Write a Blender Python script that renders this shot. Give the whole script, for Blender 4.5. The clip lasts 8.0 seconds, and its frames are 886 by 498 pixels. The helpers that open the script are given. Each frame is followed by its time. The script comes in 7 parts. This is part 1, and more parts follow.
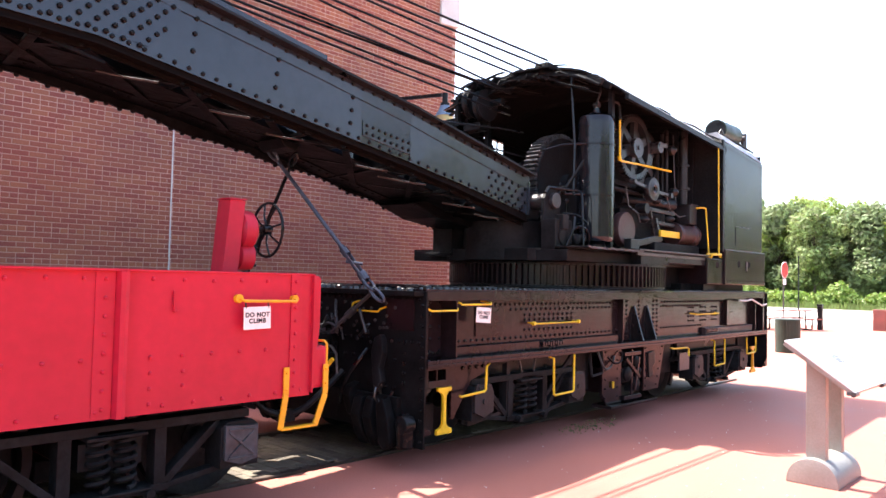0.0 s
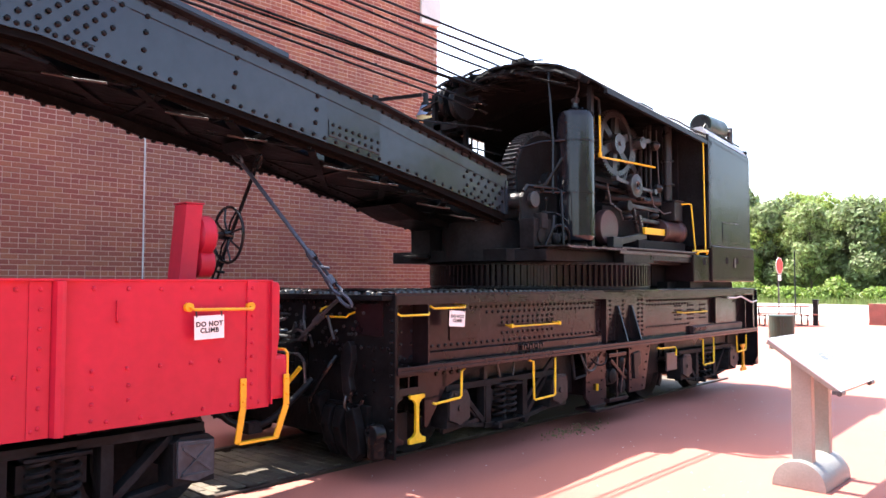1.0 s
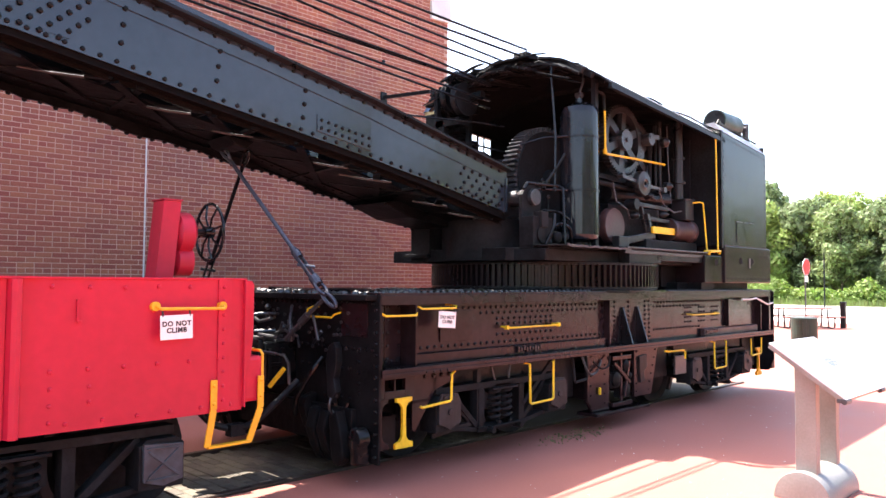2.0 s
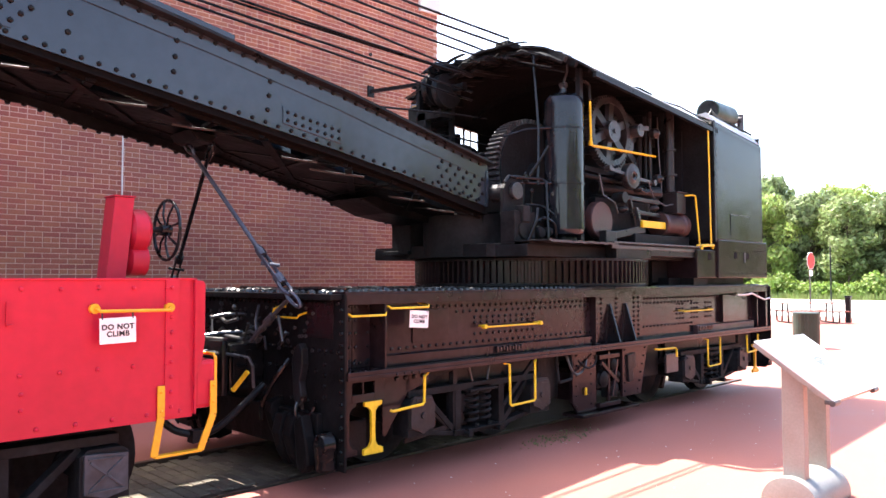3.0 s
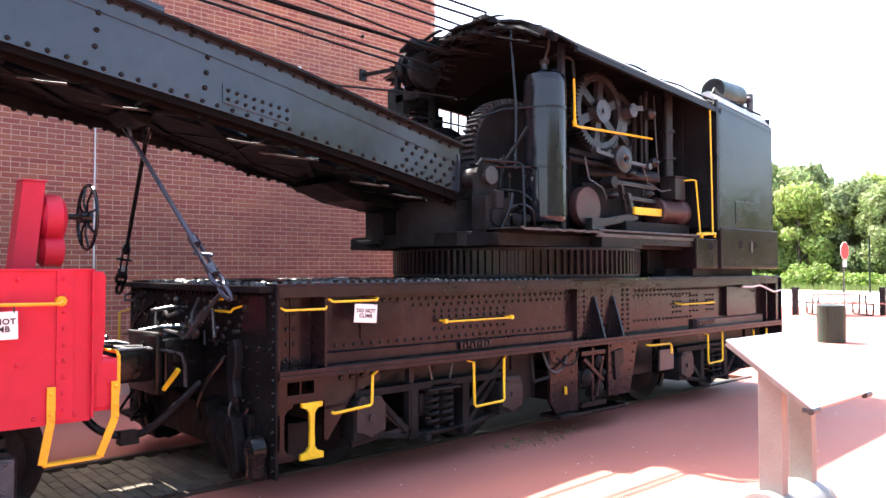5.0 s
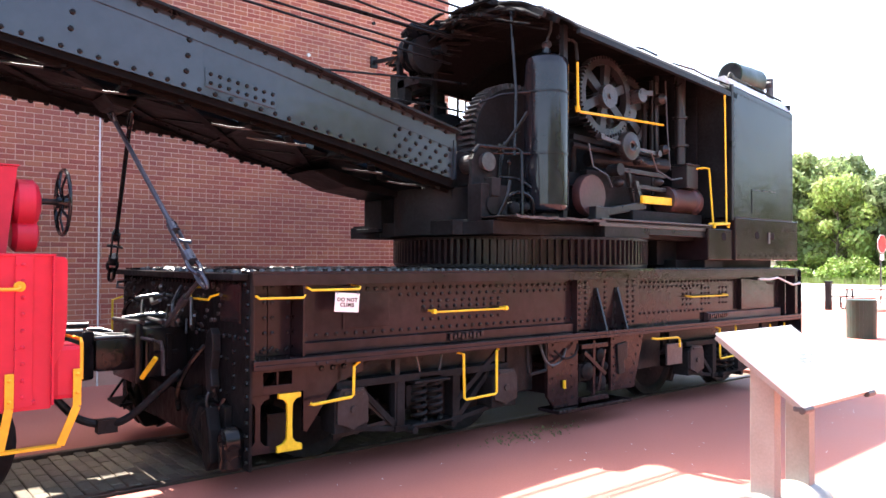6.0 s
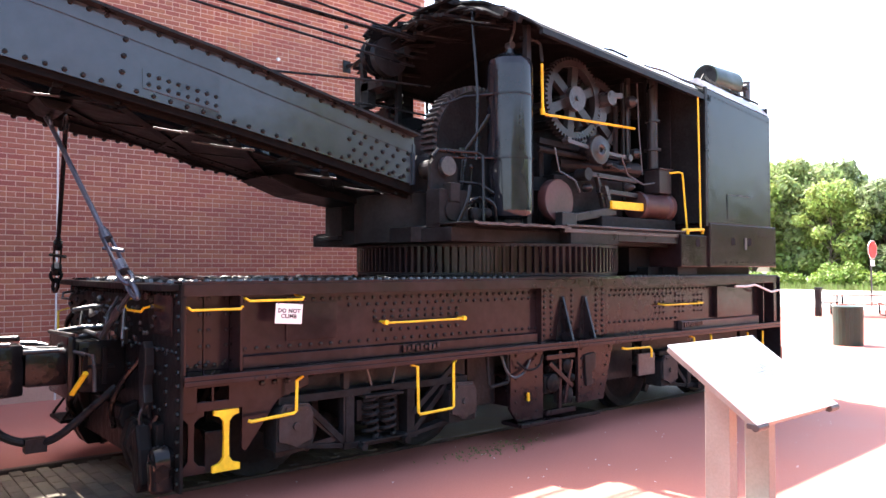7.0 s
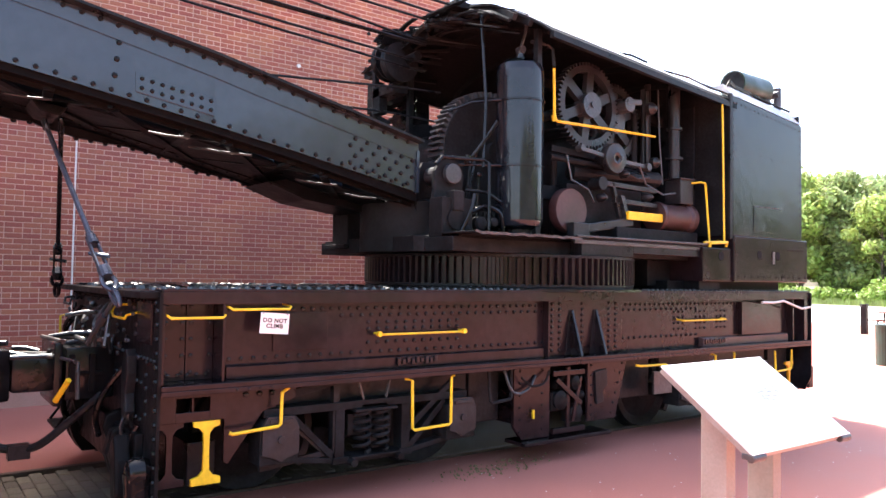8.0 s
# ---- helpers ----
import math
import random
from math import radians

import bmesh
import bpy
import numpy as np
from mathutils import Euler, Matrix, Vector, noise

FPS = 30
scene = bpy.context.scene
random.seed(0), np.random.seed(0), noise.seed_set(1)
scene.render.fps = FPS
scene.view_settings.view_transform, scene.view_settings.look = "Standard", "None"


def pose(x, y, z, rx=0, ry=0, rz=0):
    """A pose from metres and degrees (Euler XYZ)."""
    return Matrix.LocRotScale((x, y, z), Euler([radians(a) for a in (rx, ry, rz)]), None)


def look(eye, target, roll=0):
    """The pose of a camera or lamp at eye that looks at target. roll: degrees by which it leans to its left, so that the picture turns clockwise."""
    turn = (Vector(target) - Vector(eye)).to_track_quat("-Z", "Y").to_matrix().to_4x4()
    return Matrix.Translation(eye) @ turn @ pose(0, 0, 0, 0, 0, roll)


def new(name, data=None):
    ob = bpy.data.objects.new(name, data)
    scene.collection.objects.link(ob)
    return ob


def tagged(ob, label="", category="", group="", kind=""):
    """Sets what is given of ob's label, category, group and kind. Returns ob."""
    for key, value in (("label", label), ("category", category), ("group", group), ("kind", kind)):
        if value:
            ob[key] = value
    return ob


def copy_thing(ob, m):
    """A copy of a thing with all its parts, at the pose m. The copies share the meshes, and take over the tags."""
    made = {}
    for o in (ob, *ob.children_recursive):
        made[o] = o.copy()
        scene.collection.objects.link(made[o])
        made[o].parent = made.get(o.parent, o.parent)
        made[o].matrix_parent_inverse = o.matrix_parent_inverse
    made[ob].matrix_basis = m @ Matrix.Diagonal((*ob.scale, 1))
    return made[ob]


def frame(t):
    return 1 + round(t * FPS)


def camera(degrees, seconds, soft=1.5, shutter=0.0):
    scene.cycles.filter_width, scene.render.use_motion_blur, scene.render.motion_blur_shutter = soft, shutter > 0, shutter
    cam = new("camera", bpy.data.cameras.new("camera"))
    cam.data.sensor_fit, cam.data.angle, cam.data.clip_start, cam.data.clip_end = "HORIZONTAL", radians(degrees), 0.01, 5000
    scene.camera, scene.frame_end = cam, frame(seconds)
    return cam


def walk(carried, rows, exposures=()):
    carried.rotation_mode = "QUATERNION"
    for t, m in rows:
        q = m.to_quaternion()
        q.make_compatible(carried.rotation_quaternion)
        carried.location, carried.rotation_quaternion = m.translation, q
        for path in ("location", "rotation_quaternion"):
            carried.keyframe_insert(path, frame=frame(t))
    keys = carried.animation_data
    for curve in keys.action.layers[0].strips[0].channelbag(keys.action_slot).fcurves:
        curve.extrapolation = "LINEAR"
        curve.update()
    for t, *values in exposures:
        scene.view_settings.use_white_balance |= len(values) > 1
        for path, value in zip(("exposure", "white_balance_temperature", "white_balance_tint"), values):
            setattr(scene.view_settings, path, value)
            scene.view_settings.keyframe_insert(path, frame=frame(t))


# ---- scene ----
cam = camera(61.8, 8.0)
PATH = [
    (0, (4.52, -4.653, 1.686), (3.151, -3.197, 1.767), 1.3),
    (0.5, (4.514, -4.487, 1.691), (3.142, -3.034, 1.778), 0.7),
    (1, (4.537, -4.306, 1.688), (3.173, -2.847, 1.777), 0.1),
    (2.5, (4.643, -3.723, 1.689), (3.208, -2.332, 1.775), 0.4),
    (3, (4.636, -3.51, 1.696), (3.208, -2.112, 1.776), -0.1),
    (3.5, (4.7, -3.287, 1.69), (3.26, -1.902, 1.768), 0.3),
    (4, (4.763, -3.079, 1.694), (3.287, -1.731, 1.765), 0.2),
    (4.5, (4.752, -2.881, 1.688), (3.265, -1.545, 1.753), 0.8),
    (5, (4.723, -2.654, 1.696), (3.231, -1.323, 1.751), -0.1),
    (6.5, (4.855, -2.018, 1.662), (3.29, -0.774, 1.689), 0.6),
    (7, (4.848, -1.788, 1.679), (3.304, -0.519, 1.732), 0.0),
    (7.5, (4.853, -1.606, 1.686), (3.301, -0.346, 1.748), 0.2),
    (8, (4.895, -1.373, 1.694), (3.283, -0.193, 1.771), 0.9),
]
walk(cam, [(t, look(eye, target, roll)) for t, eye, target, roll in PATH],
     exposures=[(0, 2.25, 6700, 12), (3, 2.43, 6650, 12), (8, 2.62, 6650, 12)])

# ---- world, sun and exposure ----
world = bpy.data.worlds.new("sky")
scene.world = world
world.use_nodes = True
wn = world.node_tree.nodes
sky = wn.new("ShaderNodeTexSky")
sky.sky_type, sky.sun_disc = "NISHITA", False
sky.sun_elevation, sky.sun_rotation = radians(61.5), radians(268)
sky.air_density, sky.dust_density = 1.0, 3.0
world.node_tree.links.new(sky.outputs[0], wn["Background"].inputs[0])
wn["Background"].inputs[1].default_value = 0.15
sun = new("sun", bpy.data.lights.new("sun", "SUN"))
sun.data.energy, sun.data.angle, sun.data.color = 4.5, radians(0.5), (1.0, 0.95, 0.88)
sun.matrix_world = look((-9.54, -0.35, 17.58), (0, 0, 0))

# ---- materials ----
def material(name, colour, rough=0.5, metal=0.0, vary=0.25, grain=40.0, stain=1.2, bump=0.15, coat=0.0,
             second=None, random_by="", spec=0.5, soft_stain=0.5, wave=0.0, spread=0.25):
    m = bpy.data.materials.new(name)
    m.use_nodes = True
    nt = m.node_tree
    n, ln = nt.nodes, nt.links
    p = n["Principled BSDF"]
    geo = n.new("ShaderNodeNewGeometry")
    fine = n.new("ShaderNodeTexNoise")
    fine.inputs["Scale"].default_value, fine.inputs["Detail"].default_value = grain, 5
    big = n.new("ShaderNodeTexNoise")
    big.inputs["Scale"].default_value, big.inputs["Detail"].default_value = stain, 6
    ln.new(geo.outputs["Position"], fine.inputs["Vector"])
    ln.new(geo.outputs["Position"], big.inputs["Vector"])
    ramp = n.new("ShaderNodeMapRange")
    ramp.inputs["From Min"].default_value, ramp.inputs["From Max"].default_value = soft_stain - 0.16, soft_stain + 0.16
    ln.new(big.outputs["Fac"], ramp.inputs["Value"])
    c1 = tuple(v * (1 - vary) for v in colour)
    c2 = second or tuple(min(1, v * (1 + vary)) for v in colour)
    mix = n.new("ShaderNodeMix")
    mix.data_type = "RGBA"
    mix.inputs["A"].default_value, mix.inputs["B"].default_value = (*c1, 1), (*c2, 1)
    ln.new(ramp.outputs[0], mix.inputs["Factor"])
    out = mix.outputs["Result"]
    hsv = n.new("ShaderNodeHueSaturation")
    add = n.new("ShaderNodeMapRange")
    add.inputs["From Min"].default_value, add.inputs["From Max"].default_value = 0.3, 0.7
    add.inputs["To Min"].default_value, add.inputs["To Max"].default_value = 1 - vary * 0.7, 1 + vary * 0.7
    ln.new(fine.outputs["Fac"], add.inputs["Value"])
    ln.new(out, hsv.inputs["Color"])
    if random_by:
        if random_by == "object":
            r = n.new("ShaderNodeObjectInfo").outputs["Random"]
        else:
            r = geo.outputs["Random Per Island"]
        rr = n.new("ShaderNodeMapRange")
        rr.inputs["To Min"].default_value, rr.inputs["To Max"].default_value = 1 - spread, 1 + spread
        ln.new(r, rr.inputs["Value"])
        mul = n.new("ShaderNodeMath")
        mul.operation = "MULTIPLY"
        ln.new(rr.outputs[0], mul.inputs[0])
        ln.new(add.outputs[0], mul.inputs[1])
        ln.new(mul.outputs[0], hsv.inputs["Value"])
        hue = n.new("ShaderNodeMapRange")
        hue.inputs["To Min"].default_value, hue.inputs["To Max"].default_value = 0.49, 0.51
        ln.new(r, hue.inputs["Value"])
        ln.new(hue.outputs[0], hsv.inputs["Hue"])
    else:
        ln.new(add.outputs[0], hsv.inputs["Value"])
    ln.new(hsv.outputs[0], p.inputs["Base Color"])
    rmap = n.new("ShaderNodeMapRange")
    rmap.inputs["From Min"].default_value, rmap.inputs["From Max"].default_value = 0.3, 0.7
    rmap.inputs["To Min"].default_value, rmap.inputs["To Max"].default_value = max(0.04, rough * 0.75), min(1, rough * 1.3)
    ln.new(big.outputs["Fac"], rmap.inputs["Value"])
    ln.new(rmap.outputs[0], p.inputs["Roughness"])
    p.inputs["Metallic"].default_value = metal
    p.inputs["Coat Weight"].default_value = coat
    p.inputs["Coat Roughness"].default_value = 0.12
    p.inputs["Specular IOR Level"].default_value = spec
    if bump:
        b = n.new("ShaderNodeBump")
        b.inputs["Strength"].default_value, b.inputs["Distance"].default_value = bump, 0.01
        ln.new(fine.outputs["Fac"], b.inputs["Height"])
        if wave:
            dents = n.new("ShaderNodeTexNoise")
            dents.inputs["Scale"].default_value, dents.inputs["Detail"].default_value = 3.5, 3
            ln.new(geo.outputs["Position"], dents.inputs["Vector"])
            b2 = n.new("ShaderNodeBump")
            b2.inputs["Strength"].default_value, b2.inputs["Distance"].default_value = 1.0, wave
            ln.new(dents.outputs["Fac"], b2.inputs["Height"])
            ln.new(b2.outputs[0], b.inputs["Normal"])
        ln.new(b.outputs[0], p.inputs["Normal"])
    return m


BLACK = material("glossy black paint", (0.010, 0.010, 0.012), 0.10, vary=0.4, grain=10, stain=3, bump=0.5, coat=0.0, spec=0.26, wave=0.004)
ENDBLACK = material("lumpy black paint", (0.009, 0.009, 0.0095), 0.38, vary=0.4, grain=11, stain=3, bump=0.8, spec=0.05, wave=0.006)
GLOSS = material("thick glossy black paint", (0.008, 0.008, 0.0085), 0.16, vary=0.4, grain=14, stain=4, bump=0.5, spec=0.22, wave=0.005)
BROWN = material("brownish black paint", (0.0150, 0.0095, 0.0108), 0.18, vary=0.32, grain=14, stain=2.2, bump=0.12, spec=0.20, wave=0.003)
# The blue in this base colour imitates sky reflected in the boom.
BLUEBLACK = material("black paint with sky blue tint", (0.020, 0.029, 0.040), 0.14, vary=0.15, grain=9, stain=0.9, bump=0.05, wave=0.0025)
CABPAINT = material("dark cab paint", (0.009, 0.0095, 0.0105), 0.20, vary=0.4, grain=9, stain=1.3, bump=0.08, spec=0.40, wave=0.005)
# Darker copy of the boom paint; the underside's shade is in this colour.
UNDERSHADE = material("blue black paint darkened for the underside", (0.0055, 0.0062, 0.0075), 0.36, vary=0.4, grain=12, stain=3, bump=0.5, spec=0.07, wave=0.006)
DIRT = material("caked dark dirt", (0.0045, 0.0038, 0.0036), 0.8, vary=0.5, grain=22, stain=7, bump=0.6, spec=0.08)
RIVETS = material("dark rivet paint", (0.006, 0.006, 0.0065), 0.32, vary=0.3, grain=30, stain=5, bump=0.15, spec=0.16)
LID = material("worn grey iron", (0.050, 0.054, 0.062), 0.5, vary=0.3, grain=25, stain=8, bump=0.25, spec=0.3)
GRIME = material("greasy running gear black", (0.0130, 0.0132, 0.0142), 0.5, vary=0.4, grain=25, stain=4, bump=0.35, spec=0.08)
# Extra shiny black for small shapes added to give white glints.
GLINT = material("shining black paint for glints", (0.012, 0.012, 0.013), 0.36, vary=0.3, grain=20, stain=5, bump=0.3, spec=0.9)
SOOT = material("sooty dull black", (0.0125, 0.0135, 0.0145), 0.85, vary=0.4, grain=30, stain=4, bump=0.4, spec=0.1)
TANKPAINT = material("deep blue black enamel", (0.010, 0.0115, 0.015), 0.09, vary=0.25, grain=9, stain=2, bump=0.03, spec=0.38, wave=0.0)
SHIELD = material("dusty brown iron", (0.022, 0.019, 0.020), 0.5, vary=0.3, grain=25, stain=6, bump=0.25, spec=0.3)
DARK = material("grimy black iron", (0.0125, 0.0135, 0.0150), 0.33, vary=0.4, grain=30, stain=4, bump=0.3, spec=0.15)
MAROON = material("maroon brown primer", (0.045, 0.021, 0.021), 0.45, vary=0.25, grain=25, stain=3, bump=0.15)
STEEL = material("dull grey steel", (0.062, 0.062, 0.066), 0.34, metal=0.4, vary=0.3, grain=50, stain=5, bump=0.15)
RED = material("bright red paint", (0.48, 0.016, 0.040), 0.33, vary=0.10, grain=12, stain=0.9, bump=0.06, spec=0.25, wave=0.002)
YELLOW = material("safety yellow paint", (0.80, 0.52, 0.018), 0.4, vary=0.14, grain=30, stain=6, bump=0.12)
ORANGE = material("orange yellow paint", (0.80, 0.37, 0.012), 0.4, vary=0.12, grain=30, stain=6, bump=0.12)
WHITE = material("white enamel", (0.80, 0.79, 0.77), 0.35, vary=0.05, grain=30, stain=5, bump=0.03)
RIMRUST = material("worn rusty paint edge", (0.05, 0.042, 0.040), 0.6, vary=0.6, grain=30, stain=14, bump=0.4)
GLINTSTEEL = material("bright steel for glints", (0.34, 0.35, 0.36), 0.3, metal=0.7, vary=0.2, grain=40, stain=6, bump=0.1)
INK = material("black ink", (0.02, 0.02, 0.022), 0.5, vary=0.2, grain=30, stain=5, bump=0)
BRICK = material("red brick", (0.325, 0.106, 0.066), 0.85, vary=0.13, grain=60, stain=0.5, bump=0.5, random_by="island", spread=0.13)
BRICK1 = material("single red brick", (0.29, 0.095, 0.062), 0.85, vary=0.13, grain=60, stain=0.5, bump=0.5, random_by="object", spread=0.13)
MORTAR = material("pale mortar", (0.54, 0.345, 0.265), 0.95, vary=0.14, grain=80, stain=1, bump=0.4)
PAVING = material("red stamped concrete", (0.33, 0.113, 0.083), 0.72, vary=0.17, grain=70, stain=0.35, bump=0.25)
PAVER = material("weathered brown paver", (0.125, 0.102, 0.074), 0.85, vary=0.22, grain=60, stain=2, bump=0.5, random_by="object")
JOINT = material("sandy joint", (0.10, 0.075, 0.05), 0.95, vary=0.2, grain=80, stain=3, bump=0.3)
MOSS = material("green weeds", (0.15, 0.15, 0.06), 0.9, vary=0.35, grain=60, stain=6, bump=0.3)
RAIL = material("rusty rail steel", (0.07, 0.05, 0.04), 0.5, metal=0.6, vary=0.3, grain=50, stain=6, bump=0.2)
ROAD = material("pale concrete road", (0.52, 0.49, 0.45), 0.9, vary=0.08, grain=20, stain=0.2, bump=0.2)
EARTH = material("grassy earth", (0.10, 0.14, 0.04), 0.95, vary=0.3, grain=3, stain=0.25, bump=0.3)
ALU = material("brushed silver paint", (0.27, 0.26, 0.24), 0.45, metal=0.3, vary=0.10, grain=60, stain=4, bump=0.08)
PANELFACE = material("white printed panel", (0.60, 0.61, 0.63), 0.3, vary=0.04, grain=12, stain=3, bump=0.02)
GREY = material("pale grey print", (0.15, 0.16, 0.19), 0.4, vary=0.2, grain=40, stain=8, bump=0)
GREEN = material("dark green plastic", (0.010, 0.030, 0.020), 0.45, vary=0.2, grain=25, stain=4, bump=0.1)
WOODRED = material("red brown slats", (0.20, 0.065, 0.05), 0.6, vary=0.2, grain=30, stain=3, bump=0.2)
BARK = material("bark", (0.10, 0.075, 0.055), 0.9, vary=0.3, grain=12, stain=2, bump=0.6)
ENAMEL = material("blue grey enamel", (0.10, 0.16, 0.24), 0.3, vary=0.15, grain=30, stain=6, bump=0.05)
CREAM = material("cream enamel inside", (0.62, 0.47, 0.22), 0.4, vary=0.1, grain=30, stain=6, bump=0.03)
SILVER = material("silver roof paint", (0.40, 0.40, 0.40), 0.4, metal=0.3, vary=0.18, grain=16, stain=2.5, bump=0.25)
STONE = material("white painted trim", (0.66, 0.65, 0.62), 0.7, vary=0.08, grain=30, stain=2, bump=0.15)
SIGNRED = material("sign red", (0.45, 0.02, 0.025), 0.4, vary=0.08, grain=20, stain=3, bump=0.02)


def leafy(name, colour, vary):
    m = bpy.data.materials.new(name)
    m.use_nodes = True
    n, ln = m.node_tree.nodes, m.node_tree.links
    p = n["Principled BSDF"]
    geo = n.new("ShaderNodeNewGeometry")
    hsv = n.new("ShaderNodeHueSaturation")
    hsv.inputs["Color"].default_value = (*colour, 1)
    for key, a, b in (("Value", 1 - vary, 1 + vary), ("Hue", 0.475, 0.52)):
        r = n.new("ShaderNodeMapRange")
        r.inputs["To Min"].default_value, r.inputs["To Max"].default_value = a, b
        ln.new(geo.outputs["Random Per Island"], r.inputs["Value"])
        ln.new(r.outputs[0], hsv.inputs[key])
    ln.new(hsv.outputs[0], p.inputs["Base Color"])
    p.inputs["Roughness"].default_value = 0.6
    tr = n.new("ShaderNodeBsdfTranslucent")
    ln.new(hsv.outputs[0], tr.inputs["Color"])
    mix = n.new("ShaderNodeMixShader")
    mix.inputs[0].default_value = 0.4
    ln.new(p.outputs[0], mix.inputs[1])
    ln.new(tr.outputs[0], mix.inputs[2])
    ln.new(mix.outputs[0], n["Material Output"].inputs["Surface"])
    return m


LEAF = leafy("tree leaves", (0.205, 0.265, 0.10), 0.40)
LEAFDARK = leafy("dark tree leaves", (0.165, 0.215, 0.095), 0.42)
LEAFBRIGHT = leafy("young tree leaves", (0.25, 0.325, 0.085), 0.36)
BUSHLEAF = leafy("bright bush leaves", (0.16, 0.24, 0.045), 0.3)
GRASS = leafy("grass blades", (0.17, 0.22, 0.06), 0.35)


# ---- mesh helpers ----
class Solid:
    """Collects simple solids into one mesh."""

    def __init__(self):
        self.v, self.f = [], []

    def put(self, verts, faces):
        o = len(self.v)
        self.v += [tuple(p) for p in verts]
        self.f += [tuple(o + i for i in q) for q in faces]
        return self

    def box(self, x0, y0, z0, x1, y1, z1):
        x0, x1, y0, y1, z0, z1 = min(x0, x1), max(x0, x1), min(y0, y1), max(y0, y1), min(z0, z1), max(z0, z1)
        return self.put([(x0, y0, z0), (x1, y0, z0), (x1, y1, z0), (x0, y1, z0), (x0, y0, z1), (x1, y0, z1), (x1, y1, z1), (x0, y1, z1)],
                        [(3, 2, 1, 0), (4, 5, 6, 7), (0, 1, 5, 4), (1, 2, 6, 5), (2, 3, 7, 6), (3, 0, 4, 7)])

    def bar(self, a, b, w, h, up=(0, 0, 1)):
        """A square bar from a to b, w wide and h high."""
        a, b = Vector(a), Vector(b)
        d = (b - a).normalized()
        s = d.cross(Vector(up))
        s = s.normalized() if s.length > 1e-4 else Vector((1, 0, 0))
        u = s.cross(d).normalized()
        s, u = s * w / 2, u * h / 2
        q = [-s - u, s - u, s + u, -s + u]
        return self.put([a + k for k in q] + [b + k for k in q],
                        [(3, 2, 1, 0), (4, 5, 6, 7), (0, 1, 5, 4), (1, 2, 6, 5), (2, 3, 7, 6), (3, 0, 4, 7)])

    def cyl(self, a, b, r, n=16, r2=None):
        a, b = Vector(a), Vector(b)
        r2 = r if r2 is None else r2
        d = (b - a).normalized()
        s = d.orthogonal().normalized()
        u = d.cross(s)
        ring = [s * math.cos(2 * math.pi * i / n) + u * math.sin(2 * math.pi * i / n) for i in range(n)]
        return self.put([a + k * r for k in ring] + [b + k * r2 for k in ring],
                        [tuple(range(n))[::-1], tuple(range(n, 2 * n))] + [(i, (i + 1) % n, n + (i + 1) % n, n + i) for i in range(n)])

    def tube(self, pts, r, n=8, closed=False):
        """A round rod along a list of points."""
        pts = [Vector(p) for p in pts]
        m = len(pts)
        verts, faces, s = [], [], None
        for i, p in enumerate(pts):
            if closed:
                d = pts[(i + 1) % m] - pts[i - 1]
            else:
                d = pts[min(i + 1, m - 1)] - pts[max(i - 1, 0)]
            d.normalize()
            s = d.orthogonal() if s is None else s - d * s.dot(d)
            s.normalize()
            u = d.cross(s)
            verts += [p + r * (s * math.cos(2 * math.pi * k / n) + u * math.sin(2 * math.pi * k / n)) for k in range(n)]
        for i in range(m if closed else m - 1):
            j = (i + 1) % m
            faces += [(i * n + k, i * n + (k + 1) % n, j * n + (k + 1) % n, j * n + k) for k in range(n)]
        if not closed:
            faces += [tuple(range(n))[::-1], tuple(range((m - 1) * n, m * n))]
        return self.put(verts, faces)

    def prism(self, poly, axis, a, b):
        """A flat outline pushed along an axis from a to b. The outline's pairs are the two other axes in order."""
        def at(p, k):
            return {"x": (k, p[0], p[1]), "y": (p[0], k, p[1]), "z": (p[0], p[1], k)}[axis]
        n = len(poly)
        return self.put([at(p, a) for p in poly] + [at(p, b) for p in poly],
                        [tuple(range(n))[::-1], tuple(range(n, 2 * n))] + [(i, (i + 1) % n, n + (i + 1) % n, n + i) for i in range(n)])

    def lathe(self, profile, centre, axis="z", n=24):
        """Turns pairs (radius, height) round an axis through centre."""
        c = Vector(centre)
        verts, faces = [], []
        for r, h in profile:
            for i in range(n):
                a = 2 * math.pi * i / n
                p, q = r * math.cos(a), r * math.sin(a)
                verts.append(c + Vector({"x": (h, p, q), "y": (p, h, q), "z": (p, q, h)}[axis]))
        m = len(profile)
        for j in range(m - 1):
            faces += [(j * n + i, j * n + (i + 1) % n, (j + 1) * n + (i + 1) % n, (j + 1) * n + i) for i in range(n)]
        faces += [tuple(range(n))[::-1], tuple(range((m - 1) * n, m * n))]
        return self.put(verts, faces)

    def rivet(self, p, normal, r=0.013):
        """A low round head on a face."""
        p, d = Vector(p), Vector(normal).normalized()
        s = d.orthogonal().normalized()
        u = d.cross(s)
        verts = []
        for rr, h in ((r, -0.002), (r * 0.82, r * 0.66)):
            verts += [p + d * h + rr * (s * math.cos(k * math.pi / 3) + u * math.sin(k * math.pi / 3)) for k in range(6)]
        verts.append(p + d * r * 1.0)
        return self.put(verts, [(k, (k + 1) % 6, 6 + (k + 1) % 6, 6 + k) for k in range(6)] + [(6 + k, 6 + (k + 1) % 6, 12) for k in range(6)])

    def rivets(self, a, b, n, normal, r=0.013):
        a, b = Vector(a), Vector(b)
        for i in range(n):
            self.rivet(a.lerp(b, i / max(1, n - 1)), normal, r)
        return self


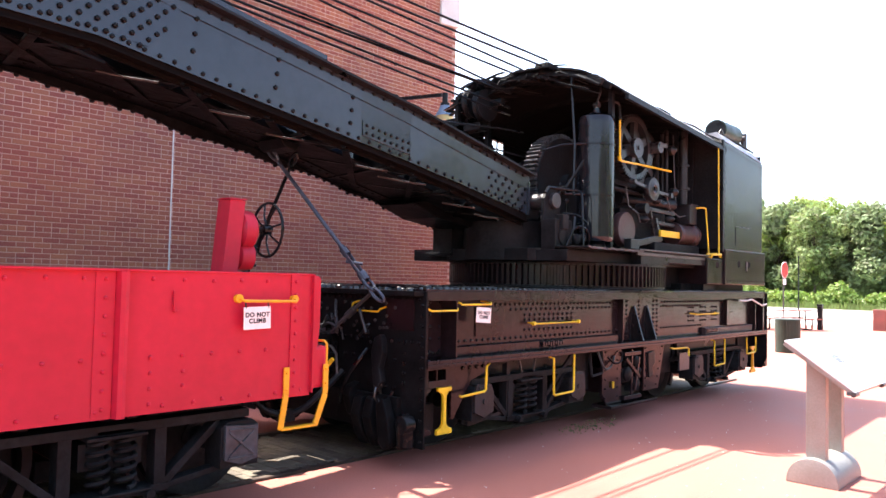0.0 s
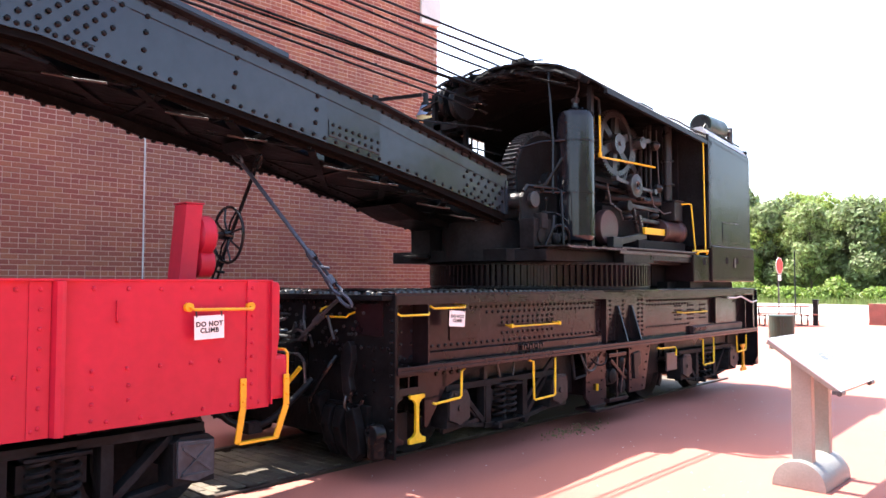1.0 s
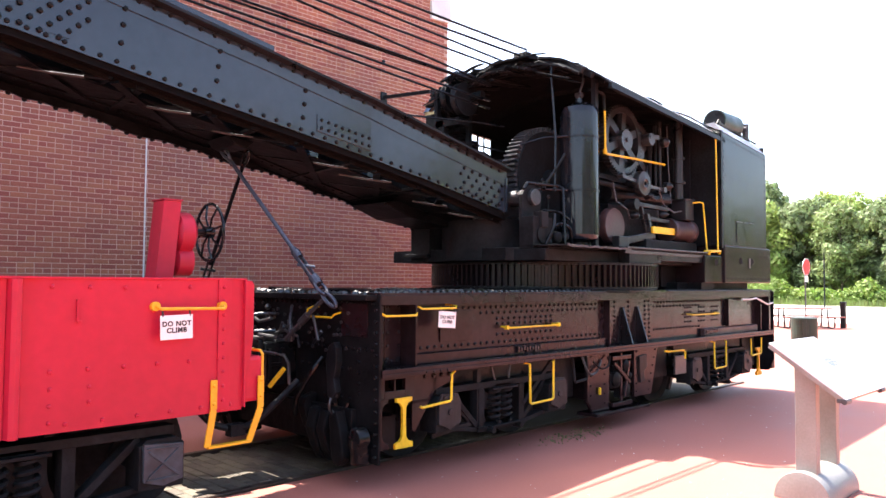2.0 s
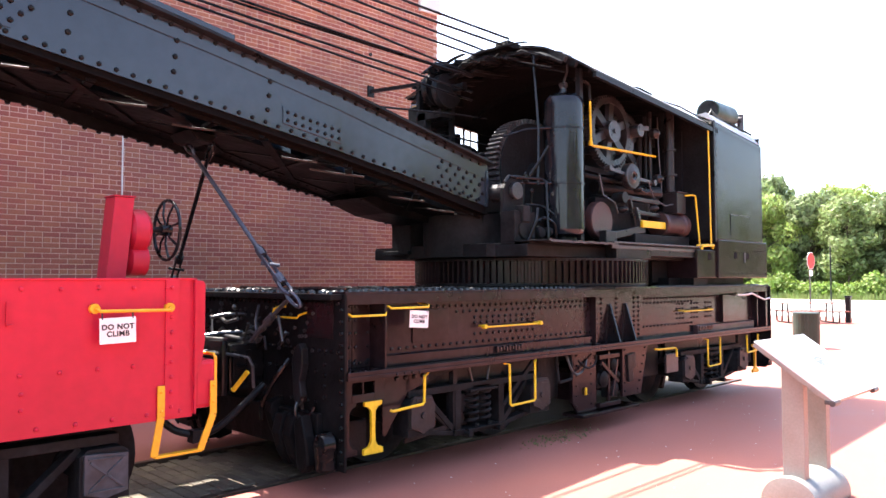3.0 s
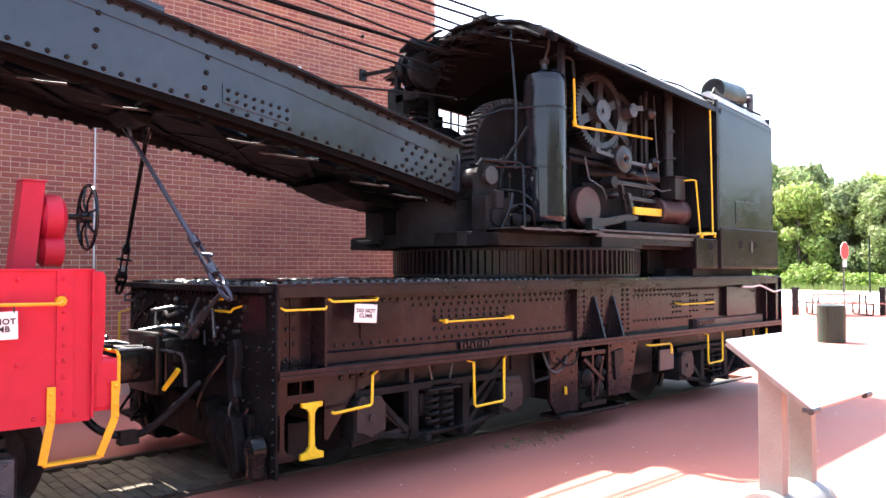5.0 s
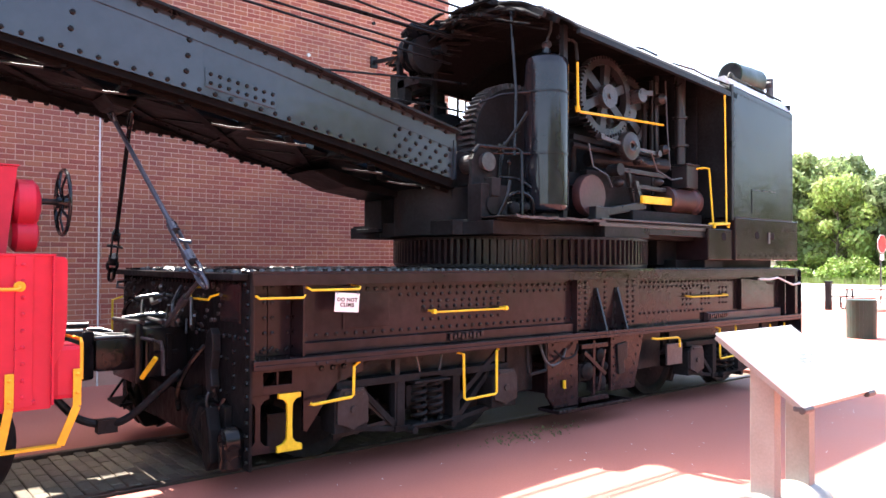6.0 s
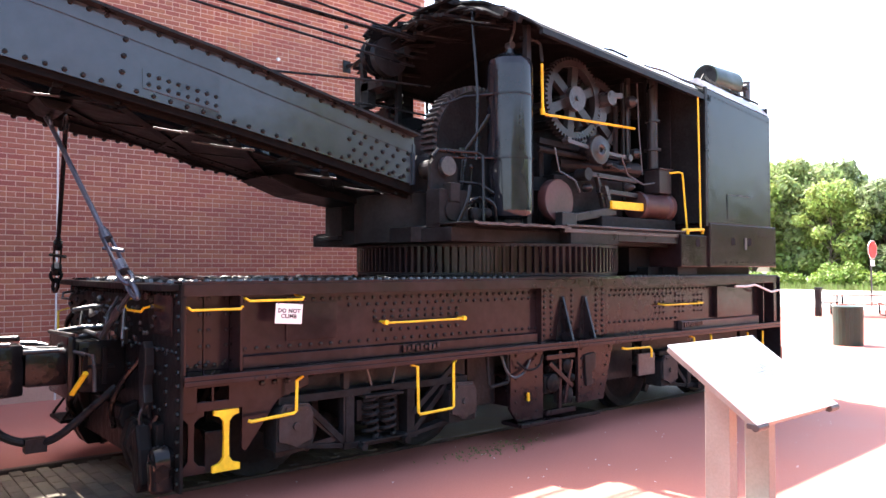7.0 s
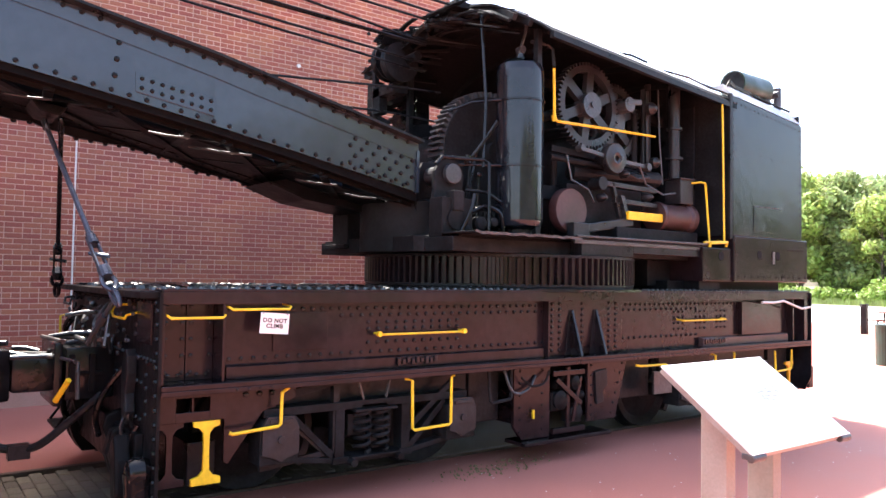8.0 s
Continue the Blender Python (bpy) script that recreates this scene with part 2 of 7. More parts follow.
def part(name, solid, mat, parent=None, label="", bevel=0.0, smooth=False, kind=""):
    """Links a Solid as one mesh object, under a thing or part if one is given."""
    me = bpy.data.meshes.new(name)
    me.from_pydata(solid.v, [], solid.f)
    bm = bmesh.new()
    bm.from_mesh(me)
    bmesh.ops.recalc_face_normals(bm, faces=bm.faces)
    if bevel:
        edges = [e for e in bm.edges if len(e.link_faces) == 2 and e.calc_face_angle(0) > 0.6]
        bmesh.ops.bevel(bm, geom=edges, offset=bevel, segments=2, profile=0.6, affect="EDGES", clamp_overlap=True)
    if smooth:
        for fc in bm.faces:
            fc.smooth = True
        for e in bm.edges:
            if len(e.link_faces) == 2 and e.calc_face_angle(0) > 0.6:
                e.smooth = False
    bm.to_mesh(me)
    bm.free()
    me.materials.append(mat)
    ob = new(name, me)
    if parent:
        ob.parent = parent
        ob.matrix_parent_inverse = parent.matrix_basis.inverted()
    return tagged(ob, label=label, kind=kind)


def thing(name, at, label, category, group="", kind=""):
    """An Empty at the base of a thing, to hold its parts."""
    ob = new(name)
    ob.matrix_basis = Matrix.Translation(at)
    ob.empty_display_size = 0.2
    return tagged(ob, label, category, group, kind)


def arc(cx, cy, r, a0, a1, n):
    return [(cx + r * math.cos(radians(a0 + (a1 - a0) * i / n)), cy + r * math.sin(radians(a0 + (a1 - a0) * i / n))) for i in range(n + 1)]


def flowing(pts, n=5):
    """A smooth run of points through the given ones, for hoses."""
    q = [Vector(p) for p in pts]
    q = [q[0] * 2 - q[1]] + q + [q[-1] * 2 - q[-2]]
    out = []
    for a, b, c, d in zip(q, q[1:], q[2:], q[3:]):
        for k in range(n):
            t = k / n
            out.append(0.5 * (2 * b + (c - a) * t + (2 * a - 5 * b + 4 * c - d) * t * t + (3 * b - a - 3 * c + d) * t ** 3))
    return out + [q[-2]]


def lettering(name, text, size, m, mat, parent):
    cu = bpy.data.curves.new(name, "FONT")
    cu.body, cu.size, cu.align_x, cu.align_y, cu.extrude = text, size, "CENTER", "CENTER", 0.0006
    cu.space_line, cu.bevel_depth, cu.bevel_resolution, cu.offset = 0.95, size * 0.022, 0, size * 0.018
    cu.space_character = 1.12
    cu.materials.append(mat)
    ob = new(name, cu)
    ob.parent = parent
    ob.matrix_parent_inverse = parent.matrix_basis.inverted()
    ob.matrix_basis = m
    return ob


# ---- ground ----
tagged(part("ground", Solid().box(-400, -400, -0.30, 400, 400, -0.06), EARTH), "wide grassy ground reaching the horizon", "ground", kind="structure")
pav = Solid()
pav.box(-0.72, -45, -0.2, 45, 31, 0.0)
pav.box(-45, -45, -0.2, -2.28, 31, 0.0)
pav.box(-2.28, 8.7, -0.2, -0.72, 31, 0.0)
tagged(part("pavement", pav, PAVING), "red stamped concrete plaza in sun and shade", "pavement", kind="structure")
tagged(part("road", Solid().box(-120, 31, -0.2, 120, 54, -0.015), ROAD), "pale sunlit concrete road beyond the plaza", "road", kind="structure")
tagged(part("kerb", Solid().box(-120, 54, -0.2, 120, 54.2, 0.12), ROAD, bevel=0.02), "pale concrete kerb along the road", "kerb", kind="structure")
bed = tagged(part("track_bed", Solid().box(-2.28, -45, -0.2, -0.72, 8.7, -0.05), JOINT), "brown paved strip between two rails", "track bed", kind="structure")
for x in (-0.78, -2.22):
    r = Solid().prism([(x - 0.035, 0.012), (x - 0.03, 0.018), (x + 0.03, 0.018), (x + 0.035, 0.012), (x + 0.035, -0.03), (x - 0.035, -0.03)], "y", -45, 8.7)
    tagged(part("rail", r, RAIL), "rusty steel rail set flush in the paving", "rail", "rails of the track", kind="structure")

# ---- brick building ----
WX, WY, WTOP = -5.68, 6.45, 7.9
wall_side = tagged(part("wall_side", Solid().box(WX - 0.35, -14, -0.1, WX - 0.005, WY - 0.012, WTOP), MORTAR), "tall red brick building wall in shade", "wall", kind="structure")
tagged(part("wall_end", Solid().box(WX - 9, WY - 0.40, -0.1, WX - 0.352, WY - 0.012, WTOP), MORTAR), "red brick end wall of the building", "wall", kind="structure")
tagged(part("wall_back", Solid().box(WX - 9.35, -14, -0.1, WX - 9.003, WY - 0.012, WTOP), MORTAR), "plain back wall of the brick building", "wall", kind="structure")
tagged(part("roof_slab", Solid().box(WX - 9.4, -14.1, WTOP, WX + 0.02, WY + 0.02, WTOP + 0.15), STONE, bevel=0.01), "flat pale roof edge of the building", "roof", kind="structure")
q = Solid()
q.prism([(5.95, 6.82), (6.49, 6.86), (6.49, 7.9), (5.95, 7.9)], "x", WX - 0.05, WX + 0.05)
tagged(part("trim", q, STONE, bevel=0.01), "white painted corner trim high on the wall", "trim", kind="structure")

# ---- boom tender car, red ----
tender = thing("tender_car", (-1.5, -5, 0), "bright red riveted steel flat car coupled to the crane", "rail car")
RX = 0.0
RE = -1.27
s = Solid().box(-0.012, -9, 0.80, 0.0, RE, 1.69)
part("side_panel", s, RED, tender)
s = Solid().box(-3.0, -9, 0.80, -2.988, RE, 1.69)
part("side_panel", s, RED, tender)
part("end_panel", Solid().box(-2.988, RE - 0.02, 0.80, -0.012, RE - 0.002, 1.69), RED, tender)
part("end_panel", Solid().box(-2.988, -9, 0.80, -0.012, -8.985, 1.69), RED, tender)
part("floor", Solid().box(-2.985, -8.98, 1.0, -0.015, RE - 0.025, 1.08), DARK, tender)
part("underframe", Solid().box(-2.4, -8.9, 0.72, -0.6, RE - 0.03, 0.98).box(-1.75, -9, 0.62, -1.25, RE, 0.8), DARK, tender)
s = Solid().prism([(-0.09, 1.69), (0.035, 1.69), (0.035, 1.705), (-0.09, 1.705)], "y", -9, -2.58)
s.box(-0.09, -2.579, 1.69, 0.012, RE + 0.02, 1.703)
part("top_rail", s, RED, tender, bevel=0.003)
part("corner_post", Solid().prism([(0.0, 0.82), (0.0, 1.69), (0.012, 1.69), (0.012, 0.82)], "y", RE - 0.19, RE - 0.1).box(-0.05, RE + 0.0, 0.82, 0.03, RE + 0.012, 1.69), RED, tender, bevel=0.002)
for y0 in (-2.755, -4.75, -6.75):
    s = Solid().prism([(0.0, y0 + 0.02), (0.05, y0 + 0.035), (0.062, y0 + 0.06), (0.05, y0 + 0.085), (0.0, y0 + 0.1)], "z", 0.80, 1.69)
    part("rib", s, RED, tender, smooth=True)
    part("rib_plate", Solid().box(0.0, y0 - 0.1, 0.80, 0.008, y0 + 0.018, 1.688), RED, tender, bevel=0.002)
s = Solid()
X = (1, 0, 0)
for k in range(36):
    y = -8.8 + k * 0.21
    if y < RE - 0.05 and not any(y0 - 0.12 < y < y0 + 0.12 for y0 in (-2.755, -4.75, -6.75)):
        s.rivet((0.0, y, 1.645 - 0.004 * (k % 3)), X, 0.016)
        s.rivet((0.0, y, 1.155), X, 0.016)
        s.rivet((0.0, y + 0.09, 0.845), X, 0.016)
for y0 in (-2.755, -4.75, -6.75):
    s.rivets((0.008, y0 - 0.04, 0.86), (0.008, y0 - 0.04, 1.64), 8, X, 0.015)
s.rivets((0.0, -2.5, 0.86), (0.0, -2.5, 1.15), 4, X, 0.015)
s.rivets((0.0, -2.28, 0.96), (0.0, -2.28, 1.05), 2, X, 0.015)
s.rivets((0.012, RE - 0.15, 0.88), (0.012, RE - 0.15, 1.64), 9, X, 0.014)
part("rivets", s, RED, tender, kind="stuff")
part("hook", Solid().bar((0.006, -2.36, 1.44), (0.006, -2.36, 1.57), 0.012, 0.02, (1, 0, 0)).bar((0.012, -2.36, 1.44), (0.012, -2.33, 1.44), 0.02, 0.012), RED, tender)
h = Solid().tube([(0.0, -1.90, 1.52), (0.055, -1.895, 1.515), (0.065, -1.88, 1.505), (0.065, -1.46, 1.50), (0.055, -1.445, 1.51), (0.0, -1.44, 1.515)], 0.0105)
h.cyl((0.0, -1.90, 1.52), (0.035, -1.90, 1.52), 0.03, 12).cyl((0.0, -1.44, 1.515), (0.035, -1.44, 1.515), 0.03, 12)
part("grab_iron", h, ORANGE, tender, "orange yellow grab iron", smooth=True)
# end stirrup, bent from flat bar
s = Solid()
pts = [(0.014, -1.485, 1.02), (0.014, -1.485, 0.82), (0.02, -1.53, 0.58), (0.02, -1.22, 0.58), (0.014, -1.13, 0.80), (0.014, -1.13, 1.02)]
for a, b in zip(pts, pts[1:]):
    if abs(a[2] - b[2]) < 0.01:
        s.bar(a, b, 0.055, 0.016)
    else:
        s.bar(a, b, 0.046, 0.014, (1, 0, 0))
s.rivets((0.022, -1.485, 0.86), (0.022, -1.485, 0.98), 2, X, 0.013).rivets((0.022, -1.13, 0.88), (0.022, -1.13, 0.99), 2, X, 0.013)
part("stirrup_step", s, ORANGE, tender, "orange yellow stirrup step", bevel=0.003)
part("corner_gusset", Solid().prism([(-1.258, 1.69), (-1.20, 1.685), (-1.185, 1.66), (-1.185, 1.30), (-1.20, 1.17), (-1.235, 1.08), (-1.258, 1.03)], "x", -0.03, 0.0), RED, tender, bevel=0.006)
# buffer block at the end sill
s = Solid().box(-0.42, RE + 0.012, 0.84, -0.01, -1.10, 1.16)
part("end_block", s, RED, tender, bevel=0.03)
h = Solid().tube([(-0.95, -1.24, 1.20), (-0.95, -1.15, 1.19), (-0.05, -1.10, 1.19), (-0.02, -1.10, 1.17), (-0.02, -1.10, 0.95)], 0.011)
part("grab_iron", h, ORANGE, tender, "orange yellow end grab iron", smooth=True)
# brake stand with hand wheel
def leaning(sol):
    """Shears the brake stand, which leans towards the crane."""
    sol.v = [(x - 0.04 * (z - 2.3), y + 0.11 * (z - 2.3), z) for x, y, z in sol.v]
    return sol


part("brake_stand", leaning(Solid().prism([(-1.08, -1.45), (-0.89, -1.45), (-0.89, -1.31), (-0.91, -1.31), (-0.91, -1.42), (-1.06, -1.42), (-1.06, -1.31), (-1.08, -1.31)], "z", 1.08, 2.30)), RED, tender, bevel=0.003)
part("stand_web", leaning(Solid().box(-1.055, -1.36, 1.08, -0.915, -1.34, 2.297)), RED, tender)
part("stand_cap", Solid().box(-1.09, -1.46, 2.302, -0.88, -1.30, 2.314), RED, tender, bevel=0.004)
g = Solid().lathe([(0.13, -1.33), (0.17, -1.30), (0.17, -1.20), (0.14, -1.17), (0.08, -1.15)], (-1.03, 0, 2.06), "y", 20)
g.lathe([(0.09, -1.33), (0.12, -1.30), (0.12, -1.18), (0.07, -1.16)], (-1.03, 0, 1.84), "y", 20)
part("gear_housing", g, RED, tender, smooth=True)
part("spindle", Solid().cyl((-1.03, -1.2, 2.08), (-1.03, -0.98, 2.08), 0.022, 10), DARK, tender)
w = Solid().tube([(-1.03 + p, -1.0, 2.08 + r) for p, r in arc(0, 0, 0.235, 0, 345, 23)], 0.013, 8, True)
w.cyl((-1.03, -1.05, 2.08), (-1.03, -0.97, 2.08), 0.045, 12)
spokes = []
for k in range(8):
    a = k * math.pi / 4 + 0.2
    spokes.append(Solid().tube([(-1.03, -1.0, 2.08), (-1.03 + 0.12 * math.cos(a), -1.02, 2.08 + 0.12 * math.sin(a)), (-1.03 + 0.235 * math.cos(a), -1.0, 2.08 + 0.235 * math.sin(a))], 0.009, 6))
hw = part("hand_wheel", w, BLACK, tender, "black spoked iron brake wheel", smooth=True)
for sp in spokes:
    part("spoke", sp, BLACK, hw, smooth=True)


# ---- trucks ----
def truck(parent, yc, base, xn=-0.22, xf=-2.78, cross=False):
    """A four-wheeled truck about yc with axles base apart: frame, wheels, axles, springs and boxes."""
    h = base / 2
    body = part("truck", Solid().box(xf, yc - 0.2, 0.45, xn, yc + 0.2, 0.62), GRIME, parent, bevel=0.006)
    for x in (xn, xf):
        t = 0.07
        part("arch_bar", Solid().box(x - t, yc - h - 0.1, 0.67, x + t, yc + h + 0.1, 0.73), GRIME, body, bevel=0.006)
        part("tie_bar", Solid().box(x - t, yc - 0.36, 0.26, x + t, yc + 0.36, 0.31), GRIME, body, bevel=0.006)
        for sgn in (-1, 1):
            part("diagonal_bar", Solid().bar((x, yc + sgn * (h - 0.12), 0.66), (x, yc + sgn * 0.33, 0.30), 0.1, 0.05), GRIME, body, bevel=0.006)
            part("lower_bar", Solid().bar((x, yc + sgn * (h + 0.05), 0.36), (x, yc + sgn * 0.33, 0.285), 0.1, 0.04), GRIME, body, bevel=0.006)
            part("column", Solid().box(x - 0.06, yc + sgn * 0.30 - 0.04, 0.3, x + 0.06, yc + sgn * 0.30 + 0.04, 0.70), GRIME, body, bevel=0.006)
    for sgn in (-1, 1):
        y = yc + sgn * h
        part("axle", Solid().cyl((xf + 0.08, y, 0.46), (xn - 0.08, y, 0.46), 0.075, 14), GRIME, body)
        for x, o in ((-0.78, 1), (-2.22, -1)):
            prof = [(0.12, 0.09 * o), (0.12, 0.07 * o), (0.34, 0.03 * o), (0.40, 0.06 * o), (0.435, 0.06 * o), (0.44, -0.03 * o), (0.475, -0.045 * o), (0.475, -0.07 * o), (0.38, -0.07 * o), (0.34, -0.02 * o), (0.12, -0.06 * o)]
            part("wheel", Solid().lathe(prof, (x, y, 0.457), "x", 36), GRIME, body, smooth=True)
        for x, o in ((xn, 1), (xf, -1)):
            b = Solid().prism([(y - 0.15, 0.34), (y + 0.15, 0.34), (y + 0.15, 0.62), (y + 0.1, 0.66), (y - 0.1, 0.66), (y - 0.15, 0.62)], "x", x - 0.09 * o, x + 0.12 * o)
            part("journal_box", b, GRIME, body, bevel=0.008)
            lid = Solid().prism([(y - 0.13, 0.40), (y, 0.36), (y + 0.13, 0.39), (y + 0.13, 0.62), (y - 0.13, 0.64)], "x", x + 0.12 * o, x + 0.15 * o)
            if cross:
                lid.bar((x + 0.152 * o, y - 0.1, 0.42), (x + 0.152 * o, y + 0.1, 0.59), 0.016, 0.02, (1, 0, 0)).bar((x + 0.152 * o, y - 0.1, 0.59), (x + 0.152 * o, y + 0.1, 0.42), 0.016, 0.02, (1, 0, 0))
                lid.bar((x + 0.152 * o, y - 0.11, 0.61), (x + 0.152 * o, y + 0.11, 0.60), 0.012, 0.02, (1, 0, 0)).bar((x + 0.152 * o, y - 0.11, 0.41), (x + 0.152 * o, y + 0.11, 0.41), 0.012, 0.02, (1, 0, 0))
            else:
                lid = Solid().prism([(y - 0.14, 0.42), (y - 0.05, 0.39), (y, 0.36), (y + 0.05, 0.385), (y + 0.14, 0.41), (y + 0.14, 0.60), (y + 0.10, 0.68), (y - 0.10, 0.69), (y - 0.14, 0.62)], "x", x + 0.12 * o, x + 0.15 * o)
                lid.bar((x + 0.153 * o, y - 0.09, 0.655), (x + 0.153 * o, y + 0.09, 0.65), 0.02, 0.03).cyl((x + 0.15 * o, y, 0.52), (x + 0.165 * o, y, 0.52), 0.03, 10)
            part("journal_lid", lid, LID if cross else SHIELD, body, "worn grey iron lid" if cross else "dusty brown iron shield", bevel=0.004)
    for x in (xn + 0.02, xf - 0.02):
        for dy in (-0.085, 0.085):
            helix = [(x + 0.06 * math.cos(k * 0.6), yc + dy + 0.06 * math.sin(k * 0.6), 0.325 + 0.0058 * k) for k in range(56)]
            part("spring", Solid().tube(helix, 0.017, 6), GRIME, body, smooth=True)
        part("spring_cap", Solid().box(x - 0.09, yc - 0.19, 0.645, x + 0.09, yc + 0.19, 0.668).box(x - 0.05, yc - 0.12, 0.668, x + 0.05, yc + 0.12, 0.70), GRIME, body, bevel=0.006)
        part("spring_plank", Solid().box(x - 0.10, yc - 0.22, 0.296, x + 0.10, yc + 0.22, 0.312).cyl((x - 0.05, yc - 0.21, 0.27), (x + 0.12, yc - 0.21, 0.27), 0.03, 10).cyl((x - 0.05, yc + 0.21, 0.27), (x + 0.12, yc + 0.21, 0.27), 0.03, 10), GRIME, body, bevel=0.004)
    # Beams added to help block the view and light beneath the car.
    for sgn in (-1, 1):
        yb = yc + sgn * (h - 0.62)
        part("brake_beam", Solid().box(-2.3, yb - 0.05, 0.30, -0.7, yb + 0.05, 0.44), GRIME, body, bevel=0.008)
        for xw in (-0.78, -2.22):
            shoe = [(yc + sgn * h - sgn * 0.50 * math.cos(radians(q)), 0.457 + 0.50 * math.sin(radians(q))) for q in range(-35, 36, 10)]
            shoe += [(yc + sgn * h - sgn * 0.56 * math.cos(radians(q)), 0.457 + 0.56 * math.sin(radians(q))) for q in range(35, -36, -10)]
            part("brake_shoe", Solid().prism(shoe, "x", xw - 0.05, xw + 0.06), SHIELD, body)
    return body


truck(tender, -2.63, 1.70, cross=True)
truck(tender, -7.6, 1.70, cross=True)

# ---- crane car ----
car = thing("crane_car", (-1.5, 4.08, 0), "dark brown and black riveted steel railroad crane car", "rail car")
L = 8.15
part("deck", Solid().box(-2.98, 0.02, 1.545, -0.10, L - 0.02, 1.575), BLACK, car, "glossy black deck plate", bevel=0.004)
part("top_flange", Solid().box(-0.22, 0.0, 1.575, -0.045, L, 1.592).box(-0.075, 0.0, 1.49, -0.045, L, 1.574), BROWN, car, bevel=0.004)
part("top_flange", Solid().box(-3.0, 0.0, 1.575, -2.83, L, 1.592).box(-3.0, 0.0, 1.49, -2.97, L, 1.574), BLACK, car, bevel=0.004)
part("side_web", Solid().box(-0.195, 0.43, 0.965, -0.18, L - 0.3, 1.544), BROWN, car)
part("side_web", Solid().box(-2.82, 0.05, 0.965, -2.805, L - 0.05, 1.544), BLACK, car)
part("side_sill", Solid().box(-0.25, 0.0, 0.93, 0.0, L - 0.05, 0.964).box(-0.018, 0.0, 0.895, 0.0, L - 0.05, 0.929), BROWN, car, bevel=0.004)
part("side_sill", Solid().box(-3.0, 0.0, 0.895, -2.75, L - 0.05, 0.964), BLACK, car, bevel=0.004)
# corner bay with two recessed panels
for y0, y1 in ((0.025, 0.212), (0.217, 0.404)):
    part("corner_panel", Solid().box(-0.25, y0, 0.965, -0.235, y1, 1.544), BROWN, car, bevel=0.003)
for y0, y1, x1 in ((0.405, 0.425, -0.045), (0.0, 0.022, -0.035), (L - 0.14, L - 0.06, -0.045), (L - 0.32, L - 0.295, -0.10)):
    part("corner_post", Solid().box(-0.25, y0, 0.965, x1, y1, 1.488), BROWN, car, bevel=0.003)
# plates on the web
part("lower_plate", Solid().prism([(-0.178, 0.966), (-0.135, 0.966), (-0.135, 1.05), (-0.15, 1.06), (-0.178, 1.06)], "y", 0.47, 3.5), BROWN, car, bevel=0.003)
part("lower_plate", Solid().prism([(-0.178, 0.966), (-0.12, 0.966), (-0.12, 1.05), (-0.135, 1.06), (-0.178, 1.06)], "y", 5.95, 7.75), MAROON, car, bevel=0.003)
part("name_plate", Solid().box(-0.178, 0.82, 1.14, -0.165, 1.26, 1.42), BROWN, car, "cast plate with worn raised lines", bevel=0.004)
s = Solid()
for z, a, b in ((1.38, 0.88, 1.2), (1.335, 0.92, 1.14), (1.27, 0.87, 1.21), (1.235, 0.95, 1.12)):
    s.box(-0.165, a, z - 0.008, -0.161, b, z + 0.008)
part("worn_lines", s, BROWN, car)
part("patch_plate", Solid().box(-0.178, 6.72, 1.07, -0.12, 7.35, 1.46), BROWN, car, bevel=0.004)
part("splice_plate", Solid().box(-0.178, 3.55, 0.97, -0.165, 4.62, 1.49), BROWN, car, bevel=0.004)
part("stiffener", Solid().box(-0.178, 3.515, 0.966, -0.10, 3.535, 1.488), BROWN, car, bevel=0.003)
for y in (3.88, 4.22):
    s = Solid().prism([(-0.164, 0.966), (-0.01, 0.966), (-0.02, 1.0), (-0.145, 1.40), (-0.164, 1.40)], "y", y - 0.014, y + 0.014)
    s.prism([(y - 0.09, 0.966), (y + 0.09, 0.966), (y + 0.03, 1.40), (y - 0.03, 1.40)], "x", -0.164, -0.152)
    part("gusset", s, BLACK, car, bevel=0.003)
# rivets of the side
s = Solid()
rx = -0.18
s.rivets((rx, 0.5, 1.445), (rx, 7.7, 1.445), 92, X, 0.0185)
s.rivets((rx, 1.38, 1.39), (rx, 5.9, 1.39), 52, X, 0.0185)
s.rivets((rx, 0.5, 1.10), (rx, 5.9, 1.10), 62, X, 0.0185)
for z in (1.33, 1.28):
    s.rivets((rx, 1.62, z), (rx, 2.5, z), 11, X, 0.0185)
s.rivets((rx, 1.62, 1.175), (rx, 2.5, 1.175), 11, X, 0.0185)
for y in (3.62, 3.72, 4.03, 4.42, 4.52):
    s.rivets((-0.165, y, 1.02), (-0.165, y, 1.46), 9, X, 0.0185)
for y in (5.5, 5.58, 5.66, 5.9, 5.98, 6.06, 6.3, 6.38, 6.46):
    s.rivets((rx, y, 1.17), (rx, y, 1.36), 4, X, 0.017)
for y in (0.08, 0.19, 0.25, 0.38):
    s.rivets((-0.235, y, 1.02), (-0.235, y, 1.47), 5, X, 0.0185)
s.rivets((-0.235, 0.1, 1.0), (-0.235, 0.36, 1.0), 5, X, 0.0185)
s.rivets((0.0, 0.5, 0.912), (0.0, 0.75, 0.912), 4, X, 0.012)
part("rivets", s, BLACK, car, kind="stuff", smooth=True)
for y0 in (1.86, 5.98):
    s = Solid()
    for k in range(9):
        s.box(-0.134, y0 + k * 0.045, 0.985 + 0.008 * (k % 3), -0.105, y0 + 0.03 + k * 0.045, 1.045 - 0.01 * (k % 2))
    part("bolt_cluster", s, BLACK, car, bevel=0.004, kind="stuff")


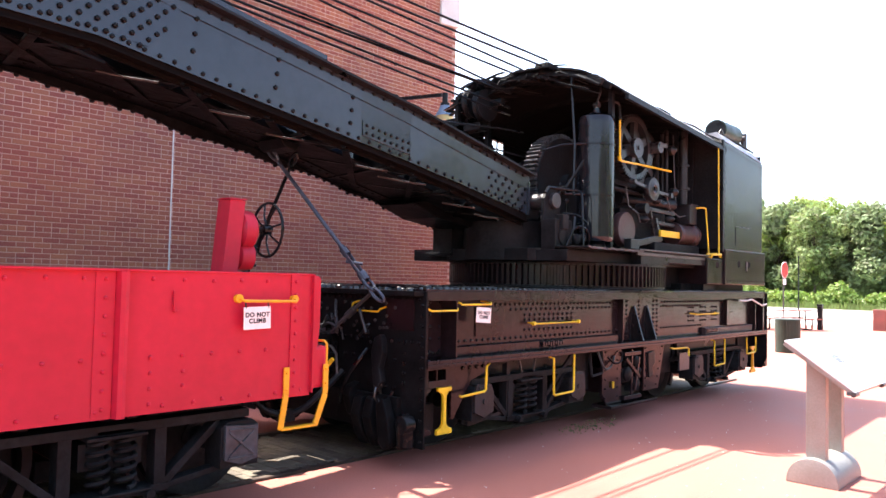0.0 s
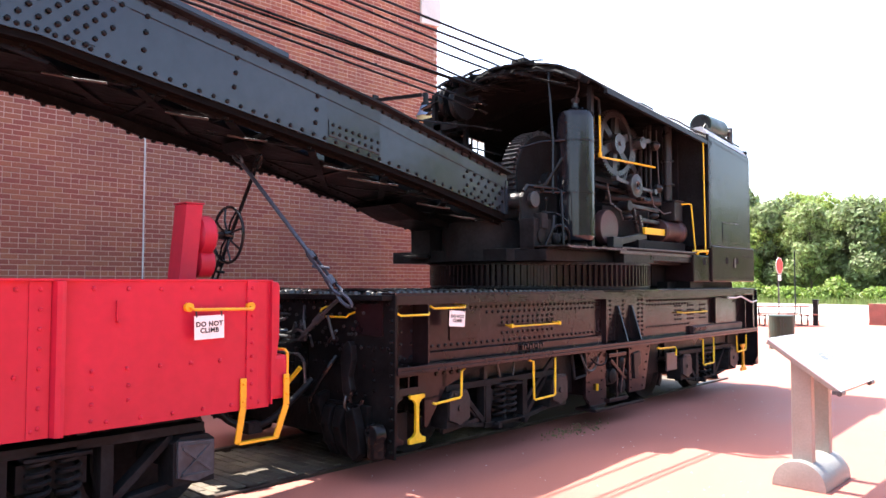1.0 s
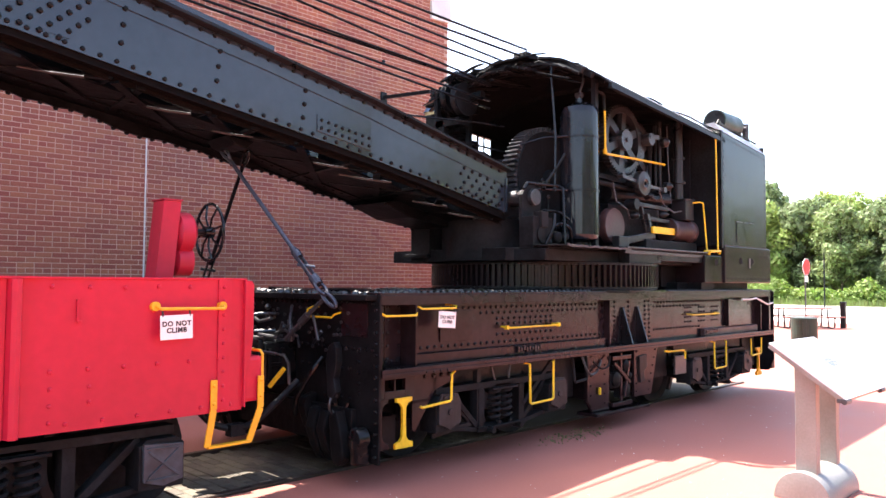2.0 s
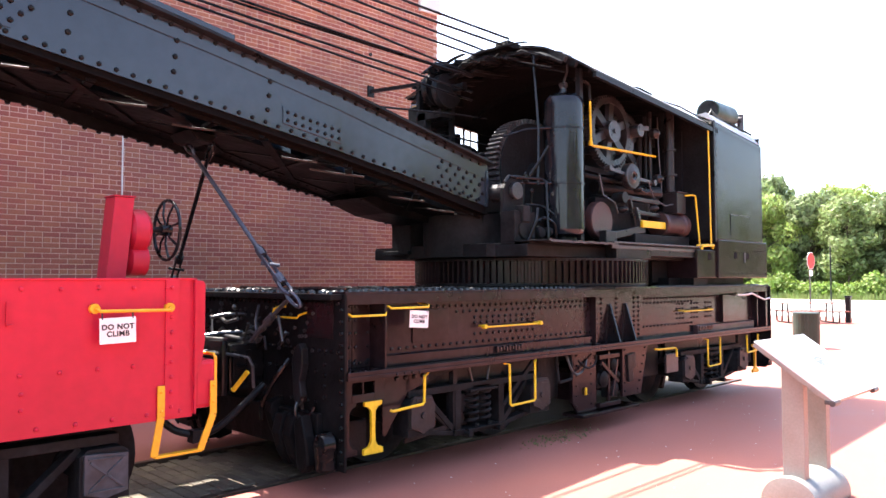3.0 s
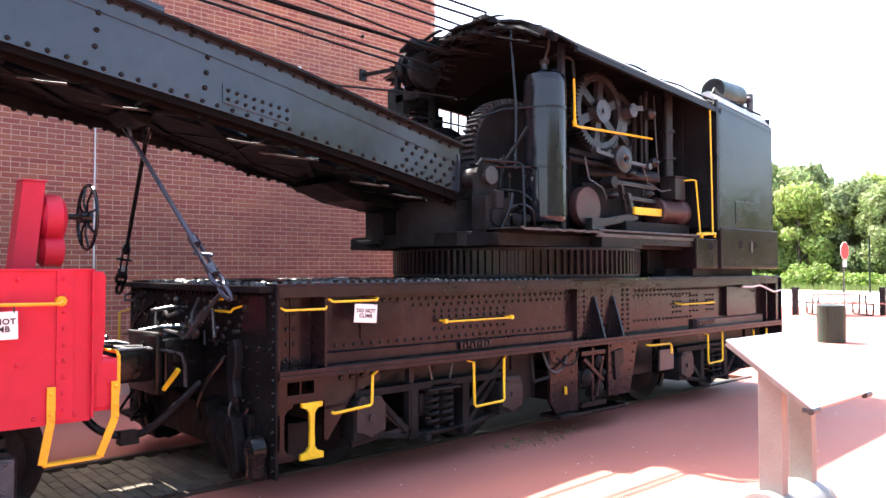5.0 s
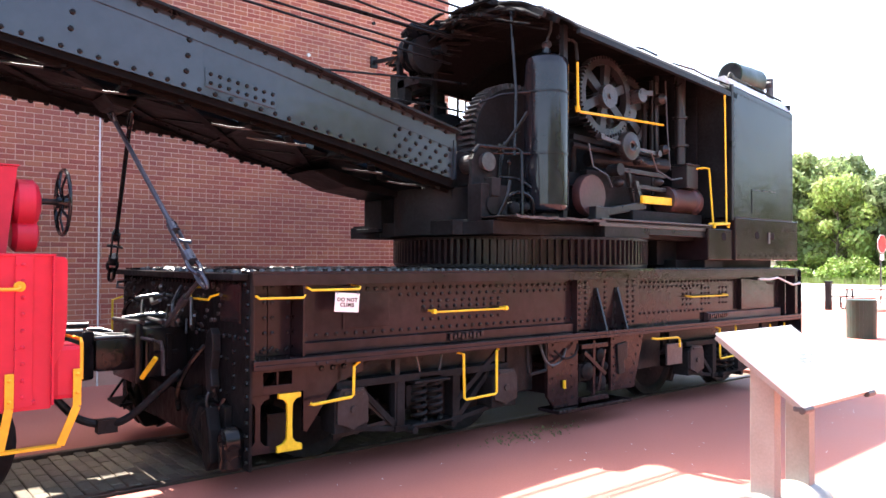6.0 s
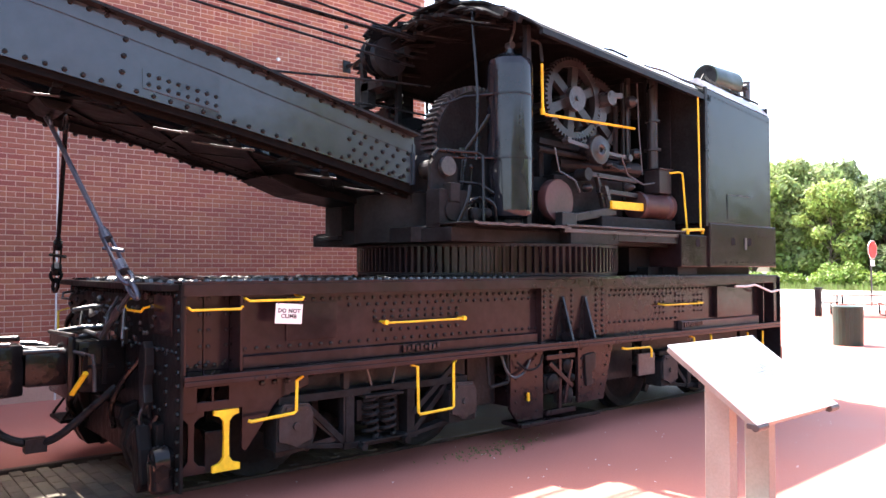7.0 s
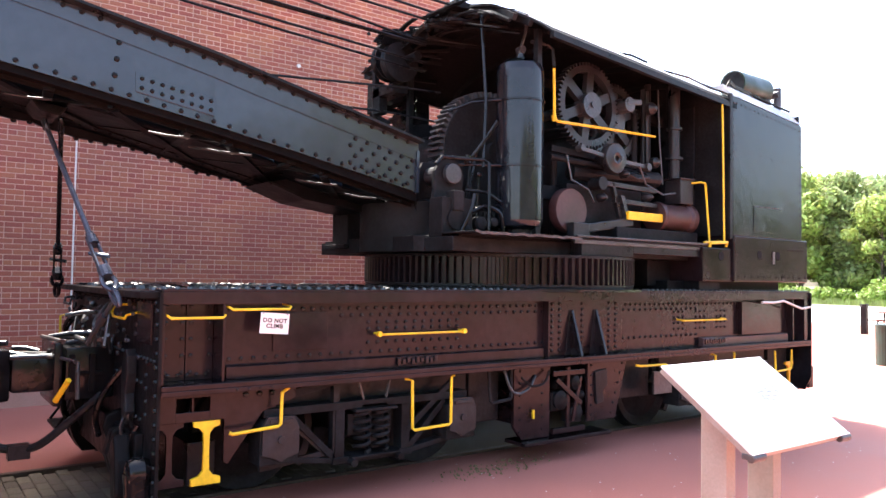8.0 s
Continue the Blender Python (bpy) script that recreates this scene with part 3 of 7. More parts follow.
def grab(y0, y1, z, x=-0.04, drop=0.0, back=-0.18, mat=YELLOW, r=0.009, knobs=True):
    h = Solid().tube([(back, y0, z + drop), (x - 0.015, y0, z + drop * 0.5), (x, y0 + 0.018, z), (x, y1 - 0.018, z), (x - 0.015, y1, z + drop * 0.5), (back, y1, z + drop)], r)
    if knobs:
        h.cyl((x - 0.02, y0, z + drop * 0.5), (x + 0.016, y0, z + drop * 0.5), 0.021, 10).cyl((x - 0.02, y1, z + drop * 0.5), (x + 0.016, y1, z + drop * 0.5), 0.021, 10)
    return part("grab_iron", h, mat, car, "yellow grab iron", smooth=True)


grab(0.04, 0.42, 1.40, -0.03, 0.03, -0.235, knobs=False)
grab(0.45, 0.90, 1.452, -0.03, 0.03, knobs=False)
grab(1.68, 2.52, 1.238, -0.10, 0.01)
grab(5.55, 6.38, 1.262, -0.10, 0.01, knobs=False)
# steps under the sill
def step(pts, mat=YELLOW, r=0.0125):
    part("stirrup_step", Solid().tube(pts, r, 8), mat, car, "yellow stirrup step", smooth=True)


step([(-0.05, 0.47, 0.615), (-0.04, 0.49, 0.605), (-0.04, 0.82, 0.625), (-0.04, 0.84, 0.64), (-0.04, 0.845, 0.86), (-0.05, 0.90, 0.89)])
step([(-0.06, 1.90, 0.885), (-0.03, 1.95, 0.87), (-0.03, 1.96, 0.49), (-0.03, 1.98, 0.475), (-0.03, 2.32, 0.485), (-0.03, 2.34, 0.50), (-0.03, 2.34, 0.87), (-0.06, 2.39, 0.885)])
step([(-0.06, 4.72, 0.83), (-0.04, 4.78, 0.82), (-0.04, 5.18, 0.815), (-0.04, 5.22, 0.79), (-0.04, 5.22, 0.70)])
step([(-0.06, 6.0, 0.885), (-0.03, 6.05, 0.87), (-0.03, 6.06, 0.52), (-0.03, 6.08, 0.505), (-0.03, 6.40, 0.515), (-0.03, 6.42, 0.53), (-0.03, 6.42, 0.87), (-0.06, 6.46, 0.885)])
step([(-0.04, 7.30, 0.86), (-0.04, 7.32, 0.62), (-0.04, 7.34, 0.605), (-0.04, 7.66, 0.62), (-0.04, 7.68, 0.64), (-0.04, 7.69, 0.86)])
# jacking brackets at the corner
br = Solid()
br.prism([(0.0, 0.895), (0.0, 0.70), (0.13, 0.70), (0.13, 0.86), (0.36, 0.86), (0.36, 0.70), (0.47, 0.70), (0.47, 0.895)], "x", -0.16, -0.12)
br.box(-0.16, 0.13, 0.70, -0.12, 0.36, 0.765).box(-0.16, 0.235, 0.765, -0.12, 0.25, 0.86)
br.box(-0.30, 0.0, 0.70, -0.161, 0.02, 0.895)
br.prism([(0.47, 0.895), (0.47, 0.40), (0.50, 0.38), (0.75, 0.72), (1.0, 0.80), (1.0, 0.895)], "x", -0.18, -0.15)
part("jack_bracket", br, BROWN, car, bevel=0.003)


def jack(y, mat, x, label):
    w = [(-0.09, 0.70), (0.09, 0.70), (0.09, 0.665), (0.05, 0.655), (0.022, 0.62), (0.018, 0.50), (0.022, 0.37), (0.05, 0.335), (0.10, 0.32), (0.10, 0.275), (-0.10, 0.275), (-0.10, 0.32), (-0.05, 0.335), (-0.022, 0.37), (-0.018, 0.50), (-0.022, 0.62), (-0.05, 0.655), (-0.09, 0.665)]
    part("jack_post", Solid().prism([(y + a, b) for a, b in w], "x", x - 0.03, x), mat, car, label, bevel=0.004)


jack(0.335, YELLOW, -0.10, "yellow spool shaped jack post")
jack(0.10, BROWN, -0.14, "")
jack(7.75, ORANGE, -0.10, "orange jack post")
truck(car, 1.68, 1.64)
truck(car, 6.45, 1.64)
# outrigger boxes between the trucks
o = Solid()
o.prism([(3.15, 0.895), (3.15, 0.35), (3.25, 0.22), (3.60, 0.22), (3.60, 0.895)], "x", -0.20, -0.16)
o.prism([(4.05, 0.895), (4.05, 0.32), (4.45, 0.32), (4.62, 0.895)], "x", -0.14, -0.10)
o.box(-2.8, 3.2, 0.36, -0.22, 3.55, 0.66).box(-2.8, 4.05, 0.36, -0.22, 4.4, 0.66)
o.box(-0.34, 3.2, 0.18, -0.06, 4.35, 0.215)
part("outrigger_box", o, BROWN, car, bevel=0.006)
s = Solid()
for y in (3.22, 3.5):
    s.rivets((-0.16, y, 0.3), (-0.16, y, 0.85), 6, X, 0.013)
for a, b in ((4.1, 4.1), (4.38, 4.55)):
    s.rivets((-0.10, a, 0.38), (-0.10, b, 0.86), 6, X, 0.014)
part("rivets", s, BLACK, car, kind="stuff", smooth=True)
s = Solid().box(-0.30, 3.62, 0.45, -0.16, 3.8, 0.62).cyl((-0.25, 3.85, 0.5), (-0.25, 3.85, 0.8), 0.06).cyl((-0.2, 3.7, 0.68), (-0.2, 4.02, 0.7), 0.035).box(-0.27, 3.86, 0.32, -0.15, 4.02, 0.46)
s.tube(flowing([(-0.12, 3.2, 0.80), (-0.08, 3.3, 0.72), (-0.08, 3.45, 0.74), (-0.12, 3.55, 0.84)]), 0.012)
part("jack_gear", s, GRIME, car, bevel=0.004)
for y, z, r, w in ((3.72, 0.55, 0.09, 0.05), (3.93, 0.70, 0.07, 0.08), (3.93, 0.42, 0.08, 0.06), (4.0, 0.58, 0.04, 0.14)):
    part("gear_boss", Solid().lathe([(r * 0.3, 0.02), (r * 0.6, 0.015), (r, 0.0), (r, -w), (r * 0.6, -w - 0.02)], (-0.13, y, z), "x", 18), GRIME, car, smooth=True)
s = Solid().box(-0.17, 3.61, 0.24, -0.12, 4.04, 0.29).box(-0.16, 3.80, 0.29, -0.13, 3.84, 0.86).box(-0.15, 3.61, 0.78, -0.12, 4.04, 0.83)
s.bar((-0.13, 3.65, 0.75), (-0.12, 3.98, 0.50), 0.03, 0.045).bar((-0.13, 3.98, 0.76), (-0.12, 3.86, 0.34), 0.03, 0.04)
part("jack_frame", s, BROWN, car, bevel=0.005)
part("jack_pawl", Solid().prism([(4.13, 0.80), (4.30, 0.82), (4.31, 0.66), (4.24, 0.62), (4.26, 0.50), (4.16, 0.48), (4.14, 0.62)], "x", -0.10, -0.075), DARK, car, bevel=0.006)
part("guard_frame", Solid().tube([(-0.13, 2.82, 0.88), (-0.11, 2.83, 0.62), (-0.11, 2.85, 0.60), (-0.11, 3.06, 0.62), (-0.11, 3.07, 0.64), (-0.13, 3.08, 0.88)], 0.016, 8), GRIME, car, smooth=True)
for y0 in (0.62, 0.72, 0.82, 0.92):
    part("bracket_bolt", Solid().rivet((-0.15, y0, 0.85), X, 0.024), BLACK, car, smooth=True)
for a, b, w in (((-0.17, 0.86, 0.80), (-0.17, 1.52, 0.93), 0.06), ((-0.17, 2.0, 0.46), (-0.17, 2.5, 0.86), 0.045)):
    part("truss_bar", Solid().bar(a, b, 0.03, w), GRIME, car, bevel=0.004)
part("pin", Solid().bar((-0.14, 3.37, 0.41), (-0.14, 3.37, 0.49), 0.02, 0.02, (1, 0, 0)), YELLOW, car, "small yellow locking pin")
part("hose", Solid().tube(flowing([(-0.15, 3.02, 0.88), (-0.1, 3.05, 0.72), (-0.1, 3.15, 0.66), (-0.12, 3.3, 0.70), (-0.15, 3.4, 0.80)]), 0.013), STEEL, car, smooth=True)
for ya, yb in ((1.55, 1.62), (1.85, 1.78)):
    part("spring_rod", Solid().tube([(-0.2, ya, 0.9), (-0.18, yb, 0.64)], 0.012), STEEL, car, smooth=True)
s = Solid().bar((-0.2, 0.7, 0.85), (-0.2, 1.3, 0.34), 0.03, 0.05).bar((-0.2, 1.35, 0.30), (-0.2, 1.35, 0.9), 0.05, 0.06, (1, 0, 0)).bar((-0.2, 0.75, 0.30), (-0.2, 1.35, 0.36), 0.03, 0.04)
part("brake_rigging", s, DARK, car)
part("hanging_cover", Solid().box(-0.12, 5.05, 0.5, -0.09, 5.35, 0.74), STEEL, car, "worn grey hanging plate", bevel=0.006)
# rope at the far corner
part("rope_tie", Solid().tube([(-0.06, 7.05, 1.455), (-0.04, 7.3, 1.45), (-0.035, 7.5, 1.47), (-0.03, 7.7, 1.42), (-0.02, 7.9, 1.37), (-0.02, 8.1, 1.39)], 0.014), STONE, car, "pale rope tied along the corner", smooth=True)

# far end and the gear between the sills
part("far_end_sheet", Solid().prism([(-2.98, 0.60), (-2.98, 1.57), (-0.02, 1.57), (-0.02, 0.50), (-0.10, 0.32), (-0.55, 0.30), (-0.8, 0.5)], "y", L - 0.02, L), BLACK, car, bevel=0.004)
part("far_buffer", Solid().box(-0.42, L + 0.001, 0.34, -0.06, L + 0.12, 0.62), DARK, car, bevel=0.02)
part("center_sill", Solid().box(-2.0, 0.5, 0.62, -1.0, L - 0.05, 0.90), DARK, car)
# Invented dark block that closes the view and keeps the underside black.
part("undercar_blocker", Solid().box(-1.72, 0.45, 0.17, -1.28, L - 0.3, 0.60), GRIME, car, bevel=0.01)
part("cross_bearer", Solid().box(-2.75, 4.75, 0.45, -0.32, 5.25, 0.93), DARK, car, bevel=0.01)
part("cross_bearer", Solid().box(-2.75, 7.55, 0.40, -0.28, 8.0, 0.93), DARK, car, bevel=0.01)
part("cross_bearer", Solid().box(-2.75, 2.75, 0.40, -0.32, 3.1, 0.93), DARK, car, bevel=0.01)
part("brake_cylinder", Solid().lathe([(0.05, 5.3), (0.17, 5.32), (0.17, 5.9), (0.1, 5.95)], (-0.5, 0, 0.72), "y", 20), DARK, car, smooth=True)
part("wheel_guard", Solid().box(-0.62, 5.4, 0.66, -0.30, 7.5, 0.93), DARK, car)
part("wheel_guard", Solid().box(-0.62, 0.6, 0.70, -0.30, 2.7, 0.93), DARK, car)

# near end of the crane car
e = Solid().prism([(-2.98, 1.574), (-0.02, 1.574), (-0.02, 0.20), (-0.32, 0.19), (-0.36, 0.30), (-1.05, 0.34), (-1.10, 0.46), (-1.9, 0.46), (-1.95, 0.34), (-2.62, 0.30), (-2.66, 0.19), (-2.98, 0.20)], "y", -0.02, 0.0)
part("end_sheet", e, ENDBLACK, car, "wet looking glossy black end plate")
part("pilot_beam", Solid().box(-2.7, -0.08, 0.30, -0.30, -0.022, 0.62), ENDBLACK, car, bevel=0.012)
part("end_flange", Solid().box(-2.98, -0.14, 1.53, -0.05, -0.021, 1.575).box(-2.9, -0.05, 1.02, -1.9, -0.021, 1.05), ENDBLACK, car, bevel=0.006)
s = Solid()
Y = (0, -1, 0)
s.rivets((-0.1, -0.02, 1.50), (-2.9, -0.02, 1.50), 34, Y, 0.02)
s.rivets((-0.1, -0.02, 1.12), (-2.9, -0.02, 1.12), 34, Y, 0.02)
s.rivets((-0.06, -0.02, 0.26), (-0.06, -0.02, 1.45), 14, Y, 0.02)
s.rivets((-0.28, -0.02, 0.75), (-0.28, -0.02, 1.1), 5, Y, 0.02)
s.rivets((-0.4, -0.02, 0.95), (-1.1, -0.02, 0.95), 7, Y, 0.02)
s.rivets((-0.4, -0.02, 0.7), (-0.75, -0.02, 0.7), 4, Y, 0.02)
s.rivets((-2.9, -0.02, 0.2), (-2.9, -0.02, 1.45), 14, Y, 0.02)
part("rivets", s, GLOSS, car, kind="stuff", smooth=True)
part("pull_rod", Solid().tube([(-0.60, -0.12, 1.56), (-0.72, -0.16, 1.46), (-0.95, -0.22, 1.26), (-1.06, -0.24, 1.16)], 0.019).cyl((-0.80, -0.18, 1.39), (-0.88, -0.20, 1.32), 0.034, 10), STEEL, car, smooth=True)
part("end_plate", Solid().box(-0.52, -0.034, 1.22, -0.16, -0.021, 1.50), BROWN, car, "brown patch plate", bevel=0.004)
part("end_beam", Solid().box(-2.0, 0.02, 0.5, -1.0, 0.5, 0.9).box(-2.6, 0.3, 0.2, -0.4, 0.5, 0.5), DARK, car, bevel=0.01)
h = Solid().tube([(-0.86, -0.02, 1.46), (-0.86, -0.09, 1.46), (-0.90, -0.11, 1.44), (-0.92, -0.11, 1.40), (-0.88, -0.11, 1.375), (-0.55, -0.11, 1.375), (-0.53, -0.10, 1.40), (-0.53, -0.02, 1.42)], 0.0095)
part("grab_iron", h, YELLOW, car, "yellow end grab iron", smooth=True)
h = Solid().tube([(-2.9, -0.02, 1.46), (-2.9, -0.10, 1.45), (-2.88, -0.11, 1.40), (-2.6, -0.11, 1.40), (-2.58, -0.10, 1.45), (-2.58, -0.02, 1.46)], 0.013)
part("grab_iron", h, STEEL, car, smooth=True)
h = Solid().tube([(-2.97, -0.03, 1.30), (-3.0, -0.12, 1.27), (-3.0, -0.12, 0.85), (-2.97, -0.03, 0.82)], 0.011)
part("grab_iron", h, YELLOW, car, "thin yellow vertical grab iron", smooth=True)
# hook hanging on the end plate
s = Solid().prism([(-0.61, 1.13), (-0.54, 1.17), (-0.50, 1.12), (-0.49, 1.0), (-0.53, 0.86), (-0.50, 0.74), (-0.54, 0.68), (-0.61, 0.70), (-0.62, 0.80), (-0.645, 1.0)], "y", -0.10, -0.03)
part("hook_plate", s, DARK, car, "brown hanging hook", bevel=0.012)
s = Solid()
for k, z in enumerate((0.73, 0.62, 0.51)):
    c = [(p, r) for p, r in arc(0, 0, 1, 0, 330, 11)]
    if k % 2:
        s.tube([(-0.57, -0.07 + 0.035 * p, z + 0.075 * r) for p, r in c], 0.015, 6, True)
    else:
        s.tube([(-0.57 + 0.045 * p, -0.07, z + 0.075 * r) for p, r in c], 0.015, 6, True)
part("chain", s, GLINT, car, smooth=True)
# rail clamp at the corner
s = Solid().lathe([(0.01, -0.17), (0.05, -0.165), (0.085, -0.15), (0.10, -0.12), (0.105, -0.06), (0.08, -0.02)], (-0.18, 0, 0.40), "y", 28)
s.lathe([(0.02, 0.19), (0.07, 0.195), (0.09, 0.22), (0.092, 0.30), (0.10, 0.40)], (-0.18, -0.08, 0), "z", 24)
part("rail_clamp", s, GLOSS, car, "round shining black clamp", smooth=True)
# coupler with its draft pocket
c = Solid().box(-1.68, -0.70, 0.80, -1.30, -0.40, 1.06)
c.prism([(-1.68, -0.70), (-1.32, -0.70), (-1.28, -0.85), (-1.32, -1.05), (-1.42, -1.12), (-1.46, -0.95), (-1.62, -0.98), (-1.72, -1.10), (-1.76, -0.92)], "z", 0.74, 1.12)
part("coupler", c, GLOSS, car, "glossy black knuckle coupler", bevel=0.03, smooth=True)
part("coupler_collar", Solid().box(-1.80, -0.44, 0.70, -1.18, -0.38, 1.17), GLOSS, car, bevel=0.018, smooth=True)
part("draft_pocket", Solid().box(-1.78, -0.36, 0.74, -1.20, -0.02, 1.13), GLOSS, car, bevel=0.02, smooth=True)
# Thin rods added along the coupler's edges to draw bright glints.
for a, b in (((-1.30, -0.71, 1.065), (-1.30, -0.40, 1.065)), ((-1.78, -0.44, 1.175), (-1.18, -0.38, 1.175)), ((-1.32, -1.05, 1.125), (-1.28, -0.80, 1.125)), ((-1.70, -0.30, 1.135), (-1.25, -0.06, 1.135)), ((-1.66, -0.70, 1.065), (-1.40, -0.46, 1.07))):
    part("coupler_glint", Solid().tube([a, b], 0.017, 8), GLINT, car, "shining rod added as a glint on the coupler", smooth=True)
# Invented rods, turned to the sun so that they show as glint streaks.
for x, y, z, ln, r in ((-1.52, -0.26, 1.20, 0.36, 0.022), (-1.46, -0.20, 1.06, 0.20, 0.020), (-1.45, -0.19, 1.15, 0.30, 0.022), (-1.80, -0.36, 0.98, 0.26, 0.022), (-1.62, -0.16, 1.36, 0.30, 0.018), (-1.55, -0.86, 1.14, 0.34, 0.022), (-1.44, -0.70, 1.075, 0.24, 0.02), (-1.85, -0.18, 1.14, 0.24, 0.018), (-1.72, -0.56, 1.08, 0.2, 0.02)):
    a, b = Vector((x, y, z)), Vector((0.52, 0.85, 0.10 if ln > 0.25 else -0.12)) * ln * 0.5
    part("end_glint_rod", Solid().tube([a - b, a + Vector((0, 0, 0.012)), a + b], r, 10), GLINT, car, smooth=True)
# Round knobs added as dot-like glints.
for x, y, z in ((-1.14, -0.12, 1.17), (-1.9, -0.28, 1.07), (-1.3, -0.10, 1.26), (-1.55, -0.12, 1.44), (-1.8, -0.1, 1.2)):
    part("end_glint_knob", Solid().lathe([(0.004, -0.03), (0.02, -0.022), (0.03, 0.0), (0.02, 0.022), (0.004, 0.03)], (x, y, z), "z", 12), GLINT, car, smooth=True)
part("cut_lever", Solid().tube([(-1.5, -0.62, 1.06), (-1.2, -0.40, 1.06), (-0.95, -0.32, 1.04), (-0.85, -0.34, 0.98), (-0.83, -0.34, 0.80)], 0.014).tube([(-1.5, -0.3, 1.12), (-2.3, -0.2, 1.10), (-2.9, -0.12, 1.06)], 0.012), STEEL, car, smooth=True)
part("lever_grip", Solid().tube([(-0.82, -0.40, 0.94), (-0.95, -0.46, 0.78)], 0.02), YELLOW, car, "yellow painted lever end", smooth=True)
part("air_hose", Solid().tube(flowing([(-0.98, -0.15, 0.80), (-1.02, -0.35, 0.62), (-1.10, -0.52, 0.46), (-1.18, -0.66, 0.42), (-1.24, -0.84, 0.48), (-1.28, -1.0, 0.66), (-1.3, -1.15, 0.80)]), 0.030, 10).box(-1.22, -0.72, 0.36, -1.12, -0.58, 0.46), DARK, car, "black rubber air hose", smooth=True)
s = Solid()
s.tube([(-1.25, -0.06, 1.30), (-1.1, -0.14, 1.22), (-0.95, -0.16, 1.28)], 0.014).tube([(-1.5, -0.10, 1.18), (-1.2, -0.16, 1.24), (-0.98, -0.18, 1.20)], 0.014)
s.tube([(-1.9, -0.10, 1.36), (-1.6, -0.18, 1.30), (-1.35, -0.2, 1.34)], 0.016).tube([(-1.2, -0.08, 1.46), (-1.05, -0.2, 1.34), (-1.0, -0.22, 1.26), (-1.02, -0.2, 1.15)], 0.013)
s.tube([(-2.2, -0.06, 1.2), (-1.9, -0.2, 1.16), (-1.55, -0.25, 1.19), (-1.2, -0.22, 1.17)], 0.018)
part("rod_linkage", s, STEEL, car, smooth=True)
# deck rivets and clutter, with many domes added only to sparkle in the sun
rng = random.Random(4)
s = Solid()
for k in range(70):
    x, y = rng.uniform(-2.6, -0.28), rng.uniform(0.1, 2.4)
    s.box(x, y, 1.576, x + rng.uniform(0.02, 0.06), y + rng.uniform(0.03, 0.12), 1.576 + rng.uniform(0.012, 0.04))
for x in (-2.92, -2.7, -2.45, -2.2, -1.9):
    for k in range(60):
        s.rivet((x + rng.uniform(-0.06, 0.06), 0.06 + k * 0.075, 1.575), (rng.uniform(-0.3, 0.3), rng.uniform(-0.3, 0.3), 1), rng.uniform(0.016, 0.034))
s.rivets((-0.16, 0.05, 1.592), (-0.16, 8.0, 1.592), 100, (0, 0, 1), 0.019)
s.rivets((-0.30, 0.05, 1.575), (-0.30, 8.0, 1.575), 100, (0, 0, 1), 0.024)
for k in range(240):
    s.rivet((rng.uniform(-2.0, -0.3), rng.uniform(0.05, 2.6) if k % 3 else rng.uniform(2.6, 8.0), 1.575), (rng.uniform(-0.2, 0.5), rng.uniform(-0.4, 0.3), 1), rng.uniform(0.016, 0.036))
for k in range(220):
    s.rivet((rng.uniform(-2.2, -1.15), rng.uniform(0.0, 2.7), 1.574), (rng.uniform(-0.2, 0.5), rng.uniform(-0.4, 0.3), 1), rng.uniform(0.022, 0.046))
part("deck_rivets_and_glints", s, GLINT, car, kind="stuff", smooth=True)
s = Solid().tube([(-0.4, 0.3, 1.60), (-0.9, 0.35, 1.61), (-1.5, 0.32, 1.60), (-2.3, 0.36, 1.61)], 0.02).bar((-0.3, 0.7, 1.592), (-0.35, 1.7, 1.592), 0.06, 0.03)
part("deck_bar", s, BLACK, car)
# Random shiny lumps added before the end plate to sparkle.
s = Solid()
for k in range(90):
    x, y = rng.uniform(-2.7, -0.3), rng.uniform(-0.12, -0.03)
    s.lathe([(0.004, -0.012), (0.014, -0.008), (0.016, 0.0), (0.009, 0.012), (0.003, 0.014)], (x, y, rng.uniform(1.06, 1.5)), "y", 7)
part("end_glint_bolts", s, GLINT, car, kind="stuff", smooth=True)
# hoses, chains and brackets crowding the end
for pts, r in (([(-0.75, -0.05, 1.02), (-0.80, -0.16, 0.86), (-0.92, -0.20, 0.66), (-1.0, -0.16, 0.50)], 0.022), ([(-1.98, -0.05, 1.0), (-2.02, -0.2, 0.8), (-2.1, -0.22, 0.55), (-2.2, -0.14, 0.4)], 0.026),
               ([(-0.40, -0.04, 0.66), (-0.42, -0.12, 0.5), (-0.36, -0.14, 0.36)], 0.018), ([(-2.7, -0.04, 1.3), (-2.5, -0.16, 1.16), (-2.3, -0.18, 1.26), (-2.1, -0.1, 1.4)], 0.016)):
    part("end_hose", Solid().tube(flowing(pts), r, 8), GLOSS, car, smooth=True)
for x, z0, z1 in ((-0.92, 0.34, 0.70), (-2.06, 0.34, 0.74), (-2.5, 0.3, 0.9)):
    part("end_bracket", Solid().prism([(-0.022, z1), (-0.14, z1 - 0.04), (-0.16, z1 - 0.12), (-0.10, z0 + 0.06), (-0.022, z0)], "x", x - 0.05, x + 0.05), ENDBLACK, car, bevel=0.014)
for x in (-0.62, -0.78, -2.22, -2.4):
    part("end_lug", Solid().prism([(-0.02, 0.62), (-0.13, 0.58), (-0.17, 0.42), (-0.12, 0.26), (-0.05, 0.14), (0.10, 0.14), (0.10, 0.60)], "x", x - 0.06, x + 0.06), ENDBLACK, car, bevel=0.02)
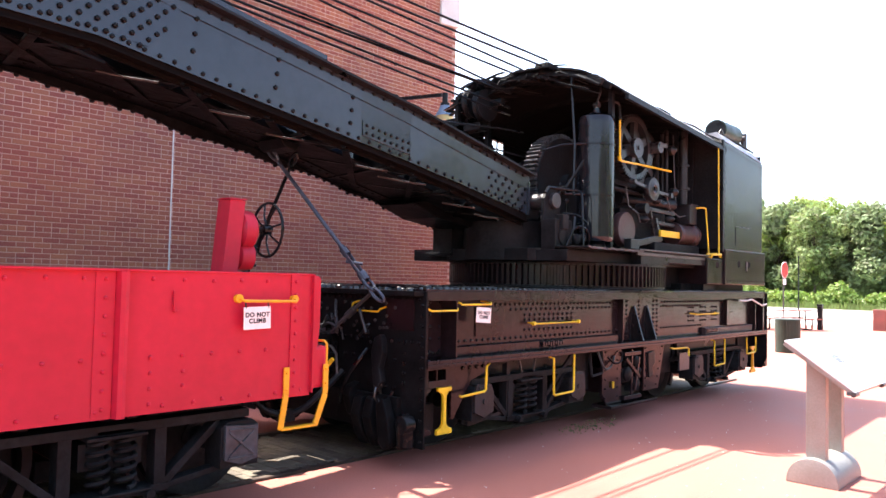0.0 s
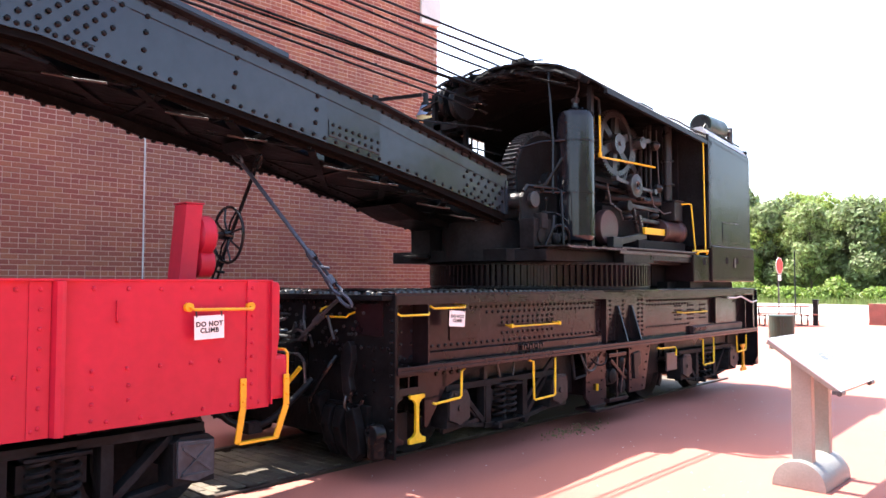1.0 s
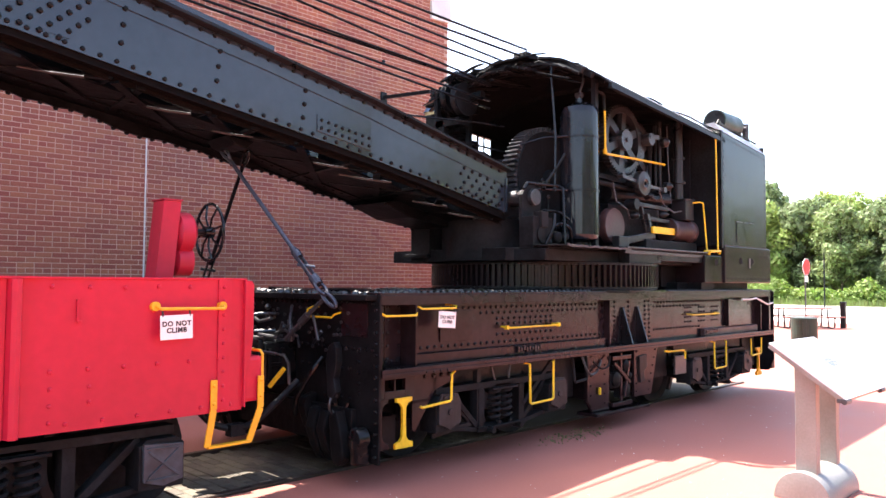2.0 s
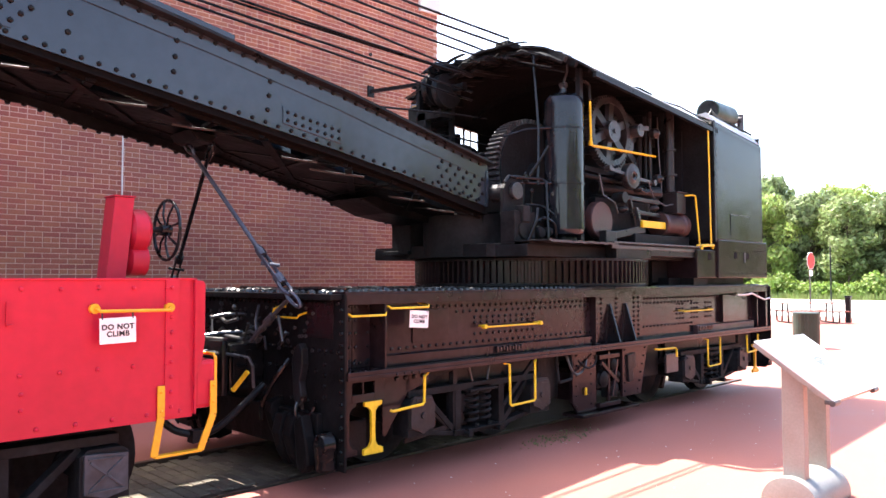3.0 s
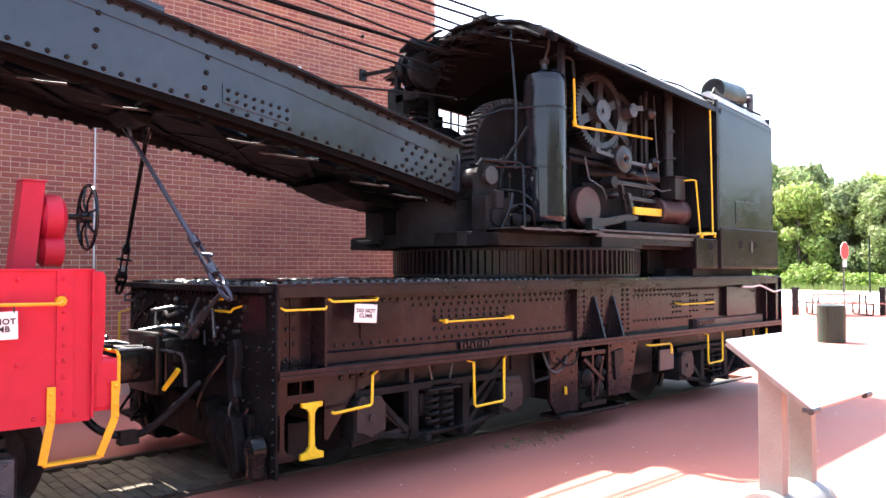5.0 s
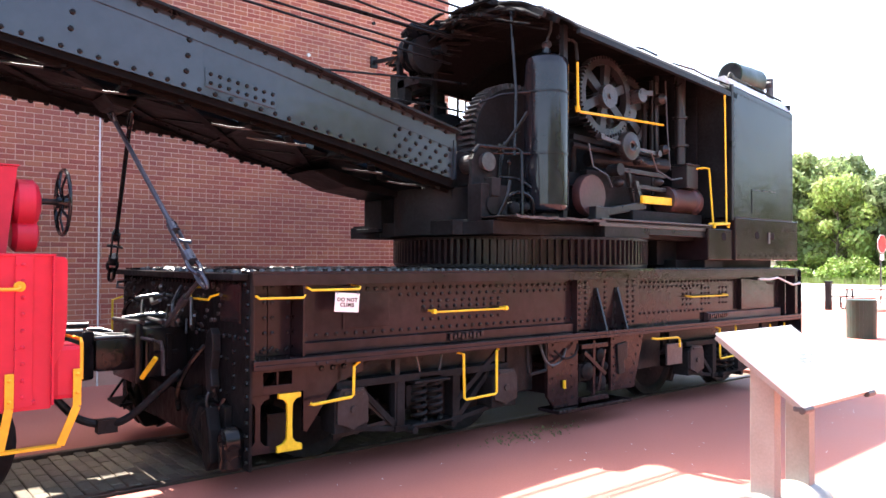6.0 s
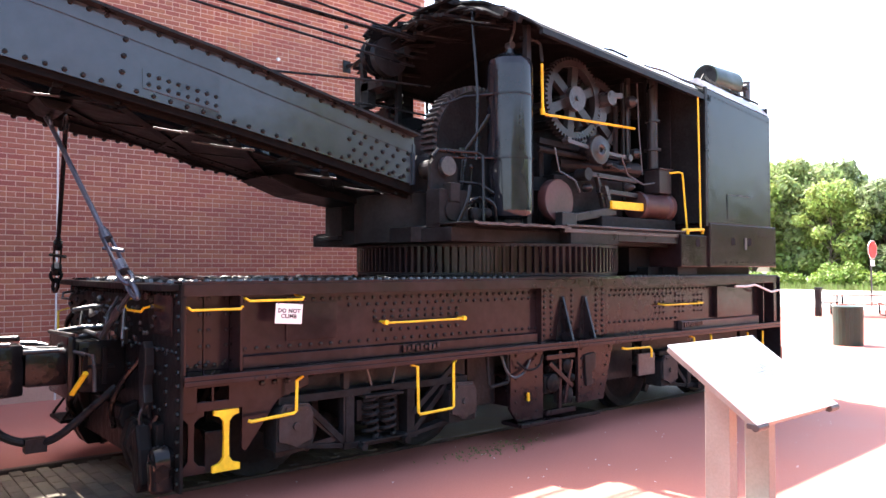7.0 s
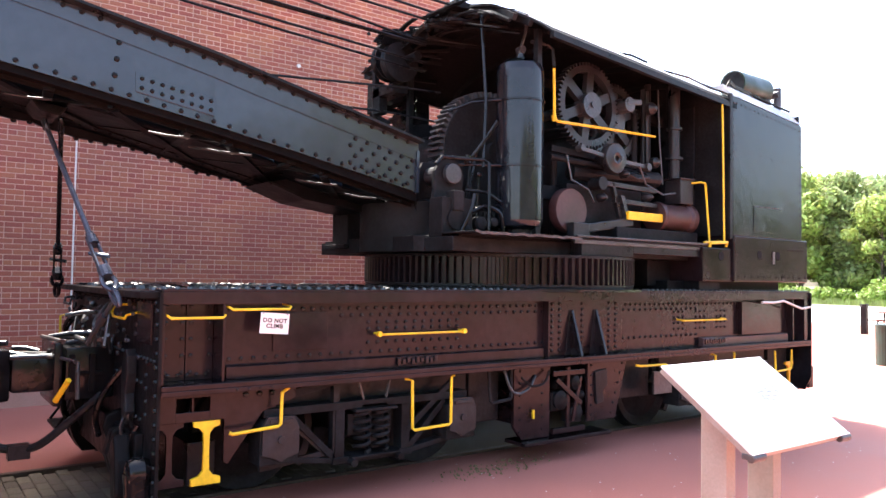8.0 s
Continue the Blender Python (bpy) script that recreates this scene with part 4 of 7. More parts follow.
part("end_apron", Solid().prism([(-0.36, 0.34), (-1.05, 0.38), (-1.10, 0.20), (-0.95, 0.13), (-0.55, 0.11), (-0.38, 0.16)], "y", 0.06, 0.10), ENDBLACK, car, bevel=0.012)
part("end_apron", Solid().prism([(-1.95, 0.38), (-2.62, 0.34), (-2.60, 0.16), (-2.2, 0.12), (-1.98, 0.20)], "y", 0.06, 0.10), ENDBLACK, car, bevel=0.012)
part("end_step", Solid().box(-2.62, -0.26, 0.34, -2.2, -0.05, 0.37).bar((-2.6, -0.06, 0.62), (-2.6, -0.24, 0.37), 0.03, 0.02).bar((-2.22, -0.06, 0.62), (-2.22, -0.24, 0.37), 0.03, 0.02), ENDBLACK, car, bevel=0.006)
part("clamp_arm", Solid().prism([(-0.46, 0.56), (-0.36, 0.62), (-0.30, 0.46), (-0.26, 0.24), (-0.34, 0.16), (-0.42, 0.22)], "y", -0.20, -0.10), ENDBLACK, car, bevel=0.02)
part("pocket_rib", Solid().box(-1.21, -0.34, 0.80, -1.17, -0.30, 1.08).box(-1.21, -0.20, 0.80, -1.17, -0.16, 1.08).box(-1.21, -0.34, 0.92, -1.175, -0.10, 0.95), ENDBLACK, car, bevel=0.008)
# Invented thin rods on the deck, angled to give line glints.
for k in range(64):
    x, y, a0, ln = rng.uniform(-2.92, -0.9), rng.uniform(0.06, 2.3), radians(rng.uniform(25, 62)), rng.uniform(0.08, 0.30)
    part("deck_glint", Solid().tube([(x, y, 1.583), (x + ln * math.cos(a0), y + ln * math.sin(a0), 1.583 + rng.uniform(0, 0.02))], rng.uniform(0.008, 0.016), 8), GLINT, car, smooth=True)
# More invented rods scattered over the end for glints.
for k in range(12):
    x, y, a0, ln = rng.uniform(-2.3, -0.7), rng.uniform(-0.20, -0.05), radians(rng.uniform(5, 60)), rng.uniform(0.08, 0.22)
    part("end_glint_rod", Solid().tube([(x, y, rng.uniform(1.08, 1.42)), (x + ln * math.cos(a0), y - 0.3 * ln, rng.uniform(1.08, 1.42))], rng.uniform(0.008, 0.014), 8), GLINT, car, smooth=True)
part("track_plate", Solid().lathe([(1.62, 1.576), (1.62, 1.60), (1.52, 1.615), (0.5, 1.615)], (-1.5, 4.08, 0), "z", 64), BLACK, car)

# ---- crane house on its turntable ----
house = thing("crane_house", (-1.5, 4.08, 1.6), "black open sided steam crane house with gears and tank", "crane house")
CX, CY = -1.5, 4.08


def gear(cx, cy, r, teeth, depth, phase=0.0):
    """The toothed outline of a gear."""
    out = []
    for k in range(teeth):
        a = 2 * math.pi * k / teeth + phase
        p = 2 * math.pi / teeth
        for da, rr in ((-0.30 * p, r - depth), (-0.18 * p, r), (0.18 * p, r), (0.30 * p, r - depth)):
            out.append((cx + rr * math.cos(a + da), cy + rr * math.sin(a + da)))
    return out


part("ring_gear", Solid().prism(gear(CX, CY, 1.50, 120, 0.045), "z", 1.64, 1.90), BROWN, house, "dark ring gear with upright teeth")
part("ring_rim", Solid().lathe([(1.44, 1.616), (1.49, 1.62), (1.49, 1.64), (1.40, 1.65)], (CX, CY, 0), "z", 72).lathe([(1.40, 1.895), (1.50, 1.90), (1.50, 1.925), (1.3, 1.93)], (CX, CY, 0), "z", 72), DARK, house)
# bed frame
b = Solid()
b.box(-2.75, 2.5, 1.93, -0.25, 6.4, 2.06)
part("bed_frame", b, GRIME, house, bevel=0.01)
part("bed_beam", Solid().box(-0.25, 3.95, 1.93, -0.14, 4.75, 2.08), GRIME, house, bevel=0.008)
part("floor_plate", Solid().prism([(-0.13, 2.5), (-0.02, 2.55), (-0.02, 3.3), (-0.09, 3.9), (-0.07, 5.95), (-0.3, 5.95), (-0.6, 3.0), (-0.6, 2.5)], "z", 2.085, 2.10), GRIME, house, "bent worn floor plate edge", bevel=0.003)
part("floor_plate", Solid().box(-2.85, 2.6, 2.061, -0.3, 6.4, 2.084), GRIME, house)
part("floor_edge", Solid().box(-0.085, 3.85, 2.105, -0.06, 5.95, 2.125).box(-0.115, 3.85, 2.045, -0.09, 5.95, 2.083), STEEL, house, bevel=0.004)
rng = random.Random(23)
rim = Solid()
pts = [(-0.012 - 0.03 * max(0.0, (y - 3.3)) + rng.uniform(-0.012, 0.012), y, 2.095 + rng.uniform(-0.012, 0.008)) for y in [2.55 + 0.07 * k for k in range(20)]]
rim.put([(x + dx, y, z + dz) for x, y, z in pts for dx, dz in ((0.0, -0.016), (0.012, -0.016), (0.012, 0.008), (0.0, 0.008))],
        [(0, 1, 2, 3), (79, 78, 77, 76)] + [(4 * j + i, 4 * j + (i + 1) % 4, 4 * j + 4 + (i + 1) % 4, 4 * j + 4 + i) for j in range(19) for i in range(4)])
part("floor_rim", rim, RIMRUST, house, "bent rusty floor edge")
part("floor_skirt", Solid().box(-0.16, 3.95, 1.93, -0.10, 4.72, 2.05).box(-0.20, 4.72, 1.97, -0.10, 5.9, 2.05), DARK, house, bevel=0.006)
# counterweight box and cab at the rear
cw = Solid().box(-2.98, 6.42, 1.70, -0.03, 8.06, 2.235)
part("tail_frame", Solid().box(-2.75, 5.6, 1.577, -0.34, 7.92, 1.699).box(-0.7, 5.9, 1.60, -0.14, 6.3, 1.699), GRIME, house, bevel=0.01)
part("counterweight", cw, BROWN, house, "brown riveted counterweight box", bevel=0.012)
part("step_box", Solid().box(-0.7, 5.85, 1.70, -0.06, 6.415, 2.08), BROWN, house, bevel=0.01)
# Flat black discs stand in for the darkness inside the pin holes.
for y, z in ((6.2, 1.99), (6.95, 2.02), (7.35, 2.02)):
    x0 = -0.06 if y < 6.4 else -0.03
    part("pin_hole_disc", Solid().cyl((x0 - 0.004, y, z), (x0 + 0.003, y, z), 0.05, 16), SOOT, house)
part("latch_bar", Solid().bar((-0.025, 7.25, 2.07), (-0.025, 7.25, 1.92), 0.05, 0.012, (1, 0, 0)), STEEL, house)
part("rivets", Solid().rivets((-0.03, 6.5, 1.76), (-0.03, 8.0, 1.76), 12, X, 0.014).rivets((-0.03, 7.6, 2.1), (-0.03, 7.95, 2.1), 4, X, 0.014), BROWN, house, kind="stuff")


def roof_z(x, y, drop=0.0):
    """Height of the arched roof, sinking towards the rear."""
    u = (x + 1.5) / 1.42
    return 4.47 - 0.26 * u * u - 0.13 * u ** 6 - 0.082 * (y - 3.1) - drop


cab = Solid()
cab.put([(-0.05, 6.40, 2.24), (-0.05, 7.96, 2.24), (-0.05, 7.96, 3.72), (-0.05, 6.40, 3.88), (-0.075, 6.40, 2.24), (-0.075, 7.96, 2.24), (-0.075, 7.96, 3.72), (-0.075, 6.40, 3.88)],
        [(0, 1, 2, 3), (7, 6, 5, 4), (0, 4, 5, 1), (1, 5, 6, 2), (2, 6, 7, 3), (3, 7, 4, 0)])
part("cab_side", cab, CABPAINT, house, "blue black sheet cab side with worn hatch lines", bevel=0.004)
cab = Solid().box(-2.95, 6.40, 2.24, -2.925, 7.96, 3.74)
part("cab_side", cab, CABPAINT, house)
part("cab_back", Solid().box(-2.924, 7.935, 2.24, -0.076, 7.96, 3.85), CABPAINT, house)

part("cab_shoulder", Solid().put(
    [(-0.045, 6.38, 3.885), (-0.045, 7.97, 3.725), (-0.16, 7.97, 3.87), (-0.16, 6.38, 4.03), (-0.30, 6.38, 4.02), (-0.30, 7.97, 3.86)],
    [(0, 1, 2, 3), (0, 3, 4), (1, 5, 2), (3, 2, 5, 4), (0, 4, 5, 1)]), SILVER, house, "sunlit sloping cab shoulder")
s = Solid()
s.rivets((-0.05, 6.5, 3.80), (-0.05, 7.9, 3.65), 16, X, 0.010).rivets((-0.05, 6.44, 2.35), (-0.05, 6.44, 3.8), 16, X, 0.010)
s.rivets((-0.05, 6.5, 3.25), (-0.05, 7.5, 3.2), 5, X, 0.010).rivets((-0.05, 7.92, 2.35), (-0.05, 7.92, 3.65), 14, X, 0.010)
part("rivets", s, CABPAINT, house, kind="stuff")
part("hatch", Solid().box(-0.05, 6.85, 2.30, -0.042, 7.45, 2.60), CABPAINT, house, bevel=0.002)
part("hatch_hinge", Solid().box(-0.042, 7.10, 2.60, -0.034, 7.18, 2.62).box(-0.042, 7.3, 2.60, -0.034, 7.38, 2.62).box(-0.05, 6.85, 2.602, -0.04, 7.45, 2.612), STEEL, house)
part("corner_edge", Solid().bar((-0.06, 6.385, 2.2), (-0.06, 6.385, 3.9), 0.05, 0.03, (1, 0, 0)), DARK, house)

part("cab_front", Solid().prism([(-2.92, 2.24), (-0.08, 2.24)] + [(-0.08 - 2.84 * k / 20, roof_z(-0.08 - 2.84 * k / 20, 6.40) - 0.03) for k in range(21)], "y", 6.40, 6.425), SOOT, house)
# arched sheet roof, ragged at the front
def roof_sheet(y0, y1, xs, thick, front):
    verts, faces = [], []
    ny = 14
    for j in range(ny + 1):
        for x in xs:
            y = y0 + (y1 - y0) * j / ny
            if j == 0:
                y = front(x)
            verts.append((x, y, roof_z(x, y)))
    n = len(xs)
    top = len(verts)
    verts += [(a, b, c - thick) for a, b, c in verts]
    for j in range(ny):
        for i in range(n - 1):
            a = j * n + i
            faces.append((a, a + 1, a + n + 1, a + n))
            faces.append((top + a + n, top + a + n + 1, top + a + 1, top + a))
    for i in range(n - 1):
        faces.append((i + 1, i, top + i, top + i + 1))
        a = ny * n + i
        faces.append((a, a + 1, top + a + 1, top + a))
    for j in range(ny):
        for i in (0, n - 1):
            a = j * n + i
            faces.append((a, a + n, top + a + n, top + a))
    return Solid().put(verts, faces)


xs = [-2.92 + 2.84 * i / 40 for i in range(41)]
rng = random.Random(11)
jag = [rng.uniform(-0.05, 0.04) for _ in xs]
def front_edge(x):
    u = abs(x + 1.5) / 1.42
    return 3.10 + 0.42 * max(0, (u - 0.70) / 0.30) ** 1.4 + jag[min(40, max(0, round((x + 2.92) / 2.84 * 40)))]


part("roof", roof_sheet(3.35, 6.5, xs, 0.025, front_edge), SOOT, house, "arched sheet roof, black beneath", smooth=True)
part("roof_rear", roof_sheet(6.5, 7.98, xs, 0.025, lambda x: 6.5), DARK, house, smooth=True)
for name, y0, y1, fe in (("roof_skin", 3.45, 6.5, lambda x: front_edge(x) + 0.12), ("roof_skin", 6.5, 7.98, lambda x: 6.5)):
    skin = roof_sheet(y0, y1, xs[1:-1], 0.004, fe)
    skin.v = [(a, b, c + 0.008) for a, b, c in skin.v]
    part(name, skin, SILVER, house, "weathered silver roof paint", smooth=True)
for x in (-0.075, -2.925):
    part("eave_angle", Solid().bar((x, 3.5, roof_z(-0.08, 3.5) - 0.045), (x, 6.5, roof_z(-0.08, 6.5) - 0.045), 0.05, 0.06), DARK, house)
# bent under-roof ribs that show at the front
for y in (3.16, 3.36, 3.62, 4.4, 5.4, 6.2):
    rib = Solid()
    pts = [(x, y, roof_z(x, y) - 0.055) for x in xs[2:-2:2]]
    for a, c in zip(pts, pts[1:]):
        rib.bar(a, c, 0.05, 0.06)
    part("roof_rib", rib, SOOT, house)
s = Solid()
for k in range(16):
    y0, x0 = 3.06 + 0.02 * (k % 5), -2.35 + 0.13 * k
    s.tube([(x0 - 0.12, y0, roof_z(x0 - 0.12, y0) - 0.10 - 0.03 * (k % 3)), (x0, y0 - 0.02, roof_z(x0, y0) - 0.07 - 0.03 * (k % 2)), (x0 + 0.16, y0 + 0.05, roof_z(x0 + 0.16, y0) - 0.11)], 0.022, 6)
part("torn_edge", s, SOOT, house, "bent and torn roof edge", smooth=True)
# layered laths bent over the torn front
rng = random.Random(17)
for k in range(26):
    x0 = rng.uniform(-2.75, -0.75)
    x1 = min(-0.35, x0 + rng.uniform(0.35, 0.95))
    y0, drop, tilt = rng.uniform(2.92, 3.32), rng.uniform(0.02, 0.22), rng.uniform(-0.16, 0.16)
    lath = Solid()
    pts = []
    for j in range(7):
        u = j / 6
        x = x0 + (x1 - x0) * u
        pts.append((x, y0 + tilt * u, roof_z(x, 3.2) - drop - 0.03 * math.sin(3 * u + k)))
    rows = [[(x, y - 0.035, z), (x, y + 0.035, z + 0.012), (x, y + 0.035, z + 0.026), (x, y - 0.035, z + 0.014)] for x, y, z in pts]
    lath.put([q for r in rows for q in r], [(0, 1, 2, 3), (24, 27, 26, 25)] + [(4 * j + i, 4 * j + (i + 1) % 4, 4 * j + 4 + (i + 1) % 4, 4 * j + 4 + i) for j in range(6) for i in range(4)])
    part("roof_lath", lath, (SOOT, DARK, GRIME)[k % 3], house)
for k in range(12):
    x = -2.7 + 0.17 * k + rng.uniform(-0.05, 0.05)
    y0 = rng.uniform(2.86, 3.1)
    part("roof_batten", Solid().bar((x, y0, roof_z(x, 3.1) - rng.uniform(0.06, 0.24)), (x + rng.uniform(-0.1, 0.2), y0 + rng.uniform(0.5, 1.0), roof_z(x, 3.5) - 0.08), 0.05, 0.03), (SOOT, GRIME)[k % 2], house)
for x, y, z0, z1, w in ((-2.62, 3.1, 3.62, 3.98, 0.22), (-2.36, 3.0, 3.55, 3.86, 0.16), (-2.5, 3.3, 3.72, 3.9, 0.5)):
    part("sheave_hanger", Solid().box(x - w / 2, y - 0.05, z0, x + w / 2, y + 0.06, z1).bar((x - w / 2, y, z0), (x + w / 2, y + 0.1, z0 - 0.1), 0.04, 0.05), SOOT, house, bevel=0.012)
# sheaves under the roof front
for x, y, z, r in ((-2.12, 2.98, 4.10, 0.22), (-1.95, 3.0, 4.06, 0.22)):
    part("sheave", Solid().lathe([(r * 0.3, -0.06), (r, -0.05), (r, -0.035), (r * 0.85, 0.0), (r, 0.035), (r, 0.05), (r * 0.3, 0.06)], (x, y, z), "x", 28), DARK, house, smooth=True)
part("sheave_shaft", Solid().cyl((-2.5, 3.08, 4.10), (-1.7, 3.08, 4.10), 0.05).box(-2.45, 2.95, 3.74, -2.0, 3.15, 3.84), DARK, house, bevel=0.006)
part("roof_flap", Solid().put([(-2.1, 2.75, 4.30), (-1.85, 2.72, 4.36), (-1.75, 3.2, 4.33), (-2.05, 3.2, 4.26), (-2.1, 2.75, 4.28), (-1.85, 2.72, 4.34), (-1.75, 3.2, 4.31), (-2.05, 3.2, 4.24)], [(0, 1, 2, 3), (7, 6, 5, 4), (0, 4, 5, 1), (1, 5, 6, 2), (2, 6, 7, 3), (3, 7, 4, 0)]), BLUEBLACK, house)
part("roof_block", Solid().prism([(2.98, 4.40), (3.0, 4.48), (3.30, 4.46), (3.30, 4.38)], "x", -1.12, -0.92), SOOT, house, bevel=0.01)
part("drive_case", Solid().box(-2.6, 5.45, 1.64, -0.5, 6.40, 1.929), GRIME, house, bevel=0.01)
# posts, walls and boiler inside
for x, y in ((-0.32, 3.55), (-2.75, 3.55), (-0.62, 6.0), (-2.75, 5.2), (-2.1, 3.25), (-2.45, 3.0)):
    part("roof_post", Solid().bar((x, y, 2.09), (x, y, roof_z(x, y) - 0.09), 0.06, 0.06, (1, 0, 0)), DARK, house)
for y0, y1, z0, z1 in ((3.85, 4.08, 2.09, 3.95), (4.082, 4.62, 2.09, 3.56), (4.622, 6.4, 2.09, 3.95)):
    part("far_side", Solid().box(-2.93, y0, z0, -2.905, y1, z1), SOOT, house)
part("window_bar", Solid().box(-2.925, 4.30, 3.561, -2.905, 4.33, 3.95).box(-2.925, 4.45, 3.561, -2.91, 4.47, 3.95), DARK, house)
bl = Solid().lathe([(0.1, 2.09), (0.62, 2.1), (0.62, 3.55), (0.5, 3.72), (0.18, 3.78), (0.18, 3.95)], (-1.75, 5.65, 0), "z", 32)
part("boiler", bl, DARK, house, smooth=True)
part("inner_wall", Solid().box(-0.98, 6.3, 2.09, -0.5, 6.33, 3.8), DARK, house)

# tall air tank
tk = Solid().lathe([(0.06, 2.165), (0.17, 2.17), (0.222, 2.20), (0.235, 2.25), (0.235, 2.262), (0.235, 2.30), (0.235, 3.68), (0.235, 3.708), (0.235, 3.72), (0.222, 3.78), (0.16, 3.83), (0.05, 3.85), (0.05, 3.90)], (-0.50, 3.49, 0), "z", 40)
tank = part("air_tank", tk, TANKPAINT, house, "tall cylindrical blue black air tank", smooth=True)
part("tank_foot", Solid().cyl((-0.5, 3.49, 2.10), (-0.5, 3.49, 2.17), 0.14), DARK, tank)
for z in (3.42, 2.78):
    part("band", Solid().lathe([(0.236, z - 0.012), (0.246, z - 0.010), (0.246, z + 0.010), (0.236, z + 0.012)], (-0.50, 3.49, 0), "z", 40), BLACK, tank)
s = Solid().cyl((-0.5, 3.49, 3.89), (-0.5, 3.49, 3.97), 0.03).cyl((-0.54, 3.49, 3.95), (-0.46, 3.49, 3.95), 0.035)
s.tube([(-0.5, 3.49, 3.97), (-0.48, 3.50, 4.04), (-0.46, 3.51, 4.10), (-0.47, 3.53, 4.2)], 0.014)
part("valve", s, STEEL, tank, "small bright valve", smooth=True)
part("strap_rod", Solid().tube([(-0.50, 3.25, 3.42), (-0.7, 3.05, 3.40), (-0.95, 2.95, 3.34)], 0.014), BLACK, house, smooth=True)
part("strap_rod", Solid().tube([(-0.50, 3.25, 2.78), (-0.62, 2.95, 2.77), (-0.7, 2.75, 2.76)], 0.013), BLACK, house, smooth=True)
part("guy_rod", Solid().tube([(-0.62, 3.08, 4.24), (-0.58, 3.12, 3.4), (-0.56, 3.08, 2.75)], 0.016), BLACK, house, smooth=True)
part("outlet_pipe", Solid().tube([(-0.36, 3.5, 4.0), (-0.34, 3.7, 4.0), (-0.33, 3.76, 3.97), (-0.33, 3.78, 3.80)], 0.02), DARK, house, smooth=True)
part("yellow_pipe", Solid().tube([(-0.33, 3.78, 3.78), (-0.33, 3.79, 3.34), (-0.335, 3.80, 3.28), (-0.34, 3.85, 3.265), (-0.42, 4.7, 3.31), (-0.50, 5.57, 3.35)], 0.0145).cyl((-0.335, 3.785, 3.32), (-0.335, 3.80, 3.26), 0.026), YELLOW, house, "yellow bent hand pipe", smooth=True)


# gear train
def spoked(name, x, y, z, r, teeth, thick, spokes, mat, label=""):
    g = gear(y, z, r, teeth, 0.035)
    rim = Solid()
    inner = [(y + (r - 0.10) * math.cos(2 * math.pi * i / len(g)), z + (r - 0.10) * math.sin(2 * math.pi * i / len(g))) for i in range(len(g))]
    n = len(g)
    rim.put([(x, *p) for p in g] + [(x, *p) for p in inner] + [(x - thick, *p) for p in g] + [(x - thick, *p) for p in inner],
            [(i, (i + 1) % n, n + (i + 1) % n, n + i) for i in range(n)] + [(2 * n + i, 3 * n + i, 3 * n + (i + 1) % n, 2 * n + (i + 1) % n) for i in range(n)] +
            [(i, 2 * n + i, 2 * n + (i + 1) % n, (i + 1) % n) for i in range(n)] + [(n + i, n + (i + 1) % n, 3 * n + (i + 1) % n, 3 * n + i) for i in range(n)])
    wheel = part(name, rim, mat, house, label)
    sp = Solid()
    for k in range(spokes):
        a = 2 * math.pi * k / spokes + 0.4
        sp.prism([(y + 0.06 * math.cos(a + 0.9), z + 0.06 * math.sin(a + 0.9)), (y + (r - 0.09) * math.cos(a + 0.14), z + (r - 0.09) * math.sin(a + 0.14)),
                  (y + (r - 0.09) * math.cos(a - 0.14), z + (r - 0.09) * math.sin(a - 0.14)), (y + 0.06 * math.cos(a - 0.9), z + 0.06 * math.sin(a - 0.9))], "x", x - thick + 0.01, x - 0.015)
    part("spoke", sp, mat, wheel)
    part("hub", Solid().cyl((x - thick, y, z), (x + 0.05, y, z), 0.135, 20).cyl((x + 0.05, y, z), (x + 0.07, y, z), 0.03, 10), STEEL, wheel, smooth=True)
    part("shaft", Solid().cyl((x - 1.9, y, z), (x - thick, y, z), 0.06, 14), DARK, wheel)
    return wheel


IRON = material("grey brown gear iron", (0.018, 0.0175, 0.019), 0.34, metal=0.0, spec=0.35, vary=0.3, grain=40, stain=5, bump=0.15)
spoked("spur_gear", -0.46, 4.43, 3.53, 0.46, 56, 0.09, 6, IRON, "large spoked spur gear")
spoked("spur_gear", -0.62, 5.00, 3.46, 0.44, 54, 0.09, 6, IRON, "spoked spur gear")
part("crank", Solid().cyl((-0.62, 4.97, 3.61), (-0.36, 4.97, 3.61), 0.085, 16).bar((-0.38, 4.92, 3.63), (-0.38, 5.16, 3.66), 0.05, 0.06), STEEL, house, bevel=0.006)
part("eccentric", Solid().lathe([(0.03, -0.33), (0.03, -0.31), (0.06, -0.30), (0.10, -0.315), (0.155, -0.315), (0.165, -0.33), (0.165, -0.40), (0.05, -0.41)], (0, 4.70, 2.985), "x", 28), IRON, house, smooth=True)
part("eccentric_rod", Solid().bar((-0.36, 4.56, 3.0), (-0.36, 4.2, 3.04), 0.03, 0.04).cyl((-0.40, 4.2, 3.04), (-0.32, 4.2, 3.04), 0.035), STEEL, house)
part("eccentric_rod", Solid().bar((-0.36, 4.84, 2.97), (-0.36, 5.25, 2.95), 0.03, 0.04).cyl((-0.40, 5.25, 2.95), (-0.32, 5.25, 2.95), 0.04), STEEL, house)
part("cross_shaft", Solid().cyl((-0.55, 3.95, 2.95), (-0.55, 5.6, 2.90), 0.03, 10), GRIME, house)
